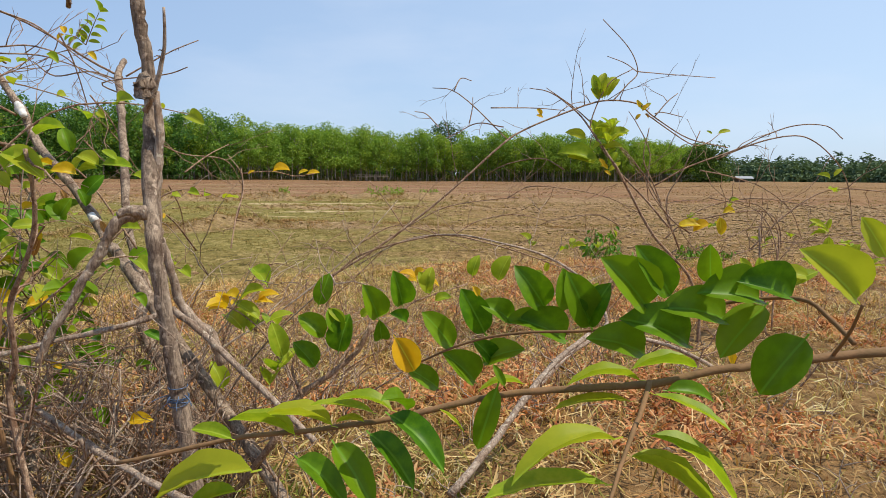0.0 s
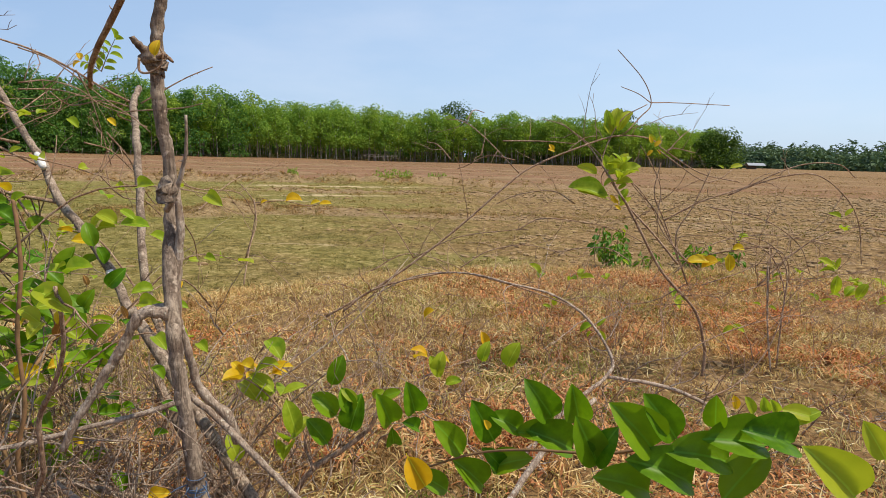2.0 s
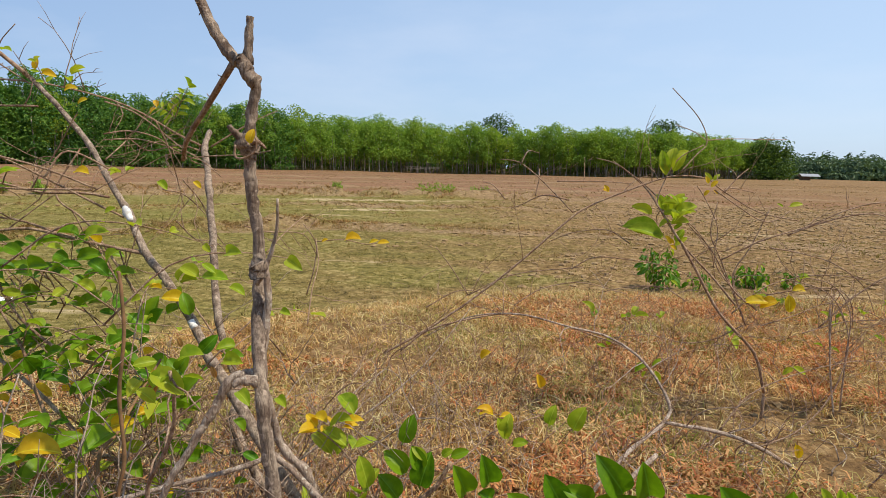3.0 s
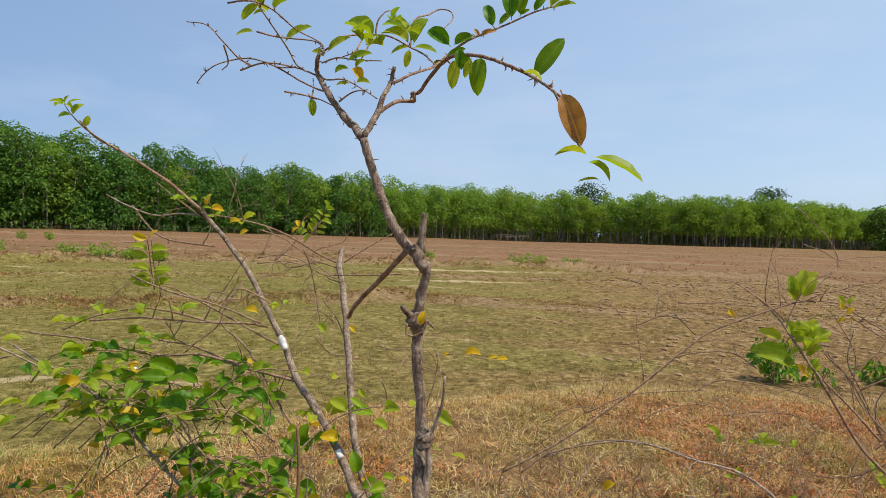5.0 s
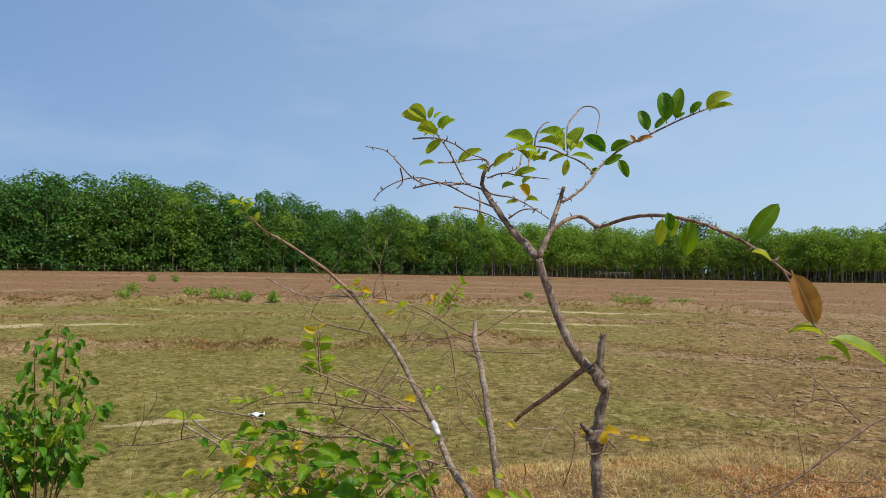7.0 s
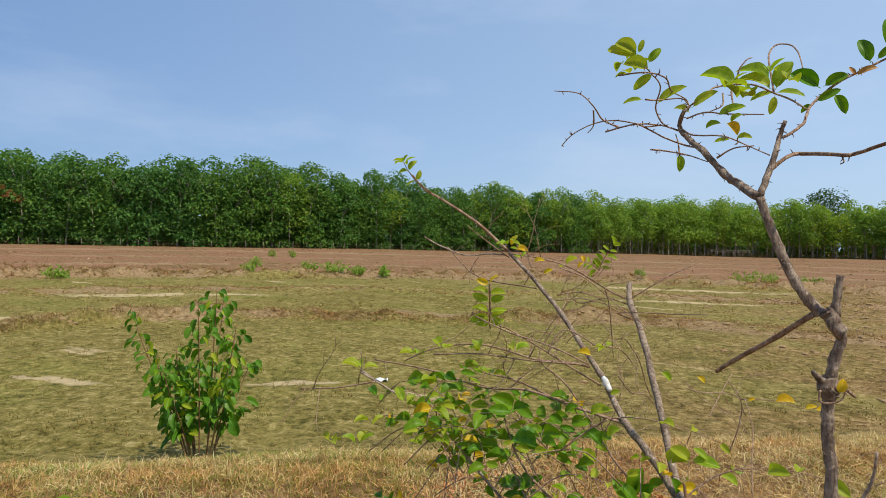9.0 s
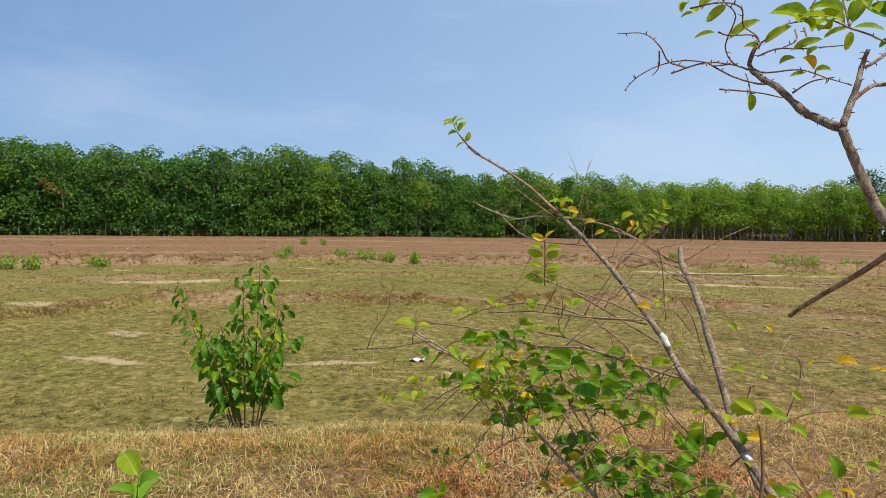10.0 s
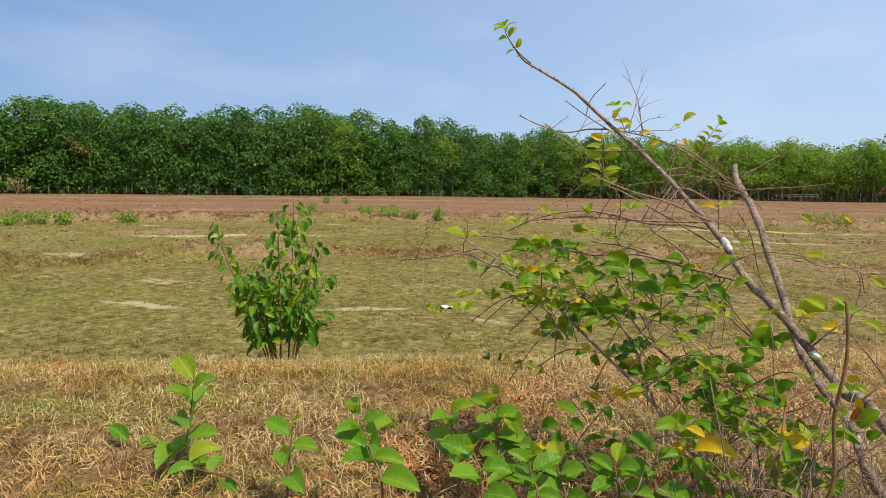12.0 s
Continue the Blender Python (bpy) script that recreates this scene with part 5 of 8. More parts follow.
leaflet_shoot(shrub_b, [(-1.412, 1.345, 0.985, 0.0022), (-1.408, 1.330, 1.020, 0.0019), (-1.392, 1.300, 1.080, 0.0016), (-1.385, 1.280, 1.135, 0.0012)], 5, 0.064, YSLIM, YELLOW)
limb(shrub_b, "branch", M_STEM, [(-1.806, 1.570, 1.455, 0.0026), (-1.828, 1.510, 1.490, 0.0022), (-1.836, 1.470, 1.520, 0.0018)], sides=5)
leaflet_shoot(shrub_b, [(-1.828, 1.510, 1.490, 0.0020), (-1.838, 1.460, 1.530, 0.0016), (-1.838, 1.430, 1.560, 0.0011)], 2, 0.058, YSLIM, YOUNG)
cluster(shrub_b, YSLIM, (-1.838, 1.430, 1.558), 4, 0.045)
leaflet_shoot(shrub_b, [(-1.375, 2.300, 1.150, 0.0022), (-1.364, 2.310, 1.190, 0.0019), (-1.335, 2.300, 1.235, 0.0015), (-1.308, 2.286, 1.268, 0.0010)], 4, 0.058, YSLIM, YOUNG)
leaflet_shoot(shrub_b, [(-1.375, 2.300, 1.150, 0.0018), (-1.405, 2.290, 1.176, 0.0015), (-1.440, 2.280, 1.185, 0.0010)], 3, 0.05, YSLIM, YELLOW)
leaflet_shoot(shrub_b, [(-1.510, 1.775, 1.205, 0.0018), (-1.527, 1.773, 1.245, 0.0014), (-1.540, 1.770, 1.275, 0.0010)], 2, 0.034, YSLIM, YOUNG)
lf(shrub_b, YELLOW, (-1.570, 1.800, 1.255), (-1.558, 1.800, 1.292), (0.921, -2.235, -0.267), 0.60)
lf(shrub_b, YELLOW, (-1.552, 1.800, 1.245), (-1.500, 1.800, 1.242), (0.903, -2.235, -0.257), 0.60)
lf(shrub_b, YELLOW, (-1.472, 1.800, 1.191), (-1.430, 1.800, 1.205), (0.823, -2.235, -0.203), 0.60)
lf(shrub_b, YELLOW, (-1.388, 1.800, 1.167), (-1.428, 1.800, 1.152), (0.739, -2.235, -0.179), 0.60)
lf(shrub_b, LEAVES, (-1.178, 1.400, 0.704), (-1.221, 1.400, 0.727), (0.529, -1.835, 0.284), 0.75)
lf(shrub_b, LEAVES, (-1.157, 1.400, 0.711), (-1.095, 1.400, 0.729), (0.508, -1.835, 0.277), 0.75)
lf(shrub_b, LEAVES, (-0.970, 1.400, 0.515), (-1.018, 1.400, 0.569), (0.321, -1.835, 0.473), 0.75)
lf(shrub_b, LEAVES, (-0.976, 1.400, 0.547), (-0.936, 1.400, 0.585), (0.327, -1.835, 0.441), 0.75)
lf(shrub_b, LEAVES, (-0.957, 1.400, 0.542), (-0.940, 1.400, 0.616), (0.308, -1.835, 0.446), 0.75)
lf(shrub_b, LEAVES, (-0.917, 1.400, 0.573), (-0.878, 1.400, 0.598), (0.268, -1.835, 0.415), 0.75)
lf(shrub_b, LEAVES, (-0.962, 1.400, 0.501), (-0.997, 1.400, 0.486), (0.313, -1.835, 0.487), 0.75)
lf(shrub_b, YOUNG, (-0.858, 1.360, 0.666), (-0.835, 1.360, 0.706), (0.209, -1.795, 0.322), 0.50)
lf(shrub_b, YOUNG, (-0.851, 1.360, 0.664), (-0.808, 1.360, 0.680), (0.202, -1.795, 0.324), 0.50)
lf(shrub_b, YOUNG, (-0.796, 1.360, 0.682), (-0.848, 1.360, 0.712), (0.147, -1.795, 0.306), 0.50)
lf(shrub_b, YOUNG, (-0.797, 1.360, 0.686), (-0.726, 1.360, 0.684), (0.148, -1.795, 0.302), 0.50)
lf(shrub_b, YOUNG, (-0.755, 1.360, 0.694), (-0.789, 1.360, 0.719), (0.106, -1.795, 0.294), 0.50)
lf(shrub_b, YOUNG, (-0.724, 1.360, 0.663), (-0.681, 1.360, 0.648), (0.075, -1.795, 0.325), 0.50)
lf(shrub_b, YELLOW, (-1.023, 1.000, 0.371), (-0.926, 1.000, 0.395), (0.374, -1.435, 0.617), 0.45)
lf(shrub_b, YELLOW, (-1.078, 1.360, 0.936), (-1.123, 1.360, 0.945), (0.429, -1.795, 0.052), 0.50)
lf(shrub_b, YELLOW, (-1.335, 1.360, 0.456), (-1.283, 1.360, 0.430), (0.686, -1.795, 0.532), 0.50)
lf(shrub_b, YELLOW, (-1.613, 1.360, 0.483), (-1.661, 1.360, 0.491), (0.964, -1.795, 0.505), 0.50)
limb(shrub_b, "branch", M_TWIG, [(-1.599, 1.300, 0.887, 0.0024), (-1.449, 1.340, 0.900, 0.0025), (-1.304, 1.380, 0.892, 0.0027), (-1.120, 1.420, 0.893, 0.0028)], thorns=4, twigs=4)
limb(shrub_b, "branch", M_TWIG, [(-1.413, 1.250, 1.034, 0.0024), (-1.321, 1.300, 0.987, 0.0025), (-1.213, 1.360, 0.950, 0.0027), (-1.105, 1.420, 0.895, 0.0028)], thorns=4, twigs=4)
limb(shrub_b, "branch", M_TWIG, [(-2.075, 1.150, 0.730, 0.0024), (-1.924, 1.180, 0.750, 0.0026), (-1.770, 1.200, 0.789, 0.0028)], thorns=4, twigs=4)
limb(shrub_b, "branch", M_TWIG, [(-1.809, 1.700, 1.245, 0.0024), (-1.618, 1.620, 1.136, 0.0026), (-1.322, 1.500, 1.113, 0.0028)], thorns=4, twigs=4)
limb(shrub_b, "branch", M_TWIG, [(-1.101, 1.500, 0.937, 0.0024), (-1.195, 1.440, 0.992, 0.0026), (-1.234, 1.400, 0.923, 0.0028)], thorns=4, twigs=4)
limb(shrub_b, "branch", M_DEAD, [(-1.832, 1.200, 0.814, 0.0030), (-1.758, 1.240, 0.767, 0.0026), (-1.676, 1.280, 0.718, 0.0022)])
cluster(shrub_b, YOUNG, (-1.596, 1.340, 0.902), 3, 0.050)
cluster(shrub_b, YOUNG, (-1.510, 1.340, 0.851), 3, 0.050)
cluster(shrub_b, YOUNG, (-1.449, 1.340, 0.906), 3, 0.050)
cluster(shrub_b, YOUNG, (-1.323, 1.340, 0.924), 3, 0.050)
cluster(shrub_b, YOUNG, (-1.702, 1.340, 0.871), 3, 0.050)
cluster(shrub_b, YOUNG, (-1.404, 1.340, 0.839), 3, 0.050)
cluster(shrub_b, YOUNG, (-1.845, 1.220, 0.821), 3, 0.055)
cluster(shrub_b, YOUNG, (-1.656, 1.220, 0.728), 3, 0.055)
cluster(shrub_b, YOUNG, (-1.535, 1.220, 0.814), 3, 0.055)
cluster(shrub_b, YOUNG, (-1.985, 1.220, 0.543), 3, 0.055)
cluster(shrub_b, YOUNG, (-1.573, 1.220, 0.627), 3, 0.055)
cluster(shrub_b, YOUNG, (-1.855, 1.220, 0.557), 3, 0.055)
cluster(shrub_b, YOUNG, (-1.228, 1.500, 1.194), 3, 0.040)
cluster(shrub_b, YOUNG, (-1.082, 1.500, 0.939), 3, 0.040)
cluster(shrub_b, YOUNG, (-1.426, 1.500, 1.263), 3, 0.040)

# the sparse arching twig shrub in front of the field
shrub_c = thing("twig_shrub", (0.55, 1.9, 0), "sparse arching brown twig shrub with few yellow-green leaves", "shrub")
limb(shrub_c, "branch", M_TWIG, [(-0.470, 2.100, 0.271, 0.0046), (-0.310, 2.136, 0.364, 0.0044), (-0.156, 2.173, 0.471, 0.0042), (0.004, 2.209, 0.600, 0.0039), (0.195, 2.245, 0.774, 0.0037), (0.295, 2.282, 0.842, 0.0035), (0.496, 2.318, 0.926, 0.0033), (0.617, 2.355, 0.960, 0.0031), (0.746, 2.391, 0.952, 0.0029), (0.826, 2.427, 0.905, 0.0026), (0.981, 2.464, 0.824, 0.0024), (1.157, 2.500, 0.790, 0.0022)], twigs=9, thorns=10)
limb(shrub_c, "branch", M_TWIG, [(1.019, 2.350, 0.111, 0.0060), (0.956, 2.325, 0.280, 0.0057), (0.804, 2.300, 0.440, 0.0055), (0.691, 2.275, 0.617, 0.0053), (0.627, 2.250, 0.717, 0.0050)], knots=0.1, twigs=5)
limb(shrub_c, "branch", M_TWIG, [(0.625, 2.250, 0.717, 0.0045), (0.562, 2.312, 0.828, 0.0038), (0.507, 2.375, 0.917, 0.0030), (0.414, 2.438, 0.999, 0.0023), (0.335, 2.500, 1.026, 0.0016)], twigs=3)
limb(shrub_c, "branch", M_TWIG, [(1.018, 2.350, 0.125, 0.0060), (1.017, 2.350, 0.008, 0.0065), (0.994, 2.350, -0.113, 0.0070), (0.920, 2.350, -0.030, 0.0077)], knots=0.1)
limb(shrub_c, "branch", M_TWIG, [(0.677, 2.500, 0.976, 0.0028), (0.739, 2.525, 1.044, 0.0025), (0.788, 2.550, 1.102, 0.0023), (0.754, 2.575, 1.203, 0.0020), (0.648, 2.600, 1.324, 0.0018)])
limb(shrub_c, "branch", M_TWIG, [(0.803, 2.600, 1.111, 0.0024), (0.961, 2.750, 1.127, 0.0020), (1.256, 2.900, 1.135, 0.0016)])
limb(shrub_c, "branch", M_TWIG, [(0.800, 2.600, 1.111, 0.0022), (0.747, 2.600, 1.146, 0.0019), (0.672, 2.600, 1.174, 0.0015)])
limb(shrub_c, "branch", M_TWIG, [(0.237, 2.350, 0.806, 0.0026), (0.100, 2.367, 0.939, 0.0022), (0.016, 2.383, 1.000, 0.0019), (-0.060, 2.400, 1.011, 0.0015)], twigs=1)
limb(shrub_c, "branch", M_TWIG, [(0.025, 2.350, 0.995, 0.0026), (0.051, 2.375, 1.044, 0.0020), (0.094, 2.400, 1.039, 0.0015)], twigs=1)
limb(shrub_c, "branch", M_TWIG, [(0.219, 2.350, 0.856, 0.0026), (0.118, 2.367, 0.872, 0.0022), (0.035, 2.383, 0.832, 0.0019), (-0.006, 2.400, 0.815, 0.0015)], twigs=1)
limb(shrub_c, "branch", M_TWIG, [(-0.034, 2.350, 0.855, 0.0026), (-0.084, 2.375, 0.907, 0.0020), (-0.130, 2.400, 0.919, 0.0015)], twigs=1)
limb(shrub_c, "branch", M_TWIG, [(0.085, 2.350, 0.870, 0.0026), (0.098, 2.375, 0.934, 0.0020), (0.099, 2.400, 0.976, 0.0015)], twigs=1)
limb(shrub_c, "branch", M_TWIG, [(0.168, 2.350, 0.929, 0.0026), (0.337, 2.375, 0.932, 0.0020), (0.463, 2.400, 0.926, 0.0015)], twigs=1)
limb(shrub_c, "branch", M_TWIG, [(0.803, 2.350, 0.910, 0.0026), (0.841, 2.375, 0.918, 0.0020), (0.928, 2.400, 0.903, 0.0015)], twigs=1)
limb(shrub_c, "branch", M_TWIG, [(0.801, 2.350, 0.898, 0.0026), (0.857, 2.375, 0.959, 0.0020), (0.904, 2.400, 0.994, 0.0015)], twigs=1)
limb(shrub_c, "branch", M_TWIG, [(0.768, 2.350, 0.910, 0.0026), (0.945, 2.367, 0.800, 0.0022), (1.020, 2.383, 0.801, 0.0019), (1.078, 2.400, 0.840, 0.0015)], twigs=1)
limb(shrub_c, "branch", M_TWIG, [(-0.170, 2.350, 0.457, 0.0026), (-0.240, 2.375, 0.559, 0.0020), (-0.313, 2.400, 0.646, 0.0015)], twigs=1)
limb(shrub_c, "branch", M_TWIG, [(-0.170, 2.350, 0.457, 0.0026), (0.002, 2.367, 0.544, 0.0022), (0.226, 2.383, 0.578, 0.0019), (0.291, 2.400, 0.580, 0.0015)], twigs=1)
limb(shrub_c, "branch", M_TWIG, [(0.570, 2.350, 0.830, 0.0026), (0.682, 2.367, 0.782, 0.0022), (0.780, 2.383, 0.672, 0.0019), (0.812, 2.400, 0.560, 0.0015)], twigs=1)
limb(shrub_c, "branch", M_TWIG, [(0.829, 2.400, 0.632, 0.0032), (0.962, 2.400, 0.709, 0.0030), (1.146, 2.400, 0.778, 0.0027), (1.262, 2.400, 0.836, 0.0025), (1.377, 2.400, 0.873, 0.0023), (1.493, 2.400, 0.871, 0.0020), (1.561, 2.400, 0.821, 0.0018)], twigs=3)
limb(shrub_c, "branch", M_TWIG, [(1.072, 2.400, 0.740, 0.0032), (1.196, 2.400, 0.794, 0.0030), (1.329, 2.400, 0.829, 0.0027), (1.431, 2.400, 0.821, 0.0025), (1.539, 2.400, 0.737, 0.0023), (1.598, 2.400, 0.635, 0.0020), (1.626, 2.400, 0.479, 0.0018)], twigs=3)
limb(shrub_c, "branch", M_TWIG, [(1.222, 2.400, 0.372, 0.0032), (1.350, 2.400, 0.512, 0.0029), (1.513, 2.400, 0.617, 0.0025), (1.717, 2.400, 0.617, 0.0022), (1.907, 2.400, 0.587, 0.0018)], twigs=3)
limb(shrub_c, "branch", M_TWIG, [(0.884, 2.400, 0.469, 0.0032), (1.161, 2.400, 0.529, 0.0029), (1.282, 2.400, 0.530, 0.0025), (1.335, 2.400, 0.478, 0.0022), (1.350, 2.400, 0.391, 0.0018)], twigs=3)
limb(shrub_c, "branch", M_TWIG, [(1.273, 2.400, 0.310, 0.0032), (1.265, 2.400, 0.512, 0.0018)], twigs=3)
limb(shrub_c, "branch", M_TWIG, [(0.945, 2.400, 0.371, 0.0032), (0.829, 2.400, 0.632, 0.0027), (0.782, 2.400, 0.739, 0.0023), (0.799, 2.400, 0.861, 0.0018)], twigs=3)
limb(shrub_c, "branch", M_TWIG, [(0.945, 2.400, 0.371, 0.0032), (0.880, 2.400, 0.560, 0.0027), (0.941, 2.400, 0.695, 0.0023), (1.000, 2.400, 0.850, 0.0018)], twigs=3)
limb(shrub_c, "branch", M_TWIG, [(-0.387, 2.000, 0.319, 0.0036), (-0.292, 2.017, 0.392, 0.0034), (-0.145, 2.033, 0.438, 0.0031), (0.006, 2.050, 0.460, 0.0029), (0.156, 2.067, 0.430, 0.0027), (0.310, 2.083, 0.382, 0.0024), (0.436, 2.100, 0.334, 0.0022)], twigs=10)
limb(shrub_c, "branch", M_DEAD, [(0.247, 1.600, 0.052, 0.0070), (0.362, 1.700, 0.132, 0.0064), (0.500, 1.850, 0.171, 0.0058), (0.526, 1.900, 0.221, 0.0053), (0.461, 2.000, 0.322, 0.0047), (0.348, 2.050, 0.390, 0.0041), (0.201, 1.983, 0.438, 0.0035), (0.030, 2.022, 0.465, 0.0030), (-0.147, 2.061, 0.438, 0.0024), (-0.315, 2.100, 0.345, 0.0018)], knots=0.12, twigs=9)
limb(shrub_c, "branch", M_DEAD, [(0.247, 1.600, 0.052, 0.0070), (0.211, 1.500, 0.061, 0.0090), (0.330, 1.500, -0.030, 0.0099)], knots=0.1)
limb(shrub_c, "branch", M_DEAD, [(0.500, 1.850, 0.171, 0.0060), (0.686, 1.888, 0.133, 0.0065), (0.832, 1.925, 0.072, 0.0070), (1.051, 1.962, -0.056, 0.0075), (1.202, 2.000, -0.137, 0.0080), (1.050, 2.000, -0.030, 0.0088)], knots=0.12, twigs=6)
limb(shrub_c, "branch", M_TWIG, [(0.865, 2.000, 0.039, 0.0030), (1.025, 2.060, 0.089, 0.0028), (1.155, 2.120, 0.219, 0.0025), (1.218, 2.180, 0.390, 0.0023), (1.166, 2.240, 0.542, 0.0020), (1.009, 2.300, 0.589, 0.0018)], twigs=8)
limb(shrub_c, "branch", M_TWIG, [(0.728, 2.000, 0.085, 0.0030), (0.841, 2.050, 0.207, 0.0026), (1.026, 2.100, 0.281, 0.0022), (1.219, 2.150, 0.316, 0.0019), (1.359, 2.200, 0.307, 0.0015)], twigs=8)
lf(shrub_c, YSLIM, (0.637, 2.500, 0.981), (0.598, 2.500, 1.040), (-0.613, -2.541, -0.327), 0.60)
lf(shrub_c, YSLIM, (0.642, 2.500, 0.985), (0.650, 2.500, 1.073), (-0.618, -2.541, -0.331), 0.60)
lf(shrub_c, YSLIM, (0.651, 2.500, 0.990), (0.696, 2.500, 1.067), (-0.627, -2.541, -0.336), 0.60)
lf(shrub_c, YSLIM, (0.805, 2.500, 0.938), (0.776, 2.500, 0.976), (-0.781, -2.541, -0.284), 0.60)
lf(shrub_c, YSLIM, (0.809, 2.500, 0.942), (0.831, 2.500, 0.972), (-0.785, -2.541, -0.288), 0.60)
lf(shrub_c, YSLIM, (1.110, 2.500, 0.847), (1.164, 2.500, 0.861), (-1.086, -2.541, -0.193), 0.60)
lf(shrub_c, YSLIM, (1.091, 2.500, 0.845), (1.067, 2.500, 0.858), (-1.067, -2.541, -0.191), 0.60)
cluster(shrub_c, YSLIM, (0.629, 2.300, 0.852), 4, 0.060)
cluster(shrub_c, YSLIM, (0.641, 2.300, 0.810), 4, 0.060)
cluster(shrub_c, YSLIM, (0.610, 2.300, 0.789), 4, 0.060)
lf(shrub_c, YSLIM, (0.575, 2.280, 0.720), (0.454, 2.280, 0.772), (-0.551, -2.321, -0.066), 0.60)
lf(shrub_c, YSLIM, (0.579, 2.280, 0.728), (0.493, 2.280, 0.755), (-0.555, -2.321, -0.074), 0.60)
lf(shrub_c, YSLIM, (0.614, 2.280, 0.709), (0.642, 2.280, 0.760), (-0.590, -2.321, -0.055), 0.60)
lf(shrub_c, YELLOW, (0.601, 2.280, 0.701), (0.579, 2.280, 0.735), (-0.577, -2.321, -0.047), 0.60)
lf(shrub_c, YELLOW, (0.357, 2.280, 0.894), (0.340, 2.280, 0.919), (-0.333, -2.321, -0.240), 0.60)
cluster(shrub_c, YSLIM, (0.973, 2.400, 0.497), 3, 0.045)
cluster(shrub_c, YSLIM, (1.127, 2.400, 0.561), 3, 0.045)
cluster(shrub_c, YSLIM, (1.549, 2.400, 0.608), 3, 0.045)
cluster(shrub_c, YSLIM, (1.087, 2.400, 0.475), 3, 0.045)
cluster(shrub_c, YSLIM, (1.510, 2.400, 0.483), 3, 0.060)
cluster(shrub_c, YSLIM, (1.539, 2.400, 0.449), 3, 0.060)
cluster(shrub_c, YSLIM, (1.657, 2.400, 0.382), 3, 0.060)
cluster(shrub_c, YSLIM, (0.352, 2.400, 0.386), 3, 0.060)
lf(shrub_c, YELLOW, (-0.062, 1.900, 0.363), (-0.099, 1.900, 0.337), (0.015, -1.968, 0.603), 0.60)
lf(shrub_c, YELLOW, (0.108, 1.900, 0.242), (0.096, 1.900, 0.290), (-0.155, -1.968, 0.724), 0.60)
lf(shrub_c, YELLOW, (0.935, 1.900, 0.107), (0.953, 1.900, 0.055), (-0.982, -1.968, 0.859), 0.60)
limb(shrub_c, "branch", M_TWIG, [(0.915, 2.350, 0.383, 0.0026), (0.819, 2.388, 0.309, 0.0023), (0.717, 2.425, 0.280, 0.0020), (0.585, 2.462, 0.297, 0.0018), (0.451, 2.500, 0.267, 0.0015)], twigs=6)
limb(shrub_c, "branch", M_TWIG, [(0.982, 2.350, 0.384, 0.0026), (1.129, 2.388, 0.426, 0.0023), (1.258, 2.425, 0.469, 0.0020), (1.417, 2.462, 0.443, 0.0018), (1.560, 2.500, 0.370, 0.0015)], twigs=6)
limb(shrub_c, "branch", M_TWIG, [(0.689, 2.350, 0.472, 0.0026), (0.610, 2.400, 0.513, 0.0022), (0.484, 2.450, 0.498, 0.0019), (0.375, 2.500, 0.459, 0.0015)], twigs=6)
limb(shrub_c, "branch", M_TWIG, [(0.868, 2.350, 0.428, 0.0026), (1.011, 2.388, 0.538, 0.0023), (1.228, 2.425, 0.583, 0.0020), (1.454, 2.462, 0.560, 0.0018), (1.665, 2.500, 0.512, 0.0015)], twigs=6)
limb(shrub_c, "branch", M_TWIG, [(0.241, 2.350, 0.582, 0.0026), (0.334, 2.388, 0.626, 0.0023), (0.499, 2.425, 0.615, 0.0020), (0.669, 2.462, 0.580, 0.0018), (0.823, 2.500, 0.508, 0.0015)], twigs=6)
limb(shrub_c, "branch", M_TWIG, [(1.139, 2.350, 0.362, 0.0026), (1.317, 2.400, 0.403, 0.0022), (1.504, 2.450, 0.410, 0.0019), (1.741, 2.500, 0.442, 0.0015)], twigs=6)
limb(shrub_c, "branch", M_TWIG, [(0.019, 2.350, 0.424, 0.0026), (0.133, 2.400, 0.488, 0.0022), (0.298, 2.450, 0.509, 0.0019), (0.494, 2.500, 0.459, 0.0015)], twigs=6)
limb(shrub_c, "branch", M_TWIG, [(-0.342, 2.350, 0.399, 0.0026), (-0.211, 2.400, 0.464, 0.0022), (-0.075, 2.450, 0.437, 0.0019), (0.091, 2.500, 0.361, 0.0015)], twigs=6)
limb(shrub_c, "branch", M_TWIG, [(0.460, 2.350, 0.693, 0.0026), (0.378, 2.400, 0.738, 0.0022), (0.248, 2.450, 0.717, 0.0019), (0.159, 2.500, 0.671, 0.0015)], twigs=6)
limb(shrub_c, "branch", M_TWIG, [(0.988, 2.350, 0.694, 0.0026), (1.115, 2.388, 0.673, 0.0023), (1.270, 2.425, 0.629, 0.0020), (1.410, 2.462, 0.537, 0.0018), (1.486, 2.500, 0.417, 0.0015)], twigs=6)
cluster(shrub_c, YSLIM, (0.627, 2.450, 0.370), 2, 0.045)
cluster(shrub_c, YSLIM, (1.282, 2.450, 0.280), 2, 0.045)
cluster(shrub_c, YSLIM, (1.411, 2.450, 0.421), 2, 0.045)
cluster(shrub_c, YSLIM, (1.642, 2.450, 0.399), 2, 0.045)
cluster(shrub_c, YSLIM, (1.512, 2.450, 0.305), 2, 0.045)
cluster(shrub_c, YSLIM, (0.909, 2.450, 0.301), 3, 0.060)
cluster(shrub_c, YSLIM, (1.742, 2.450, 0.306), 3, 0.060)
cluster(shrub_c, YSLIM, (1.298, 2.450, 0.397), 3, 0.060)
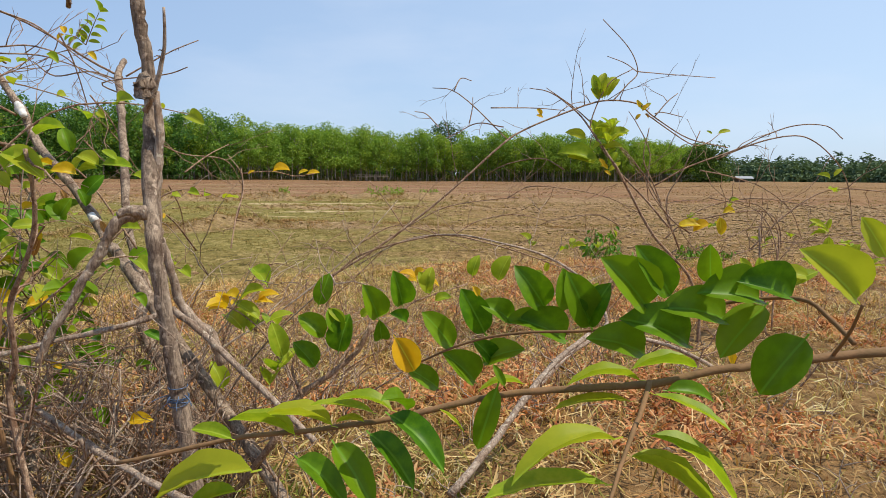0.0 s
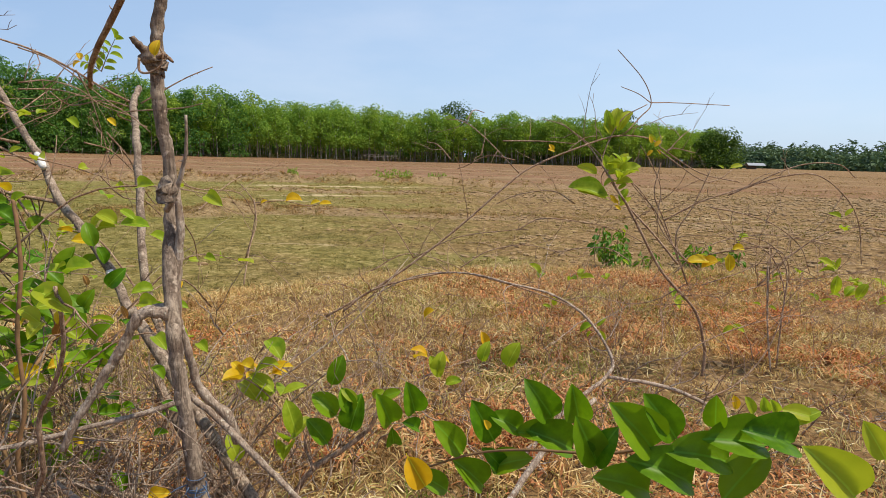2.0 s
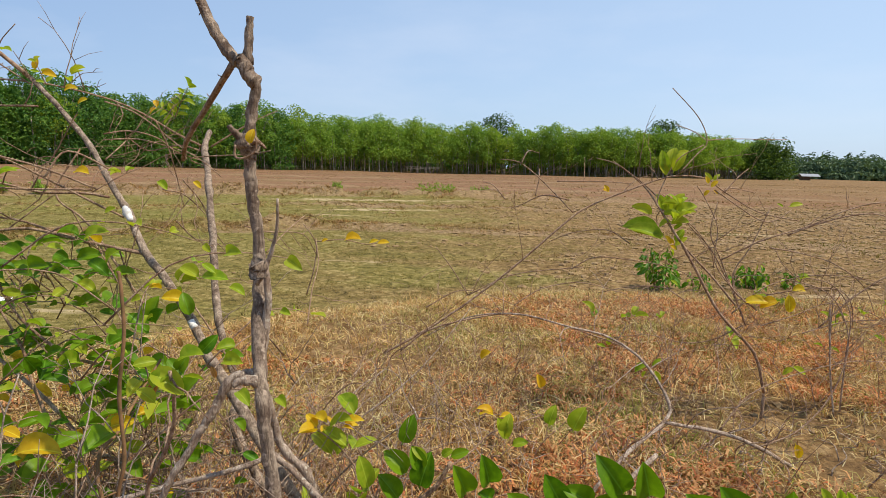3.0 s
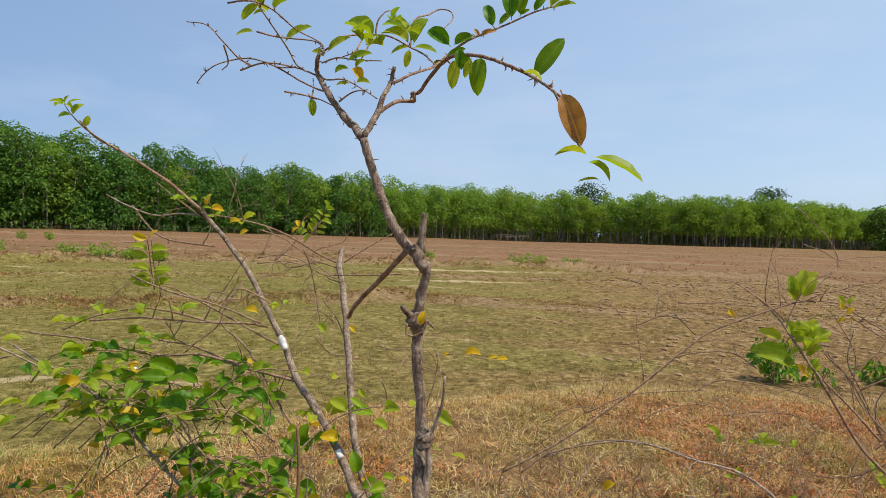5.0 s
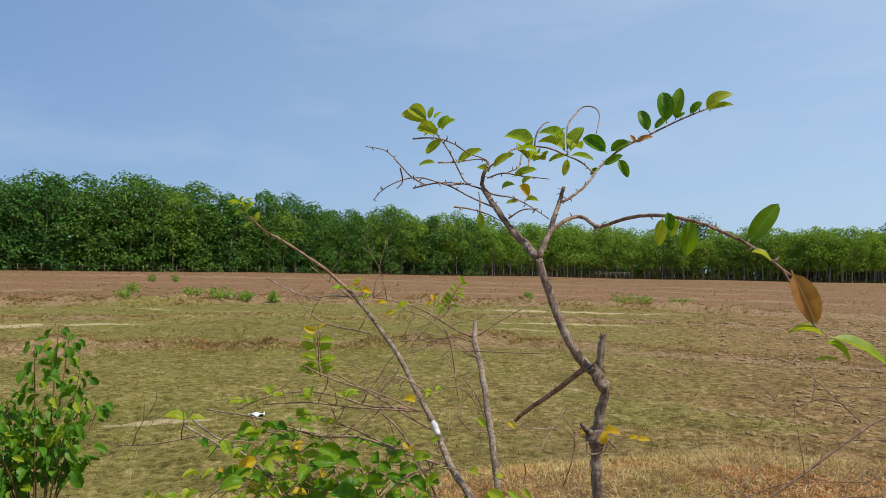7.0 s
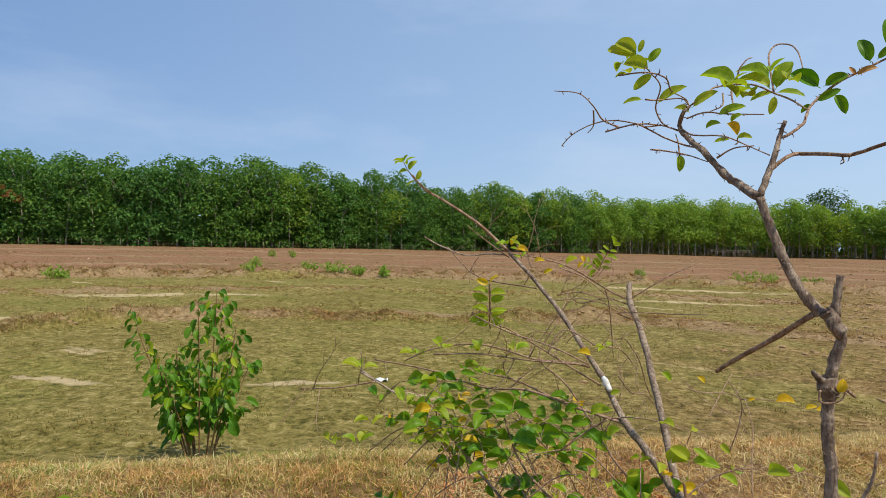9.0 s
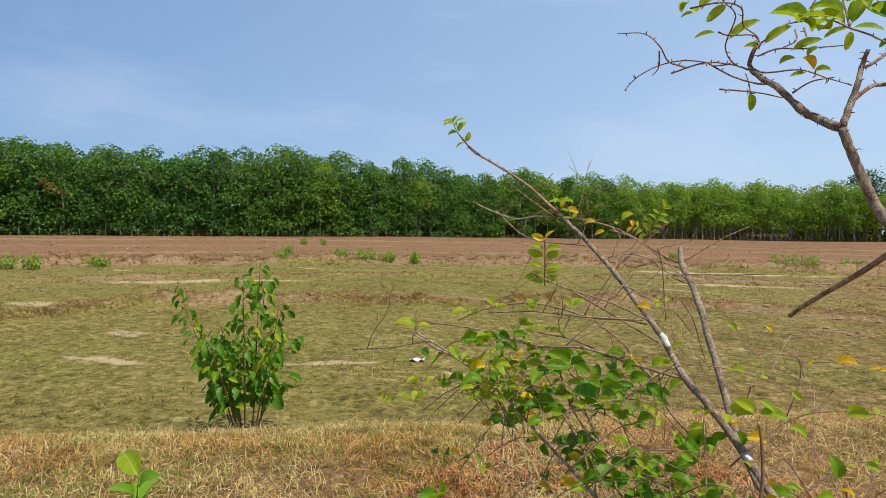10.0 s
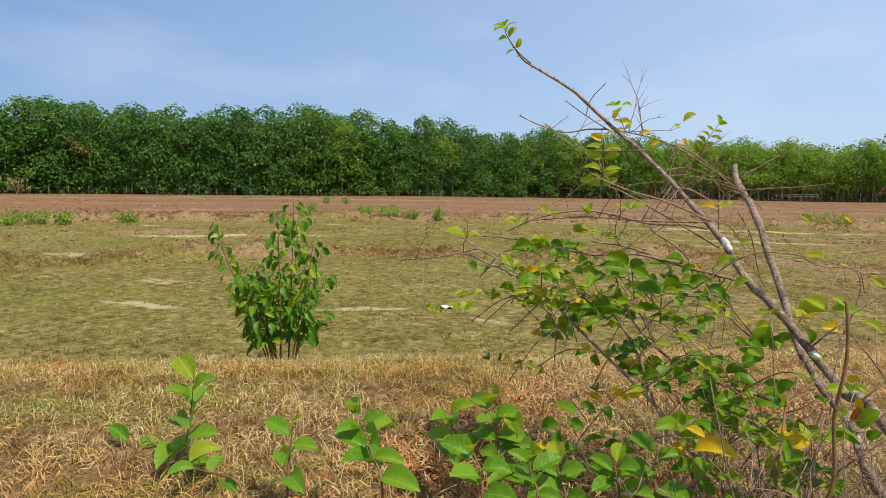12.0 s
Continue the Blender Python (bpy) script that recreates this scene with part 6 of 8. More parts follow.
cluster(shrub_c, YSLIM, (0.510, 2.450, 0.370), 3, 0.060)
cluster(shrub_c, YSLIM, (1.602, 2.450, 0.329), 3, 0.060)
cluster(shrub_c, YSLIM, (1.770, 2.450, 0.376), 3, 0.060)
limb(shrub_c, "branch", M_TWIG, [(0.862, 2.300, 0.473, 0.0045), (0.758, 2.308, 0.590, 0.0040), (0.655, 2.317, 0.696, 0.0035), (0.573, 2.325, 0.812, 0.0030), (0.553, 2.333, 0.877, 0.0026), (0.616, 2.342, 1.018, 0.0021), (0.713, 2.350, 1.080, 0.0016)], thorns=8)
limb(shrub_c, "branch", M_TWIG, [(0.557, 2.350, 0.876, 0.0026), (0.488, 2.375, 0.940, 0.0020), (0.387, 2.400, 1.014, 0.0014)])
limb(shrub_c, "branch", M_TWIG, [(0.964, 2.350, 0.445, 0.0036), (0.874, 2.362, 0.519, 0.0032), (0.783, 2.375, 0.672, 0.0027), (0.703, 2.388, 0.758, 0.0022), (0.633, 2.400, 0.844, 0.0018)], twigs=2)
limb(shrub_c, "branch", M_TWIG, [(0.869, 2.350, 0.521, 0.0026), (0.794, 2.362, 0.629, 0.0023), (0.798, 2.375, 0.762, 0.0020), (0.749, 2.388, 0.870, 0.0017), (0.715, 2.400, 0.924, 0.0014)], twigs=2)
limb(shrub_c, "branch", M_DEAD, [(1.263, 2.300, 0.045, 0.0034), (1.229, 2.300, 0.252, 0.0032), (1.207, 2.300, 0.476, 0.0030)], knots=0.1)
limb(shrub_c, "branch", M_TWIG, [(1.282, 2.300, 0.069, 0.0034), (1.296, 2.325, 0.293, 0.0030), (1.309, 2.350, 0.447, 0.0025), (1.244, 2.375, 0.553, 0.0020), (1.122, 2.400, 0.579, 0.0016)], twigs=4)
lf(shrub_c, YSLIM, (0.585, 2.350, 0.970), (0.561, 2.350, 1.055), (-0.590, -2.390, -0.063), 0.70)
lf(shrub_c, YSLIM, (0.593, 2.350, 0.971), (0.599, 2.350, 1.065), (-0.598, -2.390, -0.064), 0.70)
lf(shrub_c, YSLIM, (0.606, 2.350, 0.971), (0.643, 2.350, 1.053), (-0.611, -2.390, -0.064), 0.70)
lf(shrub_c, YSLIM, (0.590, 2.350, 0.958), (0.556, 2.350, 1.006), (-0.595, -2.390, -0.051), 0.70)
lf(shrub_c, YSLIM, (0.583, 2.350, 0.823), (0.556, 2.350, 0.887), (-0.588, -2.390, 0.084), 0.70)
lf(shrub_c, YSLIM, (0.601, 2.350, 0.812), (0.591, 2.350, 0.884), (-0.606, -2.390, 0.095), 0.70)
lf(shrub_c, YSLIM, (0.618, 2.350, 0.813), (0.651, 2.350, 0.894), (-0.623, -2.390, 0.094), 0.70)
lf(shrub_c, YSLIM, (0.615, 2.350, 0.791), (0.702, 2.350, 0.853), (-0.620, -2.390, 0.116), 0.70)
lf(shrub_c, YSLIM, (0.608, 2.350, 0.775), (0.681, 2.350, 0.793), (-0.613, -2.390, 0.132), 0.70)
lf(shrub_c, YSLIM, (0.632, 2.350, 0.687), (0.677, 2.350, 0.724), (-0.637, -2.390, 0.220), 0.70)
lf(shrub_c, YSLIM, (0.623, 2.350, 0.753), (0.656, 2.350, 0.777), (-0.628, -2.390, 0.154), 0.70)
lf(shrub_c, YSLIM, (0.546, 2.350, 0.810), (0.468, 2.350, 0.845), (-0.551, -2.390, 0.097), 0.70)
lf(shrub_c, YSLIM, (0.579, 2.350, 0.745), (0.442, 2.350, 0.774), (-0.584, -2.390, 0.162), 0.65)
lf(shrub_c, YSLIM, (0.576, 2.350, 0.730), (0.474, 2.350, 0.749), (-0.581, -2.390, 0.177), 0.65)
lf(shrub_c, YSLIM, (0.582, 2.350, 0.717), (0.514, 2.350, 0.741), (-0.587, -2.390, 0.190), 0.65)
lf(shrub_c, YSLIM, (1.497, 2.350, 0.666), (1.452, 2.350, 0.687), (-1.502, -2.390, 0.241), 0.65)
lf(shrub_c, YSLIM, (1.505, 2.350, 0.673), (1.534, 2.350, 0.705), (-1.510, -2.390, 0.234), 0.65)
lf(shrub_c, YSLIM, (1.489, 2.350, 0.477), (1.431, 2.350, 0.506), (-1.494, -2.390, 0.430), 0.65)
lf(shrub_c, YSLIM, (1.501, 2.350, 0.466), (1.508, 2.350, 0.509), (-1.506, -2.390, 0.441), 0.65)
lf(shrub_c, YSLIM, (1.508, 2.350, 0.444), (1.503, 2.350, 0.364), (-1.513, -2.390, 0.463), 0.65)
lf(shrub_c, YSLIM, (1.125, 2.350, 0.220), (1.083, 2.350, 0.195), (-1.130, -2.390, 0.687), 0.65)
lf(shrub_c, YSLIM, (1.113, 2.350, 0.227), (1.171, 2.350, 0.199), (-1.118, -2.390, 0.680), 0.65)
lf(shrub_c, YSLIM, (1.632, 2.350, 0.415), (1.592, 2.350, 0.345), (-1.637, -2.390, 0.492), 0.65)
lf(shrub_c, YELLOW, (0.743, 2.350, 0.932), (0.732, 2.350, 0.962), (-0.748, -2.390, -0.025), 0.60)
lf(shrub_c, YELLOW, (0.752, 2.350, 0.919), (0.776, 2.350, 0.946), (-0.757, -2.390, -0.012), 0.60)
lf(shrub_c, YELLOW, (0.749, 2.350, 0.910), (0.729, 2.350, 0.888), (-0.754, -2.390, -0.003), 0.60)
lf(shrub_c, YELLOW, (0.762, 2.350, 0.911), (0.780, 2.350, 0.894), (-0.767, -2.390, -0.004), 0.60)
lf(shrub_c, YELLOW, (0.614, 2.350, 0.691), (0.642, 2.350, 0.674), (-0.619, -2.390, 0.216), 0.60)
lf(shrub_c, YELLOW, (0.631, 2.350, 0.696), (0.604, 2.350, 0.713), (-0.636, -2.390, 0.211), 0.60)
lf(shrub_c, YELLOW, (0.373, 2.350, 0.893), (0.346, 2.350, 0.903), (-0.378, -2.390, 0.014), 0.60)
lf(shrub_c, YELLOW, (1.011, 2.350, 0.481), (0.917, 2.350, 0.482), (-1.016, -2.390, 0.426), 0.60)
lf(shrub_c, YELLOW, (1.043, 2.350, 0.486), (0.976, 2.350, 0.461), (-1.048, -2.390, 0.421), 0.60)
lf(shrub_c, YELLOW, (1.083, 2.350, 0.529), (1.136, 2.350, 0.535), (-1.088, -2.390, 0.378), 0.60)
lf(shrub_c, YELLOW, (1.075, 2.350, 0.517), (1.087, 2.350, 0.443), (-1.080, -2.390, 0.390), 0.60)
lf(shrub_c, YSLIM, (0.542, 2.250, 0.237), (0.490, 2.250, 0.207), (-0.547, -2.290, 0.670), 0.60)
lf(shrub_c, YSLIM, (0.554, 2.250, 0.226), (0.584, 2.250, 0.261), (-0.559, -2.290, 0.681), 0.60)
lf(shrub_c, YSLIM, (0.565, 2.250, 0.215), (0.588, 2.250, 0.170), (-0.570, -2.290, 0.692), 0.60)
lf(shrub_c, YSLIM, (0.533, 2.250, 0.209), (0.518, 2.250, 0.185), (-0.538, -2.290, 0.698), 0.60)
lf(shrub_c, YSLIM, (0.376, 2.250, 0.297), (0.342, 2.250, 0.307), (-0.381, -2.290, 0.610), 0.60)
lf(shrub_c, YSLIM, (0.382, 2.250, 0.302), (0.390, 2.250, 0.343), (-0.387, -2.290, 0.605), 0.60)

# the leafy spray that arches in beside the camera
shrub_d = thing("leafy_shrub", (1.0, 0.62, 0), "arching shrub spray with glossy oval green leaves", "shrub")
limb(shrub_d, "branch", M_STEM, [(0.501, 0.560, 0.492, 0.0050), (0.461, 0.560, 0.487, 0.0048), (0.412, 0.560, 0.482, 0.0046), (0.339, 0.560, 0.471, 0.0044), (0.294, 0.560, 0.466, 0.0043), (0.232, 0.560, 0.451, 0.0041), (0.168, 0.560, 0.446, 0.0039), (0.116, 0.560, 0.442, 0.0037), (0.070, 0.560, 0.436, 0.0035), (0.024, 0.560, 0.425, 0.0033), (-0.035, 0.560, 0.410, 0.0031), (-0.082, 0.560, 0.402, 0.0029), (-0.130, 0.560, 0.395, 0.0028), (-0.201, 0.560, 0.386, 0.0026), (-0.273, 0.560, 0.369, 0.0024), (-0.328, 0.560, 0.357, 0.0022)])
limb(shrub_d, "branch", M_STEM, [(1.0, 0.62, -0.03, 0.009), (0.92, 0.6, 0.2, 0.008), (0.72, 0.57, 0.4, 0.006), (0.545, 0.56, 0.457, 0.005), (0.49, 0.56, 0.455, 0.0048)])
limb(shrub_d, "branch", M_STEM, [(-0.028, 0.840, 0.381, 0.0016), (0.048, 0.812, 0.422, 0.0018), (0.118, 0.785, 0.444, 0.0020), (0.221, 0.757, 0.457, 0.0021), (0.301, 0.730, 0.487, 0.0023), (0.374, 0.703, 0.508, 0.0025), (0.441, 0.675, 0.519, 0.0027), (0.465, 0.647, 0.498, 0.0028), (0.474, 0.620, 0.479, 0.0030)])
limb(shrub_d, "branch", M_STEM, [(0.229, 0.560, 0.453, 0.0030), (0.212, 0.525, 0.441, 0.0027), (0.192, 0.490, 0.428, 0.0023), (0.172, 0.455, 0.412, 0.0020), (0.154, 0.420, 0.399, 0.0016)])
limb(shrub_d, "branch", M_STEM, [(0.412, 0.560, 0.482, 0.0020), (0.407, 0.530, 0.514, 0.0017), (0.397, 0.500, 0.548, 0.0014)])
lf(shrub_d, LEAVES, (-0.083, 0.840, 0.447), (-0.100, 0.820, 0.501), (0.107, -0.881, 0.207), 0.72)
lf(shrub_d, LEAVES, (-0.047, 0.840, 0.467), (-0.057, 0.820, 0.521), (0.071, -0.881, 0.187), 0.72)
lf(shrub_d, LEAVES, (-0.040, 0.840, 0.443), (-0.061, 0.820, 0.463), (0.064, -0.881, 0.211), 0.72)
lf(shrub_d, LEAVES, (-0.080, 0.840, 0.416), (-0.080, 0.820, 0.448), (0.104, -0.881, 0.238), 0.72)
lf(shrub_d, LEAVES, (0.031, 0.840, 0.402), (-0.013, 0.820, 0.463), (-0.007, -0.881, 0.252), 0.72)
lf(shrub_d, LEAVES, (0.078, 0.840, 0.424), (0.042, 0.820, 0.496), (-0.054, -0.881, 0.230), 0.72)
lf(shrub_d, LEAVES, (0.120, 0.840, 0.445), (0.074, 0.820, 0.481), (-0.096, -0.881, 0.209), 0.72)
lf(shrub_d, LEAVES, (0.065, 0.840, 0.351), (0.020, 0.820, 0.403), (-0.041, -0.881, 0.303), 0.72)
lf(shrub_d, LEAVES, (0.010, 0.840, 0.341), (-0.038, 0.820, 0.382), (0.014, -0.881, 0.313), 0.72)
lf(shrub_d, LEAVES, (0.066, 0.840, 0.382), (0.124, 0.820, 0.416), (-0.042, -0.881, 0.272), 0.72)
lf(shrub_d, LEAVES, (0.167, 0.840, 0.464), (0.124, 0.820, 0.529), (-0.143, -0.881, 0.190), 0.72)
lf(shrub_d, LEAVES, (0.201, 0.840, 0.418), (0.129, 0.820, 0.459), (-0.177, -0.881, 0.236), 0.72)
lf(shrub_d, LEAVES, (0.204, 0.840, 0.464), (0.187, 0.820, 0.525), (-0.180, -0.881, 0.190), 0.72)
lf(shrub_d, LEAVES, (0.091, 0.840, 0.382), (0.064, 0.820, 0.422), (-0.067, -0.881, 0.272), 0.72)
lf(shrub_d, LEAVES, (0.157, 0.840, 0.439), (0.109, 0.820, 0.456), (-0.133, -0.881, 0.215), 0.72)
lf(shrub_d, LEAVES, (0.198, 0.680, 0.475), (0.164, 0.660, 0.547), (-0.174, -0.721, 0.179), 0.72)
lf(shrub_d, LEAVES, (0.266, 0.680, 0.501), (0.209, 0.660, 0.566), (-0.242, -0.721, 0.153), 0.72)
lf(shrub_d, LEAVES, (0.294, 0.680, 0.515), (0.245, 0.660, 0.580), (-0.270, -0.721, 0.139), 0.72)
lf(shrub_d, LEAVES, (0.337, 0.680, 0.532), (0.325, 0.660, 0.581), (-0.313, -0.721, 0.122), 0.72)
lf(shrub_d, LEAVES, (0.323, 0.680, 0.457), (0.240, 0.660, 0.502), (-0.299, -0.721, 0.197), 0.72)
lf(shrub_d, LEAVES, (0.269, 0.680, 0.446), (0.198, 0.660, 0.477), (-0.245, -0.721, 0.208), 0.72)
lf(shrub_d, LEAVES, (0.366, 0.680, 0.489), (0.283, 0.660, 0.517), (-0.342, -0.721, 0.165), 0.72)
lf(shrub_d, LEAVES, (0.403, 0.680, 0.516), (0.323, 0.660, 0.533), (-0.379, -0.721, 0.138), 0.72)
lf(shrub_d, LEAVES, (0.441, 0.680, 0.516), (0.368, 0.660, 0.546), (-0.417, -0.721, 0.138), 0.72)
lf(shrub_d, LEAVES, (0.407, 0.680, 0.514), (0.345, 0.660, 0.455), (-0.383, -0.721, 0.140), 0.72)
lf(shrub_d, LEAVES, (0.188, 0.680, 0.478), (0.205, 0.660, 0.534), (-0.164, -0.721, 0.176), 0.72)
lf(shrub_d, YOUNG, (0.403, 0.720, 0.537), (0.391, 0.720, 0.561), (-0.379, -0.761, 0.117), 0.60)
lf(shrub_d, YOUNG, (0.419, 0.720, 0.541), (0.413, 0.720, 0.561), (-0.395, -0.761, 0.113), 0.60)
lf(shrub_d, YOUNG, (0.433, 0.720, 0.541), (0.423, 0.720, 0.558), (-0.409, -0.761, 0.113), 0.60)
lf(shrub_d, YOUNG, (0.481, 0.720, 0.537), (0.440, 0.720, 0.547), (-0.457, -0.761, 0.117), 0.60)
lf(shrub_d, YOUNG, (0.452, 0.720, 0.525), (0.486, 0.720, 0.547), (-0.428, -0.761, 0.129), 0.60)
lf(shrub_d, LEAVES, (0.351, 0.500, 0.521), (0.310, 0.500, 0.466), (-0.327, -0.541, 0.133), 0.85)
lf(shrub_d, YOUNG, (0.396, 0.500, 0.549), (0.346, 0.500, 0.598), (-0.372, -0.541, 0.105), 0.70)
lf(shrub_d, YOUNG, (0.416, 0.500, 0.589), (0.392, 0.500, 0.626), (-0.392, -0.541, 0.065), 0.70)
lf(shrub_d, YTHIN, (0.222, 0.550, 0.461), (0.146, 0.550, 0.469), (-0.198, -0.591, 0.193), 0.28)
lf(shrub_d, YTHIN, (0.278, 0.550, 0.473), (0.210, 0.550, 0.480), (-0.254, -0.591, 0.181), 0.28)
lf(shrub_d, YTHIN, (0.102, 0.550, 0.455), (0.054, 0.550, 0.455), (-0.078, -0.591, 0.199), 0.28)
lf(shrub_d, YTHIN, (0.213, 0.550, 0.438), (0.132, 0.550, 0.434), (-0.189, -0.591, 0.216), 0.28)
lf(shrub_d, YTHIN, (0.209, 0.500, 0.465), (0.271, 0.470, 0.448), (-0.185, -0.541, 0.189), 0.35)
lf(shrub_d, YTHIN, (0.186, 0.500, 0.425), (0.080, 0.470, 0.413), (-0.162, -0.541, 0.229), 0.35)
lf(shrub_d, YTHIN, (0.207, 0.500, 0.430), (0.290, 0.470, 0.390), (-0.183, -0.541, 0.224), 0.35)
lf(shrub_d, YTHIN, (0.189, 0.500, 0.407), (0.270, 0.470, 0.373), (-0.165, -0.541, 0.247), 0.35)
lf(shrub_d, YTHIN, (0.183, 0.500, 0.376), (0.059, 0.470, 0.385), (-0.159, -0.541, 0.278), 0.35)
lf(shrub_d, THIN, (0.073, 0.540, 0.458), (0.052, 0.540, 0.387), (-0.049, -0.581, 0.196), 0.60)
lf(shrub_d, THIN, (0.080, 0.540, 0.452), (0.068, 0.540, 0.475), (-0.056, -0.581, 0.202), 0.60)
lf(shrub_d, THIN, (0.236, 0.540, 0.453), (0.289, 0.540, 0.448), (-0.212, -0.581, 0.201), 0.60)
lf(shrub_d, YTHIN, (-0.029, 0.550, 0.424), (-0.088, 0.550, 0.445), (0.053, -0.591, 0.230), 0.30)
lf(shrub_d, YTHIN, (-0.048, 0.550, 0.420), (-0.115, 0.550, 0.434), (0.072, -0.591, 0.234), 0.30)
lf(shrub_d, YTHIN, (-0.090, 0.550, 0.406), (-0.162, 0.550, 0.426), (0.114, -0.591, 0.248), 0.30)
lf(shrub_d, YTHIN, (-0.129, 0.550, 0.395), (-0.197, 0.550, 0.420), (0.153, -0.591, 0.259), 0.30)
lf(shrub_d, YTHIN, (0.012, 0.550, 0.427), (0.041, 0.550, 0.403), (0.012, -0.591, 0.227), 0.30)
lf(shrub_d, YTHIN, (-0.061, 0.550, 0.411), (-0.092, 0.550, 0.414), (0.085, -0.591, 0.243), 0.30)
lf(shrub_d, THIN, (-0.039, 0.530, 0.432), (0.021, 0.490, 0.401), (0.063, -0.571, 0.222), 0.42)
lf(shrub_d, THIN, (-0.058, 0.530, 0.412), (-0.008, 0.490, 0.382), (0.082, -0.571, 0.242), 0.42)
lf(shrub_d, THIN, (-0.093, 0.530, 0.401), (-0.047, 0.490, 0.357), (0.117, -0.571, 0.253), 0.42)
lf(shrub_d, THIN, (-0.131, 0.530, 0.385), (-0.073, 0.490, 0.365), (0.155, -0.571, 0.269), 0.42)
lf(shrub_d, THIN, (-0.015, 0.530, 0.431), (-0.033, 0.490, 0.463), (0.039, -0.571, 0.223), 0.42)
lf(shrub_d, YTHIN, (-0.145, 0.470, 0.400), (-0.245, 0.470, 0.379), (0.169, -0.511, 0.254), 0.50)
lf(shrub_d, YTHIN, (-0.167, 0.470, 0.426), (-0.205, 0.470, 0.438), (0.191, -0.511, 0.228), 0.50)
lf(shrub_d, YTHIN, (-0.164, 0.470, 0.379), (-0.216, 0.470, 0.362), (0.188, -0.511, 0.275), 0.50)
lf(shrub_d, YELLOW, (-0.053, 0.750, 0.449), (-0.024, 0.750, 0.399), (0.077, -0.791, 0.205), 0.85)
lf(shrub_d, YELLOW, (0.058, 0.700, 0.512), (0.052, 0.700, 0.525), (-0.034, -0.741, 0.142), 0.60)
shrub_e = thing("leafy_shrub", (-0.45, 1.15, 0), "low shrub stem with upright green leaves", "shrub")
limb(shrub_e, "branch", M_TWIG, [(-0.129, 1.080, 0.379, 0.0045), (-0.154, 1.074, 0.331, 0.0050), (-0.201, 1.068, 0.289, 0.0055), (-0.261, 1.062, 0.247, 0.0060), (-0.294, 1.056, 0.201, 0.0065), (-0.320, 1.050, 0.147, 0.0070), (-0.450, 1.120, -0.030, 0.0077)], knots=0.1)
limb(shrub_e, "branch", M_TWIG, [(-0.257, 1.050, 0.252, 0.0030), (-0.278, 1.067, 0.298, 0.0025), (-0.259, 1.083, 0.348, 0.0021), (-0.229, 1.100, 0.389, 0.0016)])
limb(shrub_e, "branch", M_TWIG, [(-0.139, 1.080, 0.361, 0.0024), (-0.089, 1.120, 0.385, 0.0021), (-0.047, 1.160, 0.411, 0.0017), (0.057, 1.200, 0.440, 0.0014)])
lf(shrub_e, LEAVES, (-0.226, 1.060, 0.417), (-0.204, 1.060, 0.479), (0.250, -1.101, 0.237), 0.75)
lf(shrub_e, LEAVES, (-0.211, 1.060, 0.357), (-0.259, 1.060, 0.402), (0.235, -1.101, 0.297), 0.75)
lf(shrub_e, LEAVES, (-0.190, 1.060, 0.327), (-0.170, 1.060, 0.401), (0.214, -1.101, 0.327), 0.75)
lf(shrub_e, LEAVES, (-0.229, 1.060, 0.298), (-0.269, 1.060, 0.350), (0.253, -1.101, 0.356), 0.75)
lf(shrub_e, LEAVES, (-0.184, 1.060, 0.366), (-0.204, 1.060, 0.414), (0.208, -1.101, 0.288), 0.75)
lf(shrub_e, LEAVES, (-0.130, 1.060, 0.399), (-0.093, 1.060, 0.415), (0.154, -1.101, 0.255), 0.75)
lf(shrub_e, YOUNG, (-0.292, 1.060, 0.315), (-0.311, 1.060, 0.385), (0.316, -1.101, 0.339), 0.70)
lf(shrub_e, YOUNG, (-0.173, 1.060, 0.388), (-0.204, 1.060, 0.414), (0.197, -1.101, 0.266), 0.70)
lf(shrub_e, YOUNG, (-0.026, 1.060, 0.448), (-0.014, 1.060, 0.493), (0.050, -1.101, 0.206), 0.70)
lf(shrub_e, YOUNG, (0.061, 1.060, 0.476), (0.071, 1.060, 0.517), (-0.037, -1.101, 0.178), 0.70)
lf(shrub_e, YOUNG, (0.108, 1.060, 0.468), (0.128, 1.060, 0.517), (-0.084, -1.101, 0.186), 0.70)
lf(shrub_e, YOUNG, (-0.014, 1.060, 0.442), (-0.035, 1.060, 0.485), (0.038, -1.101, 0.212), 0.70)
lf(shrub_e, YOUNG, (-0.009, 1.060, 0.432), (0.022, 1.060, 0.443), (0.033, -1.101, 0.222), 0.70)
lf(shrub_e, YOUNG, (-0.146, 1.060, 0.399), (-0.125, 1.060, 0.415), (0.170, -1.101, 0.255), 0.70)
lf(shrub_e, YOUNG, (-0.407, 1.060, 0.254), (-0.426, 1.060, 0.309), (0.431, -1.101, 0.400), 0.70)
cluster(shrub_e, YELLOW, (-0.400, 1.150, 0.411), 3, 0.040)
cluster(shrub_e, YELLOW, (-0.424, 1.150, 0.393), 3, 0.040)
cluster(shrub_e, YELLOW, (-0.377, 1.150, 0.405), 3, 0.040)
cluster(shrub_e, YELLOW, (-0.040, 1.150, 0.454), 3, 0.040)
cluster(shrub_e, YOUNG, (-0.346, 1.120, 0.372), 3, 0.070)
cluster(shrub_e, YOUNG, (-0.381, 1.120, 0.349), 3, 0.070)
cluster(shrub_e, YOUNG, (-0.327, 1.120, 0.269), 3, 0.070)
cluster(shrub_e, YOUNG, (-0.333, 1.120, 0.440), 3, 0.070)
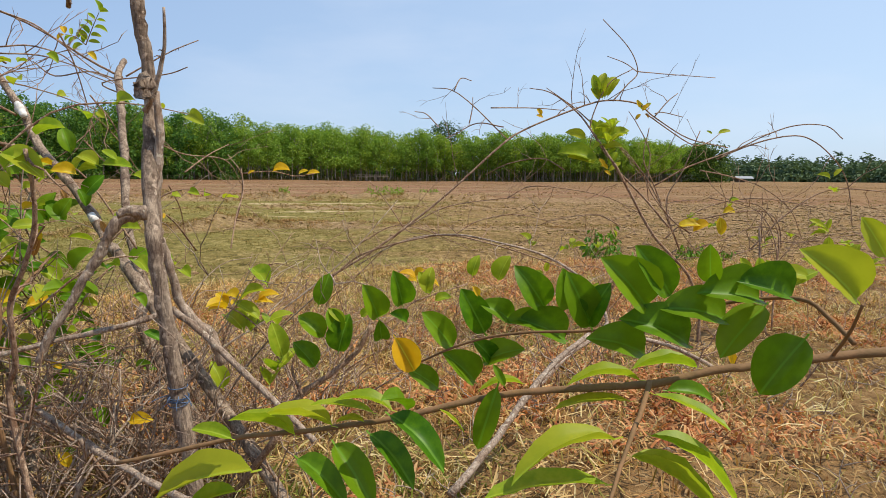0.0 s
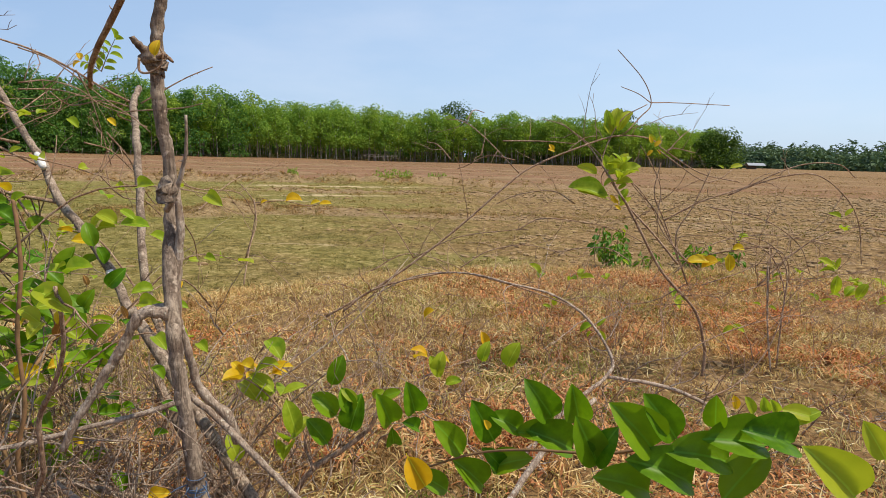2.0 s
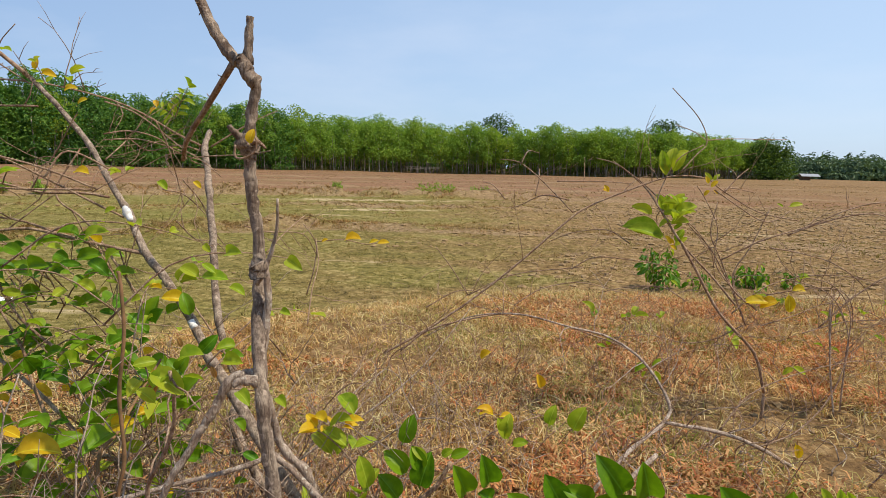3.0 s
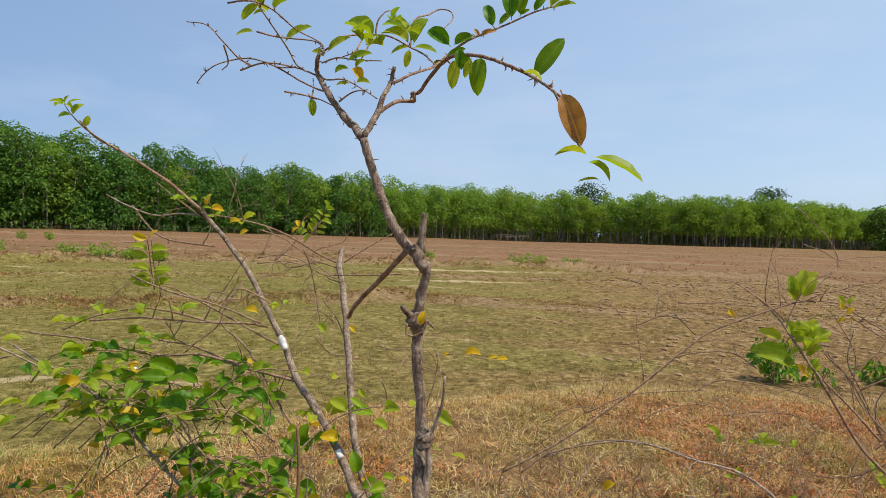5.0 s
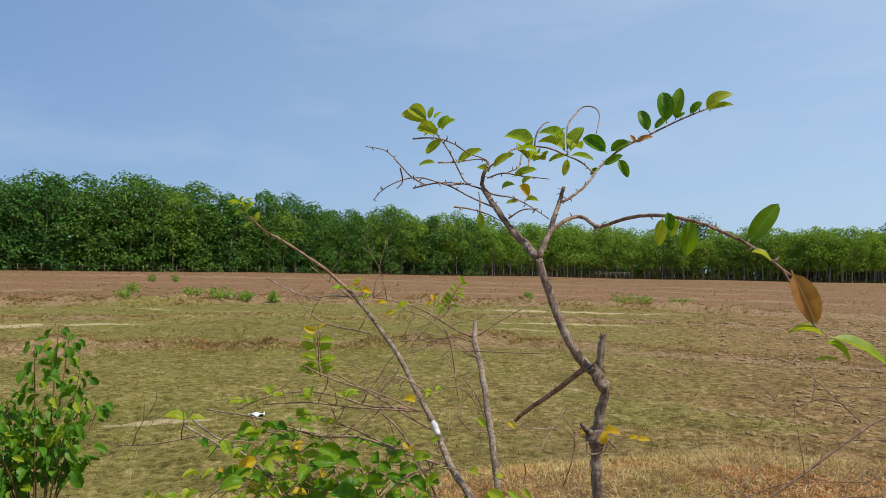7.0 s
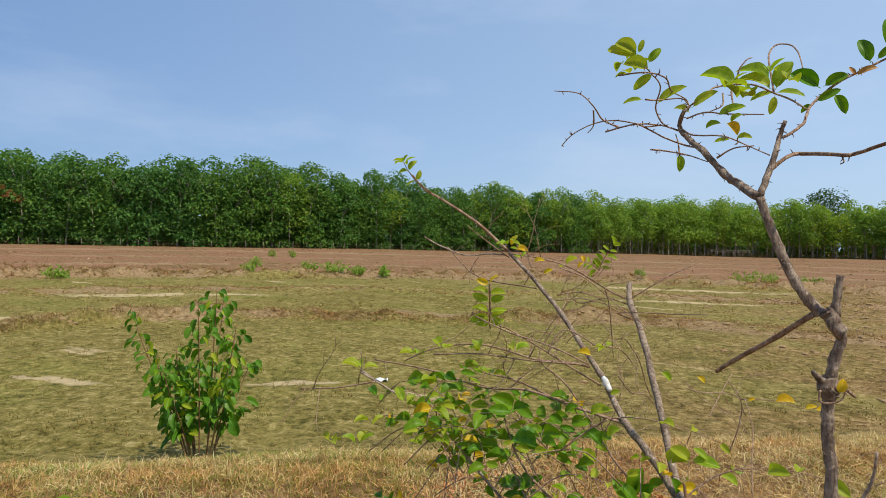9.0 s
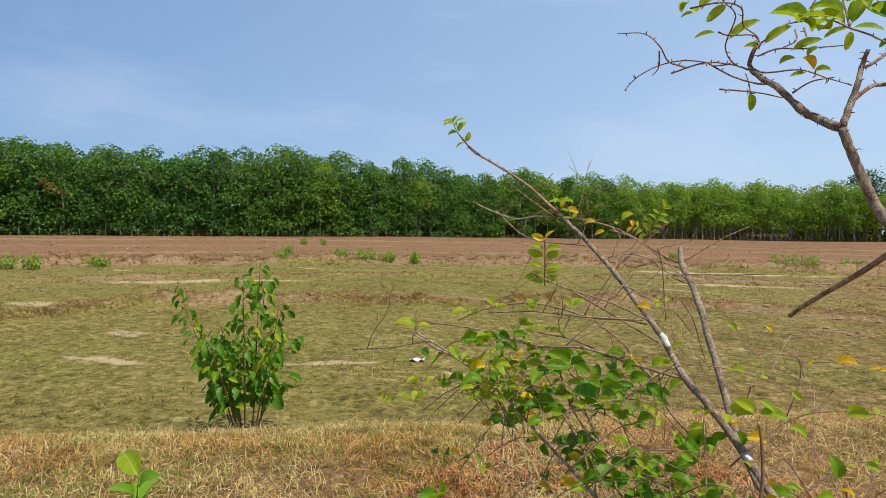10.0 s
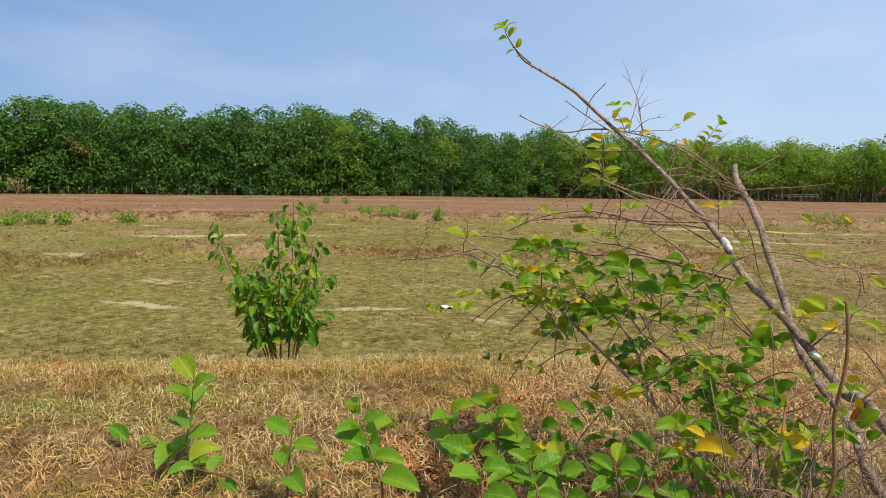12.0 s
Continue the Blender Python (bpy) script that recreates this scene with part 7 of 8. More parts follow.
limb(shrub_e, "branch", M_TWIG, [(-0.309, 1.100, 0.298, 0.0020), (-0.346, 1.117, 0.350, 0.0018), (-0.395, 1.133, 0.386, 0.0016), (-0.435, 1.150, 0.399, 0.0014)])

# low leafy stems among the dead twigs
shrub_f = thing("leafy_shrub", (-0.62, 0.85, 0), "broken stems with a few broad green leaves", "shrub")
limb(shrub_f, "branch", M_STEM, [(-0.737, 0.950, 0.769, 0.0030), (-0.732, 0.946, 0.755, 0.0032), (-0.726, 0.942, 0.658, 0.0034), (-0.739, 0.938, 0.537, 0.0036), (-0.732, 0.934, 0.414, 0.0038), (-0.749, 0.930, 0.284, 0.0040), (-0.700, 0.930, -0.030, 0.0044)], twigs=3)
limb(shrub_f, "branch", M_TWIG, [(-0.480, 0.670, 0.690, 0.0024), (-0.483, 0.683, 0.643, 0.0027), (-0.495, 0.697, 0.594, 0.0029), (-0.521, 0.710, 0.543, 0.0032), (-0.553, 0.723, 0.488, 0.0035), (-0.562, 0.737, 0.408, 0.0037), (-0.582, 0.750, 0.323, 0.0040), (-0.500, 0.720, -0.030, 0.0044)], twigs=4)
lf(shrub_f, LEAVES, (-0.596, 0.940, 0.693), (-0.608, 0.940, 0.736), (0.620, -0.981, -0.039), 0.80)
lf(shrub_f, LEAVES, (-0.611, 0.940, 0.580), (-0.642, 0.940, 0.612), (0.635, -0.981, 0.074), 0.80)
lf(shrub_f, LEAVES, (-0.625, 0.940, 0.589), (-0.604, 0.940, 0.621), (0.649, -0.981, 0.065), 0.80)
lf(shrub_f, LEAVES, (-0.580, 0.940, 0.626), (-0.550, 0.940, 0.658), (0.604, -0.981, 0.028), 0.80)
lf(shrub_f, YOUNG, (-0.511, 0.670, 0.689), (-0.463, 0.670, 0.664), (0.535, -0.711, -0.035), 0.50)
lf(shrub_f, YOUNG, (-0.501, 0.670, 0.643), (-0.527, 0.670, 0.663), (0.525, -0.711, 0.011), 0.50)
lf(shrub_f, YOUNG, (-0.510, 0.670, 0.663), (-0.484, 0.670, 0.690), (0.534, -0.711, -0.009), 0.50)
lf(shrub_f, YOUNG, (-0.469, 0.670, 0.706), (-0.435, 0.670, 0.719), (0.493, -0.711, -0.052), 0.50)
lf(shrub_f, LEAVES, (-0.597, 1.100, 0.431), (-0.570, 1.100, 0.409), (0.621, -1.141, 0.223), 0.50)
lf(shrub_f, LEAVES, (-0.579, 1.100, 0.358), (-0.541, 1.100, 0.341), (0.603, -1.141, 0.296), 0.50)
lf(shrub_f, LEAVES, (-0.600, 1.100, 0.284), (-0.571, 1.100, 0.296), (0.624, -1.141, 0.370), 0.50)
lf(shrub_f, LEAVES, (-0.689, 1.100, 0.202), (-0.663, 1.100, 0.162), (0.713, -1.141, 0.452), 0.50)
lf(shrub_f, LEAVES, (-0.760, 1.100, 0.084), (-0.723, 1.100, 0.120), (0.784, -1.141, 0.570), 0.50)
lf(shrub_f, LEAVES, (-0.826, 1.100, 0.551), (-0.862, 1.100, 0.518), (0.850, -1.141, 0.103), 0.50)
lf(shrub_f, LEAVES, (-0.710, 1.100, 0.474), (-0.674, 1.100, 0.519), (0.734, -1.141, 0.180), 0.50)
lf(shrub_f, LEAVES, (-0.690, 1.100, 0.452), (-0.666, 1.100, 0.475), (0.714, -1.141, 0.202), 0.50)
lf(shrub_f, YELLOW, (-0.563, 1.000, 0.216), (-0.521, 1.000, 0.222), (0.587, -1.041, 0.438), 0.70)
lf(shrub_f, YELLOW, (-0.695, 1.000, 0.155), (-0.676, 1.000, 0.128), (0.719, -1.041, 0.499), 0.70)
lf(shrub_f, YELLOW, (-0.698, 1.000, 0.326), (-0.678, 1.000, 0.315), (0.722, -1.041, 0.328), 0.70)
lf(shrub_f, YELLOW, (-0.728, 1.000, 0.599), (-0.707, 1.000, 0.609), (0.752, -1.041, 0.055), 0.70)
lf(shrub_f, YELLOW, (-0.710, 1.000, 0.570), (-0.703, 1.000, 0.540), (0.734, -1.041, 0.084), 0.70)
lf(shrub_f, RUST, (-0.649, 1.000, 0.614), (-0.656, 1.000, 0.634), (0.673, -1.041, 0.040), 0.60)
lf(shrub_f, RUST, (-0.715, 1.000, 0.515), (-0.702, 1.000, 0.550), (0.739, -1.041, 0.139), 0.60)
lf(shrub_f, RUST, (-0.581, 1.000, 0.556), (-0.590, 1.000, 0.580), (0.605, -1.041, 0.098), 0.60)
lf(shrub_f, LEAVES, (-1.092, 1.350, 0.718), (-1.038, 1.350, 0.686), (1.087, -1.390, 0.189), 0.60)
lf(shrub_f, LEAVES, (-1.057, 1.350, 0.623), (-1.115, 1.350, 0.607), (1.052, -1.390, 0.284), 0.60)
lf(shrub_f, LEAVES, (-0.989, 1.350, 0.584), (-0.935, 1.350, 0.537), (0.984, -1.390, 0.323), 0.60)
lf(shrub_f, LEAVES, (-0.889, 1.350, 0.602), (-0.920, 1.350, 0.559), (0.884, -1.390, 0.305), 0.60)
lf(shrub_f, LEAVES, (-1.021, 1.350, 0.426), (-0.955, 1.350, 0.444), (1.016, -1.390, 0.481), 0.60)
lf(shrub_f, LEAVES, (-1.116, 1.350, 0.407), (-1.053, 1.350, 0.374), (1.111, -1.390, 0.500), 0.60)
lf(shrub_f, LEAVES, (-0.939, 1.350, 0.466), (-0.884, 1.350, 0.447), (0.934, -1.390, 0.441), 0.60)
lf(shrub_f, LEAVES, (-0.846, 1.350, 0.631), (-0.827, 1.350, 0.590), (0.841, -1.390, 0.276), 0.60)
lf(shrub_f, LEAVES, (-1.095, 1.350, 0.495), (-1.149, 1.350, 0.449), (1.090, -1.390, 0.412), 0.60)
lf(shrub_f, YOUNG, (-1.062, 1.300, 0.777), (-1.006, 1.300, 0.805), (1.057, -1.340, 0.130), 0.60)
lf(shrub_f, YOUNG, (-0.970, 1.300, 0.754), (-1.012, 1.300, 0.726), (0.965, -1.340, 0.153), 0.60)
lf(shrub_f, YOUNG, (-0.935, 1.300, 0.460), (-0.868, 1.300, 0.421), (0.930, -1.340, 0.447), 0.60)
lf(shrub_f, YOUNG, (-1.084, 1.300, 0.671), (-1.038, 1.300, 0.653), (1.079, -1.340, 0.236), 0.60)
lf(shrub_f, YOUNG, (-0.866, 1.300, 0.924), (-0.841, 1.300, 0.906), (0.861, -1.340, -0.017), 0.60)
lf(shrub_f, YOUNG, (-1.004, 1.300, 0.844), (-0.976, 1.300, 0.857), (0.999, -1.340, 0.063), 0.60)
lf(shrub_f, YELLOW, (-1.132, 1.300, 0.254), (-1.074, 1.300, 0.262), (1.127, -1.340, 0.653), 0.60)
lf(shrub_f, YELLOW, (-0.905, 1.300, 0.263), (-0.883, 1.300, 0.281), (0.900, -1.340, 0.644), 0.60)
lf(shrub_f, YELLOW, (-0.775, 1.300, 0.926), (-0.756, 1.300, 0.912), (0.770, -1.340, -0.019), 0.60)
# dead limbs lying in the thicket
dead_limb = thing("dead_limb", (-0.6, 1.15, 0), "grey dead branch lying on the dry grass", "branch")
limb(dead_limb, "wood", M_DEAD, [(-0.840, 1.150, 0.148, 0.0070), (-0.724, 1.150, 0.129, 0.0077), (-0.595, 1.150, 0.096, 0.0083), (-0.530, 1.150, 0.087, 0.0090)], knots=0.12, twigs=4)
dead_limb = thing("dead_limb", (-0.5, 0.9, 0), "forked grey dead branch lying on the dry grass", "branch")
limb(dead_limb, "wood", M_DEAD, [(-0.699, 0.950, 0.261, 0.0050), (-0.596, 0.912, 0.222, 0.0053), (-0.504, 0.875, 0.193, 0.0055), (-0.403, 0.837, 0.167, 0.0057), (-0.329, 0.800, 0.166, 0.0060)], knots=0.12, twigs=3)
limb(dead_limb, "fork", M_DEAD, [(-0.598, 0.900, 0.123, 0.0040), (-0.590, 0.900, 0.174, 0.0043), (-0.578, 0.900, 0.204, 0.0047), (-0.586, 0.900, 0.228, 0.0050)], knots=0.12)
dead_limb = thing("dead_limb", (-0.1, 1.3, 0), "grey dead branch standing out of the dry grass", "branch")
limb(dead_limb, "wood", M_DEAD, [(0.348, 1.350, 0.295, 0.0060), (0.254, 1.263, 0.253, 0.0065), (0.165, 1.175, 0.182, 0.0070), (0.101, 1.087, 0.135, 0.0075), (0.024, 1.000, 0.083, 0.0080)], knots=0.12, twigs=4)

# seedlings on the verge
shoot((-2.637, 0.600, -0.044), (-2.485, 0.587, 0.363), 11, 0.12)
shoot((-2.047, 0.620, 0.103), (-2.068, 0.660, 0.284), 7, 0.098)
shoot((-1.665, 0.620, 0.222), (-1.856, 0.714, 0.361), 12, 0.103)
shoot((-1.666, 0.950, 0.108), (-1.726, 0.980, 0.302), 10, 0.092)
shoot((-1.524, 0.950, 0.153), (-1.653, 1.100, 0.318), 12, 0.098)
shoot((-1.507, 1.000, 0.102), (-1.522, 1.050, 0.270), 8, 0.092)
shoot((-2.107, 0.500, 0.129), (-2.581, 0.550, 0.069), 6, 0.098)
shoot((-2.840, 0.550, -0.132), (-2.912, 0.560, 0.039), 4, 0.103)
shoot((-1.412, 0.700, 0.233), (-1.475, 0.740, 0.341), 7, 0.092)
shoot((-1.290, 0.900, 0.189), (-1.341, 0.950, 0.259), 8, 0.081)
shoot((-1.171, 0.950, 0.223), (-1.193, 0.980, 0.300), 8, 0.081)
shoot((-1.092, 0.980, 0.238), (-1.113, 1.050, 0.335), 6, 0.081)
shoot((-1.316, 0.800, 0.223), (-1.370, 0.850, 0.310), 7, 0.081)


def leaf_mass(shrub, centre, spread, stems, per, kinds, size):
    """Leafy side stems that fill the lower part of a shrub."""
    rng = wood
    for i in range(stems):
        c = Vector((centre[0] + rng.uniform(-1, 1) * spread[0], centre[1] + rng.uniform(-1, 1) * spread[1], centre[2] + rng.uniform(-1, 1) * spread[2]))
        an = rng.uniform(0, 6.28)
        d = Vector((math.cos(an), math.sin(an), rng.uniform(-0.15, 0.5))).normalized()
        ln = rng.uniform(0.14, 0.3)
        o = shrub.location
        bm = bmesh.new()
        e = c + d * ln + Vector((0, 0, -0.02))
        m = c.lerp(e, 0.5) + Vector((0, 0, 0.02))
        root = c - d * 0.12 - Vector((0, 0, 0.1))
        tube(bm, spline([(*(root - o), 0.0022), (*(c - o), 0.0019), (*(m - o), 0.0014), (*(e - o), 0.0008)], 3), 5)
        part("branch", bm, M_TWIG, shrub)
        for j in range(per):
            t = (j + 0.7) / per
            p = c.lerp(m, t * 2) if t < 0.5 else m.lerp(e, t * 2 - 1)
            side = d.cross(Vector((0, 0, 1))) * (1 if j % 2 else -1)
            way = side + d * 0.55 + Vector((rng.uniform(-.3, .3), rng.uniform(-.3, .3), rng.uniform(-.5, .4)))
            k = kinds if rng.random() < 0.8 else rng.choice((YOUNG, YOUNG, YOUNG, YELLOW))
            put_leaf(shrub, k, p, way, Vector((rng.uniform(-.7, .9), -0.6 + rng.uniform(-.8, .8), 0.8)), size * rng.uniform(0.65, 1.15), rng)


leaf_mass(shrub_b, (-1.4, 1.42, 0.55), (0.38, 0.12, 0.22), 27, 6, LEAVES, 0.07)
leaf_mass(shrub_b, (-1.55, 1.38, 0.66), (0.32, 0.1, 0.12), 10, 6, YSLIM, 0.056)
leaf_mass(shrub_b, (-1.5, 1.4, 0.62), (0.32, 0.1, 0.14), 10, 6, SLIM, 0.06)
leaf_mass(shrub_b, (-1.22, 1.3, 0.28), (0.32, 0.16, 0.12), 15, 6, LEAVES, 0.068)
leaf_mass(shrub_b, (-0.86, 1.25, 0.3), (0.14, 0.12, 0.16), 7, 5, LEAVES, 0.06)
leaf_mass(shrub_f, (-0.85, 1.15, 0.62), (0.28, 0.15, 0.28), 13, 4, YOUNG, 0.045)
leaf_mass(shrub_f, (-0.8, 1.2, 0.3), (0.3, 0.15, 0.2), 6, 4, LEAVES, 0.055)


def thicket(name, label, spots, count, high, seed, material, group, thick=1.0):
    """A tangle of thin dead stems standing in the grass."""
    rng = random.Random(seed)
    x0, x1, y0, y1 = spots
    cx, cy = (x0 + x1) / 2, (y0 + y1) / 2
    ob = thing(name, (cx, cy, 0), label, "brush", group)
    for i in range(count):
        bm = bmesh.new()
        x, y = rng.uniform(x0, x1) - cx, rng.uniform(y0, y1) - cy
        z = ground_z(x + cx, y + cy)
        h = high * rng.uniform(0.35, 1.0)
        an = rng.uniform(0, 6.28)
        lean = h * rng.uniform(0.2, 1.1)
        r = rng.uniform(0.0012, 0.0032) * thick
        pts = [(x, y, z - 0.02, r)]
        for k in range(1, 6):
            t = k / 5
            pts.append((x + lean * math.cos(an) * t ** 1.3 + rng.uniform(-.025, .025), y + lean * math.sin(an) * t ** 1.3 + rng.uniform(-.025, .025),
                        z + h * (t - 0.35 * t * t * rng.random()) + rng.uniform(-.012, .012), r * (1 - 0.75 * t)))
        line = spline(pts, 3)
        tube(bm, [tuple(q) for q in line], 5, 0.06, rng)
        for k in range(rng.randrange(2, 5)):
            j = rng.randrange(3, len(line) - 1)
            side_twig(bm, line[j][:3], (rng.uniform(-1, 1), rng.uniform(-1, 1), rng.uniform(-.1, 1)), h * rng.uniform(0.15, 0.5), r * 0.55, rng)
        part("stem", bm, material, ob)
    return ob


thicket("dead_brush", "tangle of thin dead brown stems in dry grass", (-1.1, -0.25, 0.9, 1.8), 95, 0.45, 31, M_TWIG, "brush on the verge")
thicket("dead_brush", "tangle of thin grey dead stems in dry grass", (-1.0, -0.3, 0.8, 1.6), 60, 0.4, 32, M_DEAD, "brush on the verge")
thicket("dead_brush", "low tangle of thin brown stems on dry grass", (-0.3, 0.9, 1.5, 2.9), 70, 0.34, 33, M_TWIG, "brush on the verge")
thicket("dead_brush", "wiry brown stems on bare soil", (0.7, 2.6, 1.7, 3.6), 85, 0.3, 34, M_TWIG, "brush on the verge")
thicket("dead_brush", "low tangle of thin brown stems under the leafy shrub", (-1.6, -0.75, 0.9, 1.6), 26, 0.3, 35, M_TWIG, "brush on the verge")
thicket("dead_brush", "tangle of pale dead twigs over dry litter", (-1.0, 0.1, 0.95, 2.1), 80, 0.26, 37, M_DEAD, "brush on the verge")
thicket("dead_brush", "tall tangle of wiry thorny twigs behind the cut shrub", (-1.35, -0.4, 1.15, 1.9), 40, 0.62, 38, M_TWIG, "brush on the verge")
thicket("dead_brush", "tangle of dry kinked twigs round the cut trunk", (-0.95, -0.5, 0.85, 1.25), 34, 0.72, 39, M_DEAD, "brush on the verge", 1.3)
thicket("dead_brush", "brown thorny twigs round the cut trunk", (-0.9, -0.4, 0.8, 1.3), 34, 0.62, 40, M_TWIG, "brush on the verge", 1.2)
thicket("dead_brush", "thin standing twigs before the open field", (0.15, 2.3, 2.1, 3.2), 44, 0.66, 52, M_TWIG, "brush on the verge", 0.75)
thicket("dead_brush", "thin pale twigs at the brow of the verge", (-0.5, 0.6, 2.1, 3.0), 18, 0.5, 53, M_TWIG, "brush on the verge", 0.7)
thicket("dead_brush", "dense tangle of thin thorny twigs on the verge", (-1.3, -0.5, 1.0, 1.6), 30, 0.5, 54, M_TWIG, "brush on the verge", 0.8)
thicket("dead_brush", "fallen dry twigs lying on bare soil", (0.1, 1.7, 0.8, 2.4), 70, 0.13, 44, M_DEAD, "brush on the verge")
thicket("dead_brush", "upright brown stems beside the leaning shrub", (-0.75, -0.15, 1.6, 2.6), 20, 0.55, 36, M_TWIG, "brush on the verge")


# ---- saplings and weeds of the field ----
def sapling(at, height, width, stems, per, size, label, seed, kinds=None, group=""):
    """A leafy weed: several upright stems that lean apart, with drooping pointed leaves."""
    rng = random.Random(seed)
    ob = thing("leafy_weed", (at[0], at[1], ground_z(at[0], at[1]) - 0.01), label, "weed", group)
    o = ob.location
    for i in range(stems):
        an = 6.28 * i / stems + rng.uniform(-0.5, 0.5)
        out = width * 0.5 * (0.25 + 0.75 * ((i * 0.618) % 1.0))
        h = height * (1.0 if i % 4 == 0 else rng.uniform(0.5, 0.92)) * (1 - 0.3 * out / width)
        bx, by = 0.1 * width * math.cos(an), 0.1 * width * math.sin(an)
        pts = [(bx, by, -0.03, 0.007), (bx + out * .4 * math.cos(an), by + out * .4 * math.sin(an), h * .4, 0.0055),
               (bx + out * .8 * math.cos(an), by + out * .8 * math.sin(an), h * .76, 0.004), (bx + out * math.cos(an), by + out * math.sin(an), h, 0.0016)]
        line = spline(pts, 5)
        bm = bmesh.new()
        tube(bm, [tuple(q) for q in line], 6)
        for b in range(3):
            q = line[rng.randrange(4, 12)]
            side_twig(bm, q[:3], (rng.uniform(-1, 1), rng.uniform(-1, 1), 0.7), size * 1.4, 0.0022, rng)
        part("stem", bm, M_STEM, ob)
        for j in range(per):
            t = 0.27 + 0.73 * ((j + rng.random()) / per) ** 1.2
            q = line[min(len(line) - 1, int(t * (len(line) - 1)))]
            a2 = rng.uniform(0, 6.28)
            s = size * rng.uniform(0.5, 1.2) * (1.15 - 0.55 * t)
            off = Vector((math.cos(a2), math.sin(a2), rng.uniform(-.1, .5))) * s * rng.uniform(0.1, 0.9)
            way = Vector((math.cos(a2), math.sin(a2), rng.uniform(-2.2, 0.1)))
            up = Vector((0.3 + rng.uniform(-.8, .8), -0.4 + rng.uniform(-.8, .8), 1))
            put_leaf(ob, kinds or (WEED if rng.random() < 0.72 else rng.choice((SLIM, YSLIM))), o + Vector(q[:3]) + off, way, up, s, rng)
    return ob


sapling((-4.68, 2.61), 1.46, 0.9, 13, 46, 0.125, "leafy green weed bush with drooping leaves on the bank", 41)
sapling((2.15, 8.4), 0.68, 0.42, 7, 20, 0.14, "small leafy green weed bush at the field edge", 42)
sapling((2.62, 8.3), 0.3, 0.3, 4, 7, 0.12, "low green weed at the field edge", 43)
sapling((3.45, 8.7), 0.4, 0.5, 7, 15, 0.13, "low spreading green weed at the field edge", 44)
sapling((4.1, 8.9), 0.28, 0.3, 4, 6, 0.12, "low green weed at the field edge", 45)

WEED_FAR = leaf_set("leaf", M_CROWN2, (0.6, 0.66, 0.5))


def field_weeds():
    rng = random.Random(51)
    spots = [(-4.5, 36.8, 0.8, 1.9), (-3.4, 36.2, 0.7, 1.2), (-1.8, 36.6, 0.6, 0.5), (-1.2, 36.0, 0.6, 0.5), (-23.1, 23.8, 0.7, 1.6), (-22.2, 24.6, 0.55, 1.0), (-24.2, 23.0, 0.6, 1.0), (-27.4, 21.5, 0.75, 0.7),
             (-29.8, 12.9, 0.65, 1.1), (-29.5, 10.1, 0.7, 0.9), (-31.0, 9.6, 0.7, 1.2), (-30.6, 8.4, 0.7, 1.2), (-32.0, 6.2, 0.7, 1.2), (-21.0, 25.4, 0.7, 0.45), (-50.0, 43.0, 0.9, 0.7), (-48.0, 44.0, 0.9, 0.7),
             (-10.7, 38.2, 0.6, 0.6), (-34.5, 28.0, 0.8, 0.9)]
    for x, y, h, w in spots:
        sapling((x, y), h * 1.1, w, 10, 17, 0.18, "green weed clump on the dry field", rng.randrange(9999), WEED_FAR, "weeds of the field")


field_weeds()


# ---- grass ----
def blade(verts, faces, rng, x, y, z, length, width, lie):
    """One bent tapering strip of grass."""
    an, ln = rng.uniform(0, 6.283), length * rng.uniform(0.45, 1.25)
    el = rng.uniform(*lie)
    c, s = math.cos(an), math.sin(an)
    w = width * rng.uniform(0.6, 1.3) * 0.5
    tw = rng.uniform(-0.8, 0.8)
    px, py = -s * w * math.cos(tw), c * w * math.cos(tw)
    pz = w * math.sin(tw)
    h1, d1 = ln * 0.5 * math.sin(el), ln * 0.5 * math.cos(el)
    e2 = el - rng.uniform(0.2, 1.1)
    h2, d2 = h1 + ln * 0.5 * math.sin(e2), d1 + ln * 0.5 * math.cos(e2)
    h2 = max(h2, 0.003)
    k = rng.uniform(-0.35, 0.35)
    i = len(verts)
    verts += [(x - px, y - py, z - pz - 0.004), (x + px, y + py, z + pz - 0.004), (x + c * d1 + px, y + s * d1 + py, z + h1 + pz), (x + c * d1 - px, y + s * d1 - py, z + h1 - pz),
              (x + c * d2 - s * k * ln * .3, y + s * d2 + c * k * ln * .3, z + h2)]
    faces += [(i, i + 1, i + 2, i + 3), (i + 3, i + 2, i + 4)]


def blades(name, label, mat, area, count, length, width, lie, seed, keep=None, lift=0.0, place=None, tuft=1, round_=0.0):
    """Loose grass blades over an area: each a bent tapering strip."""
    rng = random.Random(seed)
    x0, x1, y0, y1 = area
    verts, faces = [], []
    tries = 0
    while len(faces) < count * 2 and tries < count * 6:
        tries += 1
        x, y = place(rng) if place else (rng.uniform(x0, x1), rng.uniform(y0, y1))
        if keep and keep(x, y, rng) is False:
            continue
        hx, hy, big = x, y, rng.uniform(0.6, 1.3)
        for n in range(tuft):
            if tuft > 1:
                x, y = hx + rng.gauss(0, round_) * big, hy + rng.gauss(0, round_) * big
            z = ground_z(x, y) + lift * rng.random()
            blade(verts, faces, rng, x, y, z, length * (big if tuft > 1 else 1.0), width, lie)
    ob = new(name, mesh_of(name, verts, faces, mat))
    return tagged(ob, label, "grass", kind="stuff")


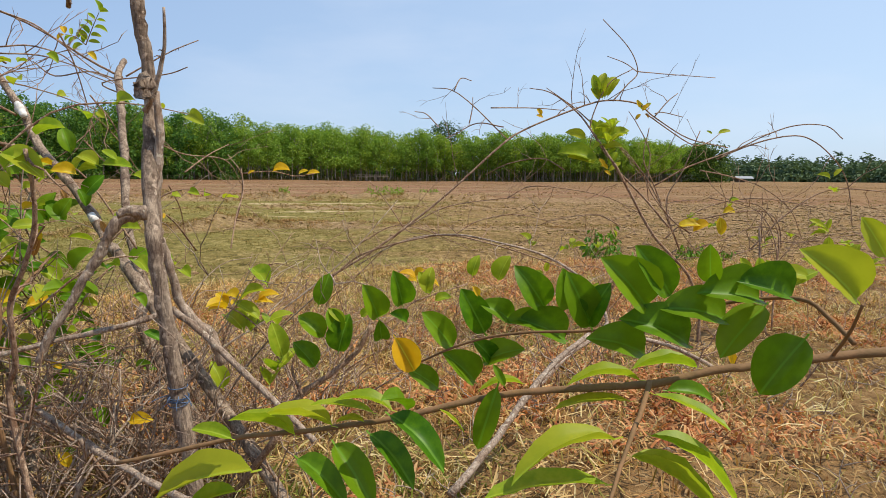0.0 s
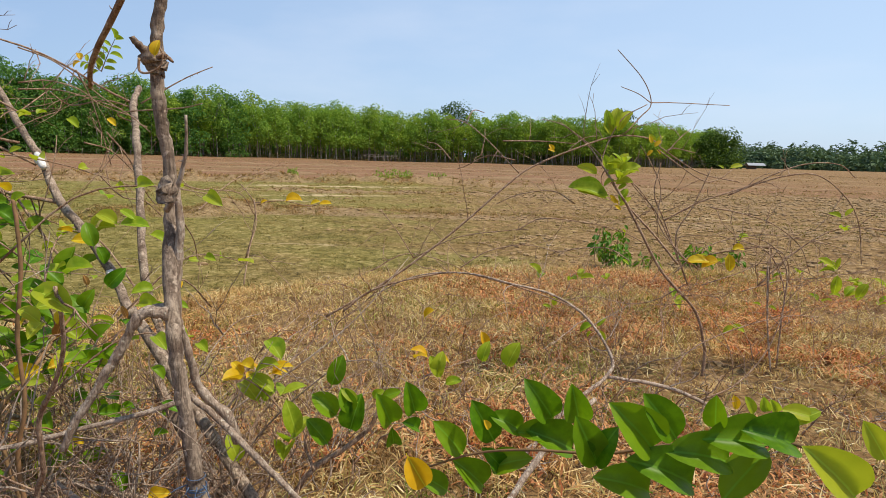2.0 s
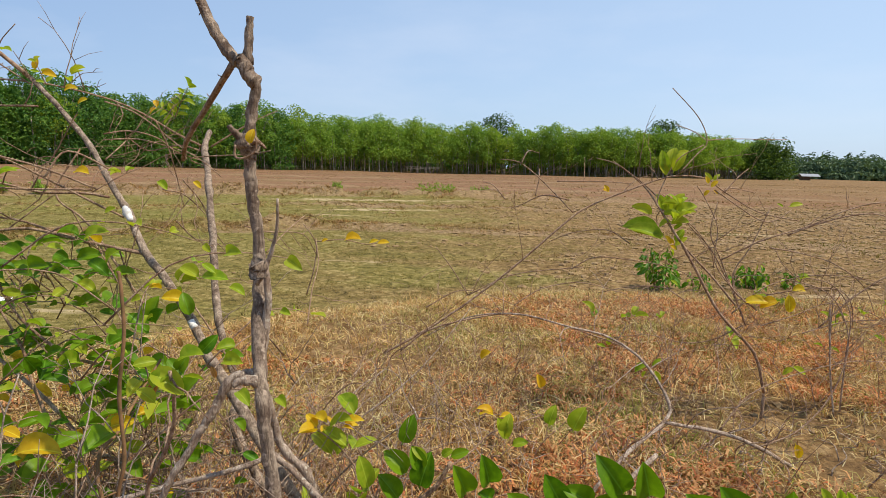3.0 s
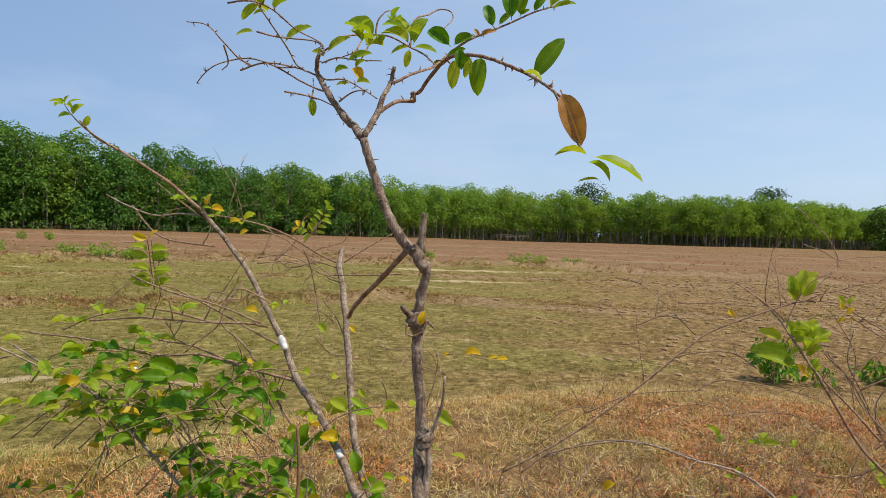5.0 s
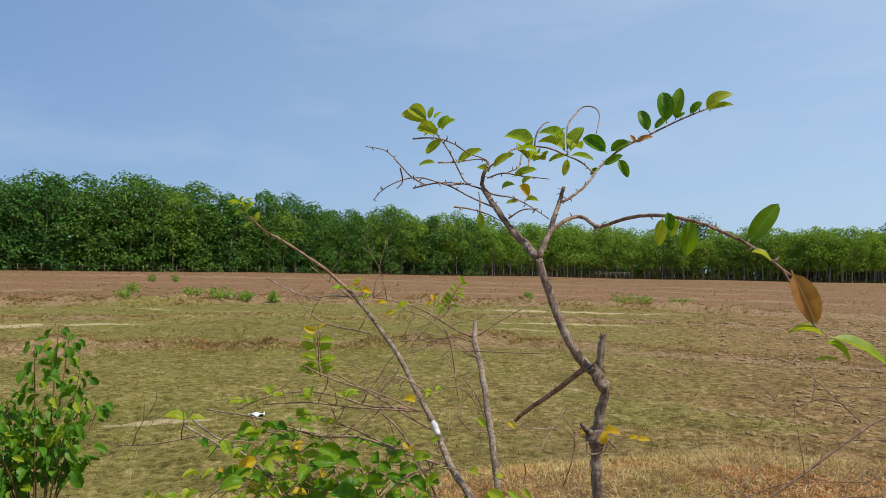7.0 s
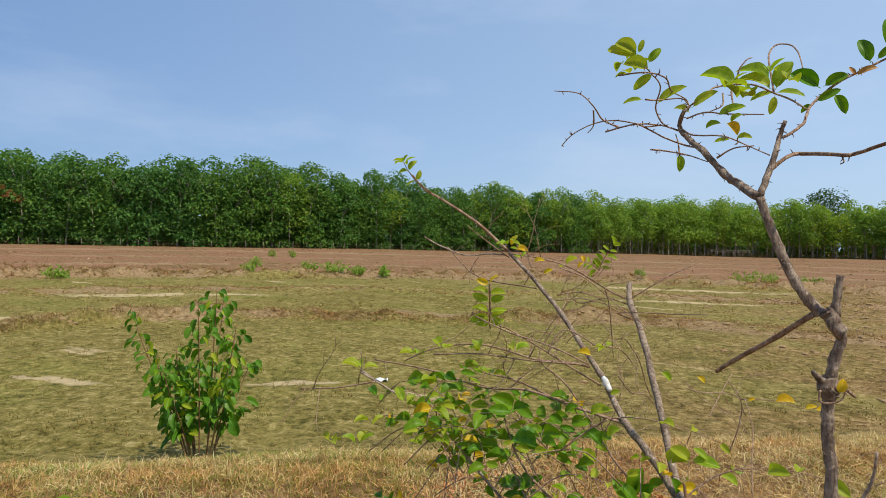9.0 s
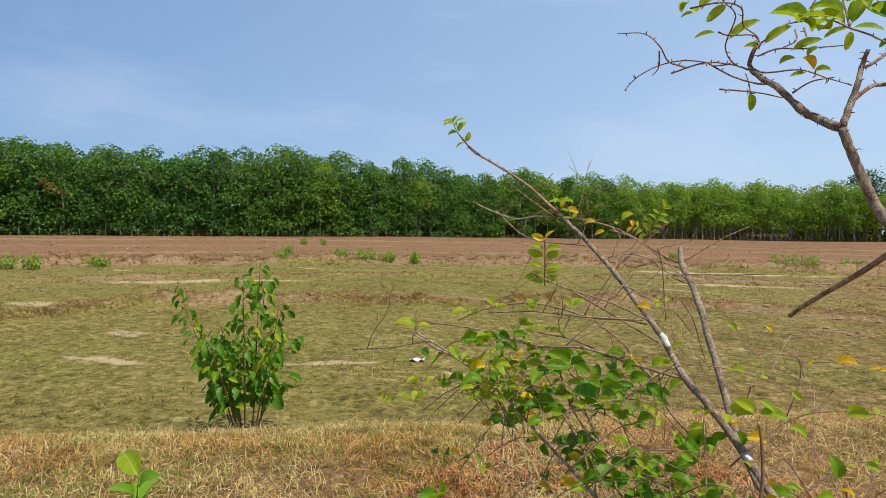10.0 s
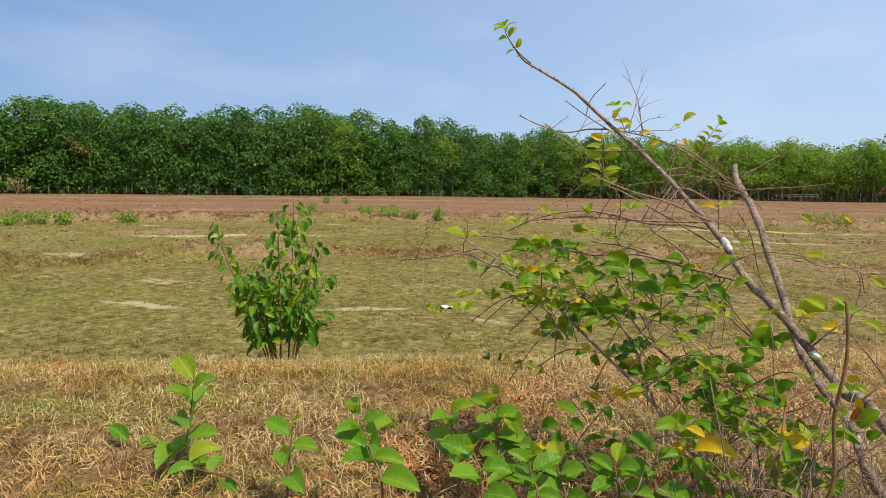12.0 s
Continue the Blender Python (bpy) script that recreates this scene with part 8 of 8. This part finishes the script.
def on_bank(x, y, rng):
    s = past_edge(x, y)
    if s > rng.uniform(0.5, 1.0) * (1.0 if x < 0 else 0.5):
        return False
    v = noise.noise((x * 0.8, y * 0.8, 2.0)) + 0.6 * noise.noise((x * 2.7, y * 2.7, 6.0))
    return v + rng.uniform(-0.4, 0.8) > (-0.3 if x < 0.4 else 0.05) + 0.12 * smooth01(-x, 1.6, 3.0)


def greener(x, y, rng):
    if past_edge(x, y) > 1.2:
        return False
    return noise.noise((x * 1.3, y * 1.3, 9.0)) + 0.4 * smooth01(-x, 1.4, 2.6) + 0.06 > rng.uniform(0.08, 0.55)


def on_field(x, y, rng):
    return past_edge(x, y) > 0.6 and noise.noise((x * 0.7, y * 0.7, 5.0)) > rng.uniform(-0.5, 0.5)


def mid_field(x, y, rng):
    return math.hypot(x, y) > rng.uniform(13, 16) and on_field(x, y, rng)


def along_bund(c, wide):
    """Places on and beside an old bund."""
    def spot(rng):
        a = radians(rng.uniform(-82, 40))
        r = c + rng.gauss(0, wide)
        x, y = r * math.sin(a), r * math.cos(a)
        r -= 2.0 * noise.noise((x * 0.12, y * 0.12, 1.0))
        return r * math.sin(a), r * math.cos(a)
    return spot


def patchy(x, y, rng):
    if x > rng.uniform(-6, 6):
        return False
    return past_edge(x, y) > 0.6 and noise.noise((x * 0.5, y * 0.5, 31.0)) + 0.5 * noise.noise((x * 1.9, y * 1.9, 32.0)) > rng.uniform(-0.5, 0.3)


blades("dry_grass", "matted dry straw-coloured grass on the bank", M_STRAW, (-7.5, 4.2, -0.8, 6.2), 70000, 0.05, 0.0034, (0.0, 0.8), 61, on_bank, 0.02)
blades("dry_grass", "tufted dry straw-coloured grass on the bank", M_STRAW, (-7.5, 4.2, -0.8, 6.2), 110000, 0.07, 0.0036, (0.2, 1.35), 60, on_bank, 0.01, tuft=9, round_=0.022)
blades("dry_grass", "upright dry straw-coloured grass stalks on the bank", M_STRAW, (-7.0, 2.4, 0.2, 5.7), 4500, 0.13, 0.0026, (0.7, 1.5), 62, on_bank)
blades("green_grass", "tufts of green grass among the straw", M_GRASS, (-7.5, 4.2, -0.8, 6.0), 70000, 0.055, 0.004, (0.3, 1.2), 63, greener)


def litter_spots(x, y, rng):
    return past_edge(x, y) < rng.uniform(-1.6, -0.1) and noise.noise((x * 1.1, y * 1.1, 12.0)) + 0.5 * noise.noise((x * 4, y * 4, 2.0)) > rng.uniform(-0.15, 0.5)


blades("dry_grass", "long fallen straw stems lying over the bank", M_STRAW, (-2.0, 3.0, 0.6, 4.2), 11000, 0.1, 0.003, (0.0, 0.45), 70, on_bank, 0.06)
blades("leaf_litter", "reddish brown dry leaf litter over the straw", M_LITTER, (-2.2, 3.4, 0.4, 4.8), 48000, 0.036, 0.0065, (0.0, 0.9), 69, litter_spots, 0.045)
blades("field_turf", "short grazed turf of the near field", M_TURF, (-16, 12, -1.0, 17), 105000, 0.042, 0.0065, (0.3, 1.4), 64, on_field, tuft=8, round_=0.035)
blades("field_turf", "coarser dry tufts of the middle field", M_TURF, (-40, 26, 0.0, 38), 56000, 0.085, 0.016, (0.3, 1.3), 65, mid_field, tuft=8, round_=0.09)
for c, wide, count, ln, wd in ((15.7, 0.32, 20000, 0.11, 0.009), (24.5, 0.6, 8000, 0.13, 0.014), (33.6, 0.8, 18000, 0.22, 0.02)):
    blades("dry_grass", "dry grass tufts along an old bund", M_BUND, (0, 0, 0, 0), count, ln, wd, (0.1, 1.3), int(c), patchy, 0.03, along_bund(c, wide), 10, 0.05)


def far_field(x, y, rng):
    return past_edge(x, y) > 5 and math.hypot(x, y) > 34 and noise.noise((x * 0.16, y * 0.3, 8.0)) > rng.uniform(-0.25, 0.6)


blades("dry_grass", "scattered dry tufts on the far reddish field", M_TUFT, (-105, 70, 4, 150), 26000, 0.17, 0.05, (0.3, 1.2), 67, far_field, tuft=7, round_=0.4)
blades("field_turf", "scattered grazed tufts on the far field", M_TUFT, (-105, 90, 4, 180), 9000, 0.2, 0.09, (0.1, 0.8), 68, far_field, tuft=5, round_=0.5)


def clods():
    """Lumps of dry soil on the field and the verge."""
    rng = random.Random(71)
    verts, faces = [], []
    base = bmesh.new()
    bmesh.ops.create_icosphere(base, subdivisions=1, radius=1.0)
    bv = [v.co.copy() for v in base.verts]
    bf = [tuple(v.index for v in f.verts) for f in base.faces]
    base.free()
    n = 0
    while n < 11000:
        x, y = rng.uniform(-20, 22), (rng.uniform(0.8, 30) if rng.random() < 0.93 else rng.uniform(0.8, 3))
        s = past_edge(x, y)
        v = noise.noise((x * 0.35, y * 0.7, 3.0)) + 0.09 * x - 0.1
        rr = math.hypot(x, y) + 2.0 * noise.noise((x * 0.12, y * 0.12, 1.0))
        if abs(rr - 15.7) < 0.5 or abs(rr - 24.5) < 0.5:
            v += 0.6 - 0.05 * x
        if (s < 0 and not (x > 0.3)) or v < rng.uniform(-0.2, 0.6):
            continue
        n += 1
        r = rng.uniform(0.012, 0.055) * (1 + 0.03 * math.hypot(x, y) if s > 0 else 0.45)
        z = ground_z(x, y)
        i = len(verts)
        sq = rng.uniform(0.4, 0.75)
        verts += [(x + r * q.x * rng.uniform(.7, 1.4), y + r * q.y * rng.uniform(.7, 1.3), z + r * sq * q.z * rng.uniform(.7, 1.2)) for q in bv]
        faces += [tuple(i + k for k in f) for f in bf]
    ob = new("soil_clods", mesh_of("soil_clods", verts, faces, M_CLOD))
    tagged(ob, "dry crumbled soil clods on the field", "soil", kind="stuff")


clods()


# ---- fence, shed and litter ----
def fence():
    rng = random.Random(81)
    bm = bmesh.new()
    tube(bm, [(0, 0, -0.3, 0.045), (0.01, 0, 0.6, 0.04), (0, 0.01, 1.2, 0.034)], 6, 0.08, rng)
    post = finish("post", bm, M_POST)
    line = [(x * 0.972 + 2, y * 0.972 - 2) for x, y in EDGE[1:-1]]
    ob = thing("field_fence", (line[0][0], line[0][1], 0), "weathered post and wire fence along the trees", "fence")
    prev, wires = None, bmesh.new()
    for q, d in along(line, 2.7):
        x, y = q.x + rng.uniform(-.2, .2), q.y + rng.uniform(-.2, .2)
        p = part("post", post, None, ob)
        z = ground_z(x, y)
        p.matrix_basis = Matrix.LocRotScale(Vector((x, y, z)) - ob.location, Euler((rng.uniform(-.06, .06), rng.uniform(-.06, .06), rng.uniform(0, 6))), (1, 1, rng.uniform(0.85, 1.15)))
        if prev:
            for h in (0.5, 0.95):
                a, b = Vector((*prev[:2], prev[2] + h)) - ob.location, Vector((x, y, z + h)) - ob.location
                tube(wires, [(*a, 0.006), (*b, 0.006)], 3)
        prev = (x, y, z)
    part("wire", wires, M_POST, ob)


fence()


def cattle_pen():
    """An open pen of posts with two long rails along their heads."""
    a, b = Vector((-29.0, 180.5)), Vector((-20.5, 188.0))
    g = ground_z(a.x, a.y)
    ob = thing("cattle_pen", (a.x, a.y, g), "weathered wooden cattle pen of posts and rails", "pen")
    rng = random.Random(83)
    d = (b - a)
    side = Vector((-d.y, d.x)).normalized() * 2.4
    for row in (0, 1):
        for i in range(8):
            q = d * (i / 7) + side * row
            bm = bmesh.new()
            h = rng.uniform(1.7, 2.1)
            tube(bm, [(q.x, q.y, -0.5, 0.11), (q.x + rng.uniform(-.1, .1), q.y, h * 0.5, 0.1), (q.x + rng.uniform(-.15, .15), q.y, h, 0.09)], 6, 0.1, rng)
            part("post", bm, M_POLE, ob)
        for h in (1.35, 1.85):
            bm = bmesh.new()
            p, q = side * row - d * 0.08, side * row + d * 1.06
            tube(bm, [(p.x, p.y, h + 0.05, 0.07), ((p.x + q.x) / 2, (p.y + q.y) / 2, h - 0.08, 0.08), (q.x, q.y, h + 0.04, 0.06)], 6, 0.08, rng)
            part("rail", bm, M_POLE, ob)


cattle_pen()


def shed():
    ob = thing("field_shed", (131, 277, -0.8), "small open shed with a pale tin roof", "shed")
    bm = bmesh.new()
    for sx in (-4, 0, 4):
        for sy in (-2.5, 2.5):
            tube(bm, [(sx, sy, -0.3, 0.12), (sx, sy, 2.6, 0.11)], 6)
    part("post", bm, M_POST, ob)
    for n, pts in (("roof", ((-5.5, -3.6, 2.5), (5.5, -3.6, 2.5), (5.5, 0, 4.0), (-5.5, 0, 4.0))), ("roof", ((-5.5, 0, 4.0), (5.5, 0, 4.0), (5.5, 3.6, 2.5), (-5.5, 3.6, 2.5)))):
        bm = bmesh.new()
        f = bm.faces.new([bm.verts.new(p) for p in pts])
        g = bmesh.ops.extrude_face_region(bm, geom=[f])["geom"]
        for v in g:
            if isinstance(v, bmesh.types.BMVert):
                v.co.z -= 0.1
        bmesh.ops.recalc_face_normals(bm, faces=bm.faces)
        part(n, bm, M_TIN, ob, smooth=False)
    bm = bmesh.new()
    bmesh.ops.create_cube(bm, size=1.0, matrix=Matrix.Translation((-1.5, 1.2, 1.2)) @ Matrix.Diagonal((5.4, 2.4, 2.4, 1)))
    bmesh.ops.bevel(bm, geom=bm.edges[:], offset=0.04, segments=1, affect="EDGES")
    part("wall", bm, M_PLANK, ob, smooth=False)
    ob.scale = (0.7, 0.7, 0.75)


shed()


def paper(at, size, turn):
    bm = bmesh.new()
    n = 5
    rng = random.Random(int(at[0] * 100))
    grid = [[bm.verts.new((size * (i / n - 0.5) * 1.6, size * (j / n - 0.5), 0.015 + 0.02 * math.sin(i * 1.7 + j) + rng.uniform(0, 0.012))) for i in range(n + 1)] for j in range(n + 1)]
    for j in range(n):
        for i in range(n):
            bm.faces.new((grid[j][i], grid[j][i + 1], grid[j + 1][i + 1], grid[j + 1][i]))
    g = bmesh.ops.extrude_face_region(bm, geom=bm.faces[:])["geom"]
    for v in g:
        if isinstance(v, bmesh.types.BMVert):
            v.co.z += 0.003
    ob = new("paper_scrap", finish("paper_scrap", bm, M_PAPER))
    ob.matrix_basis = pose(at[0], at[1], ground_z(at[0], at[1]), 0, 0, turn)
    tagged(ob, "crumpled white paper scrap on the turf", "litter")


paper((-5.66, 6.1), 0.12, 30)
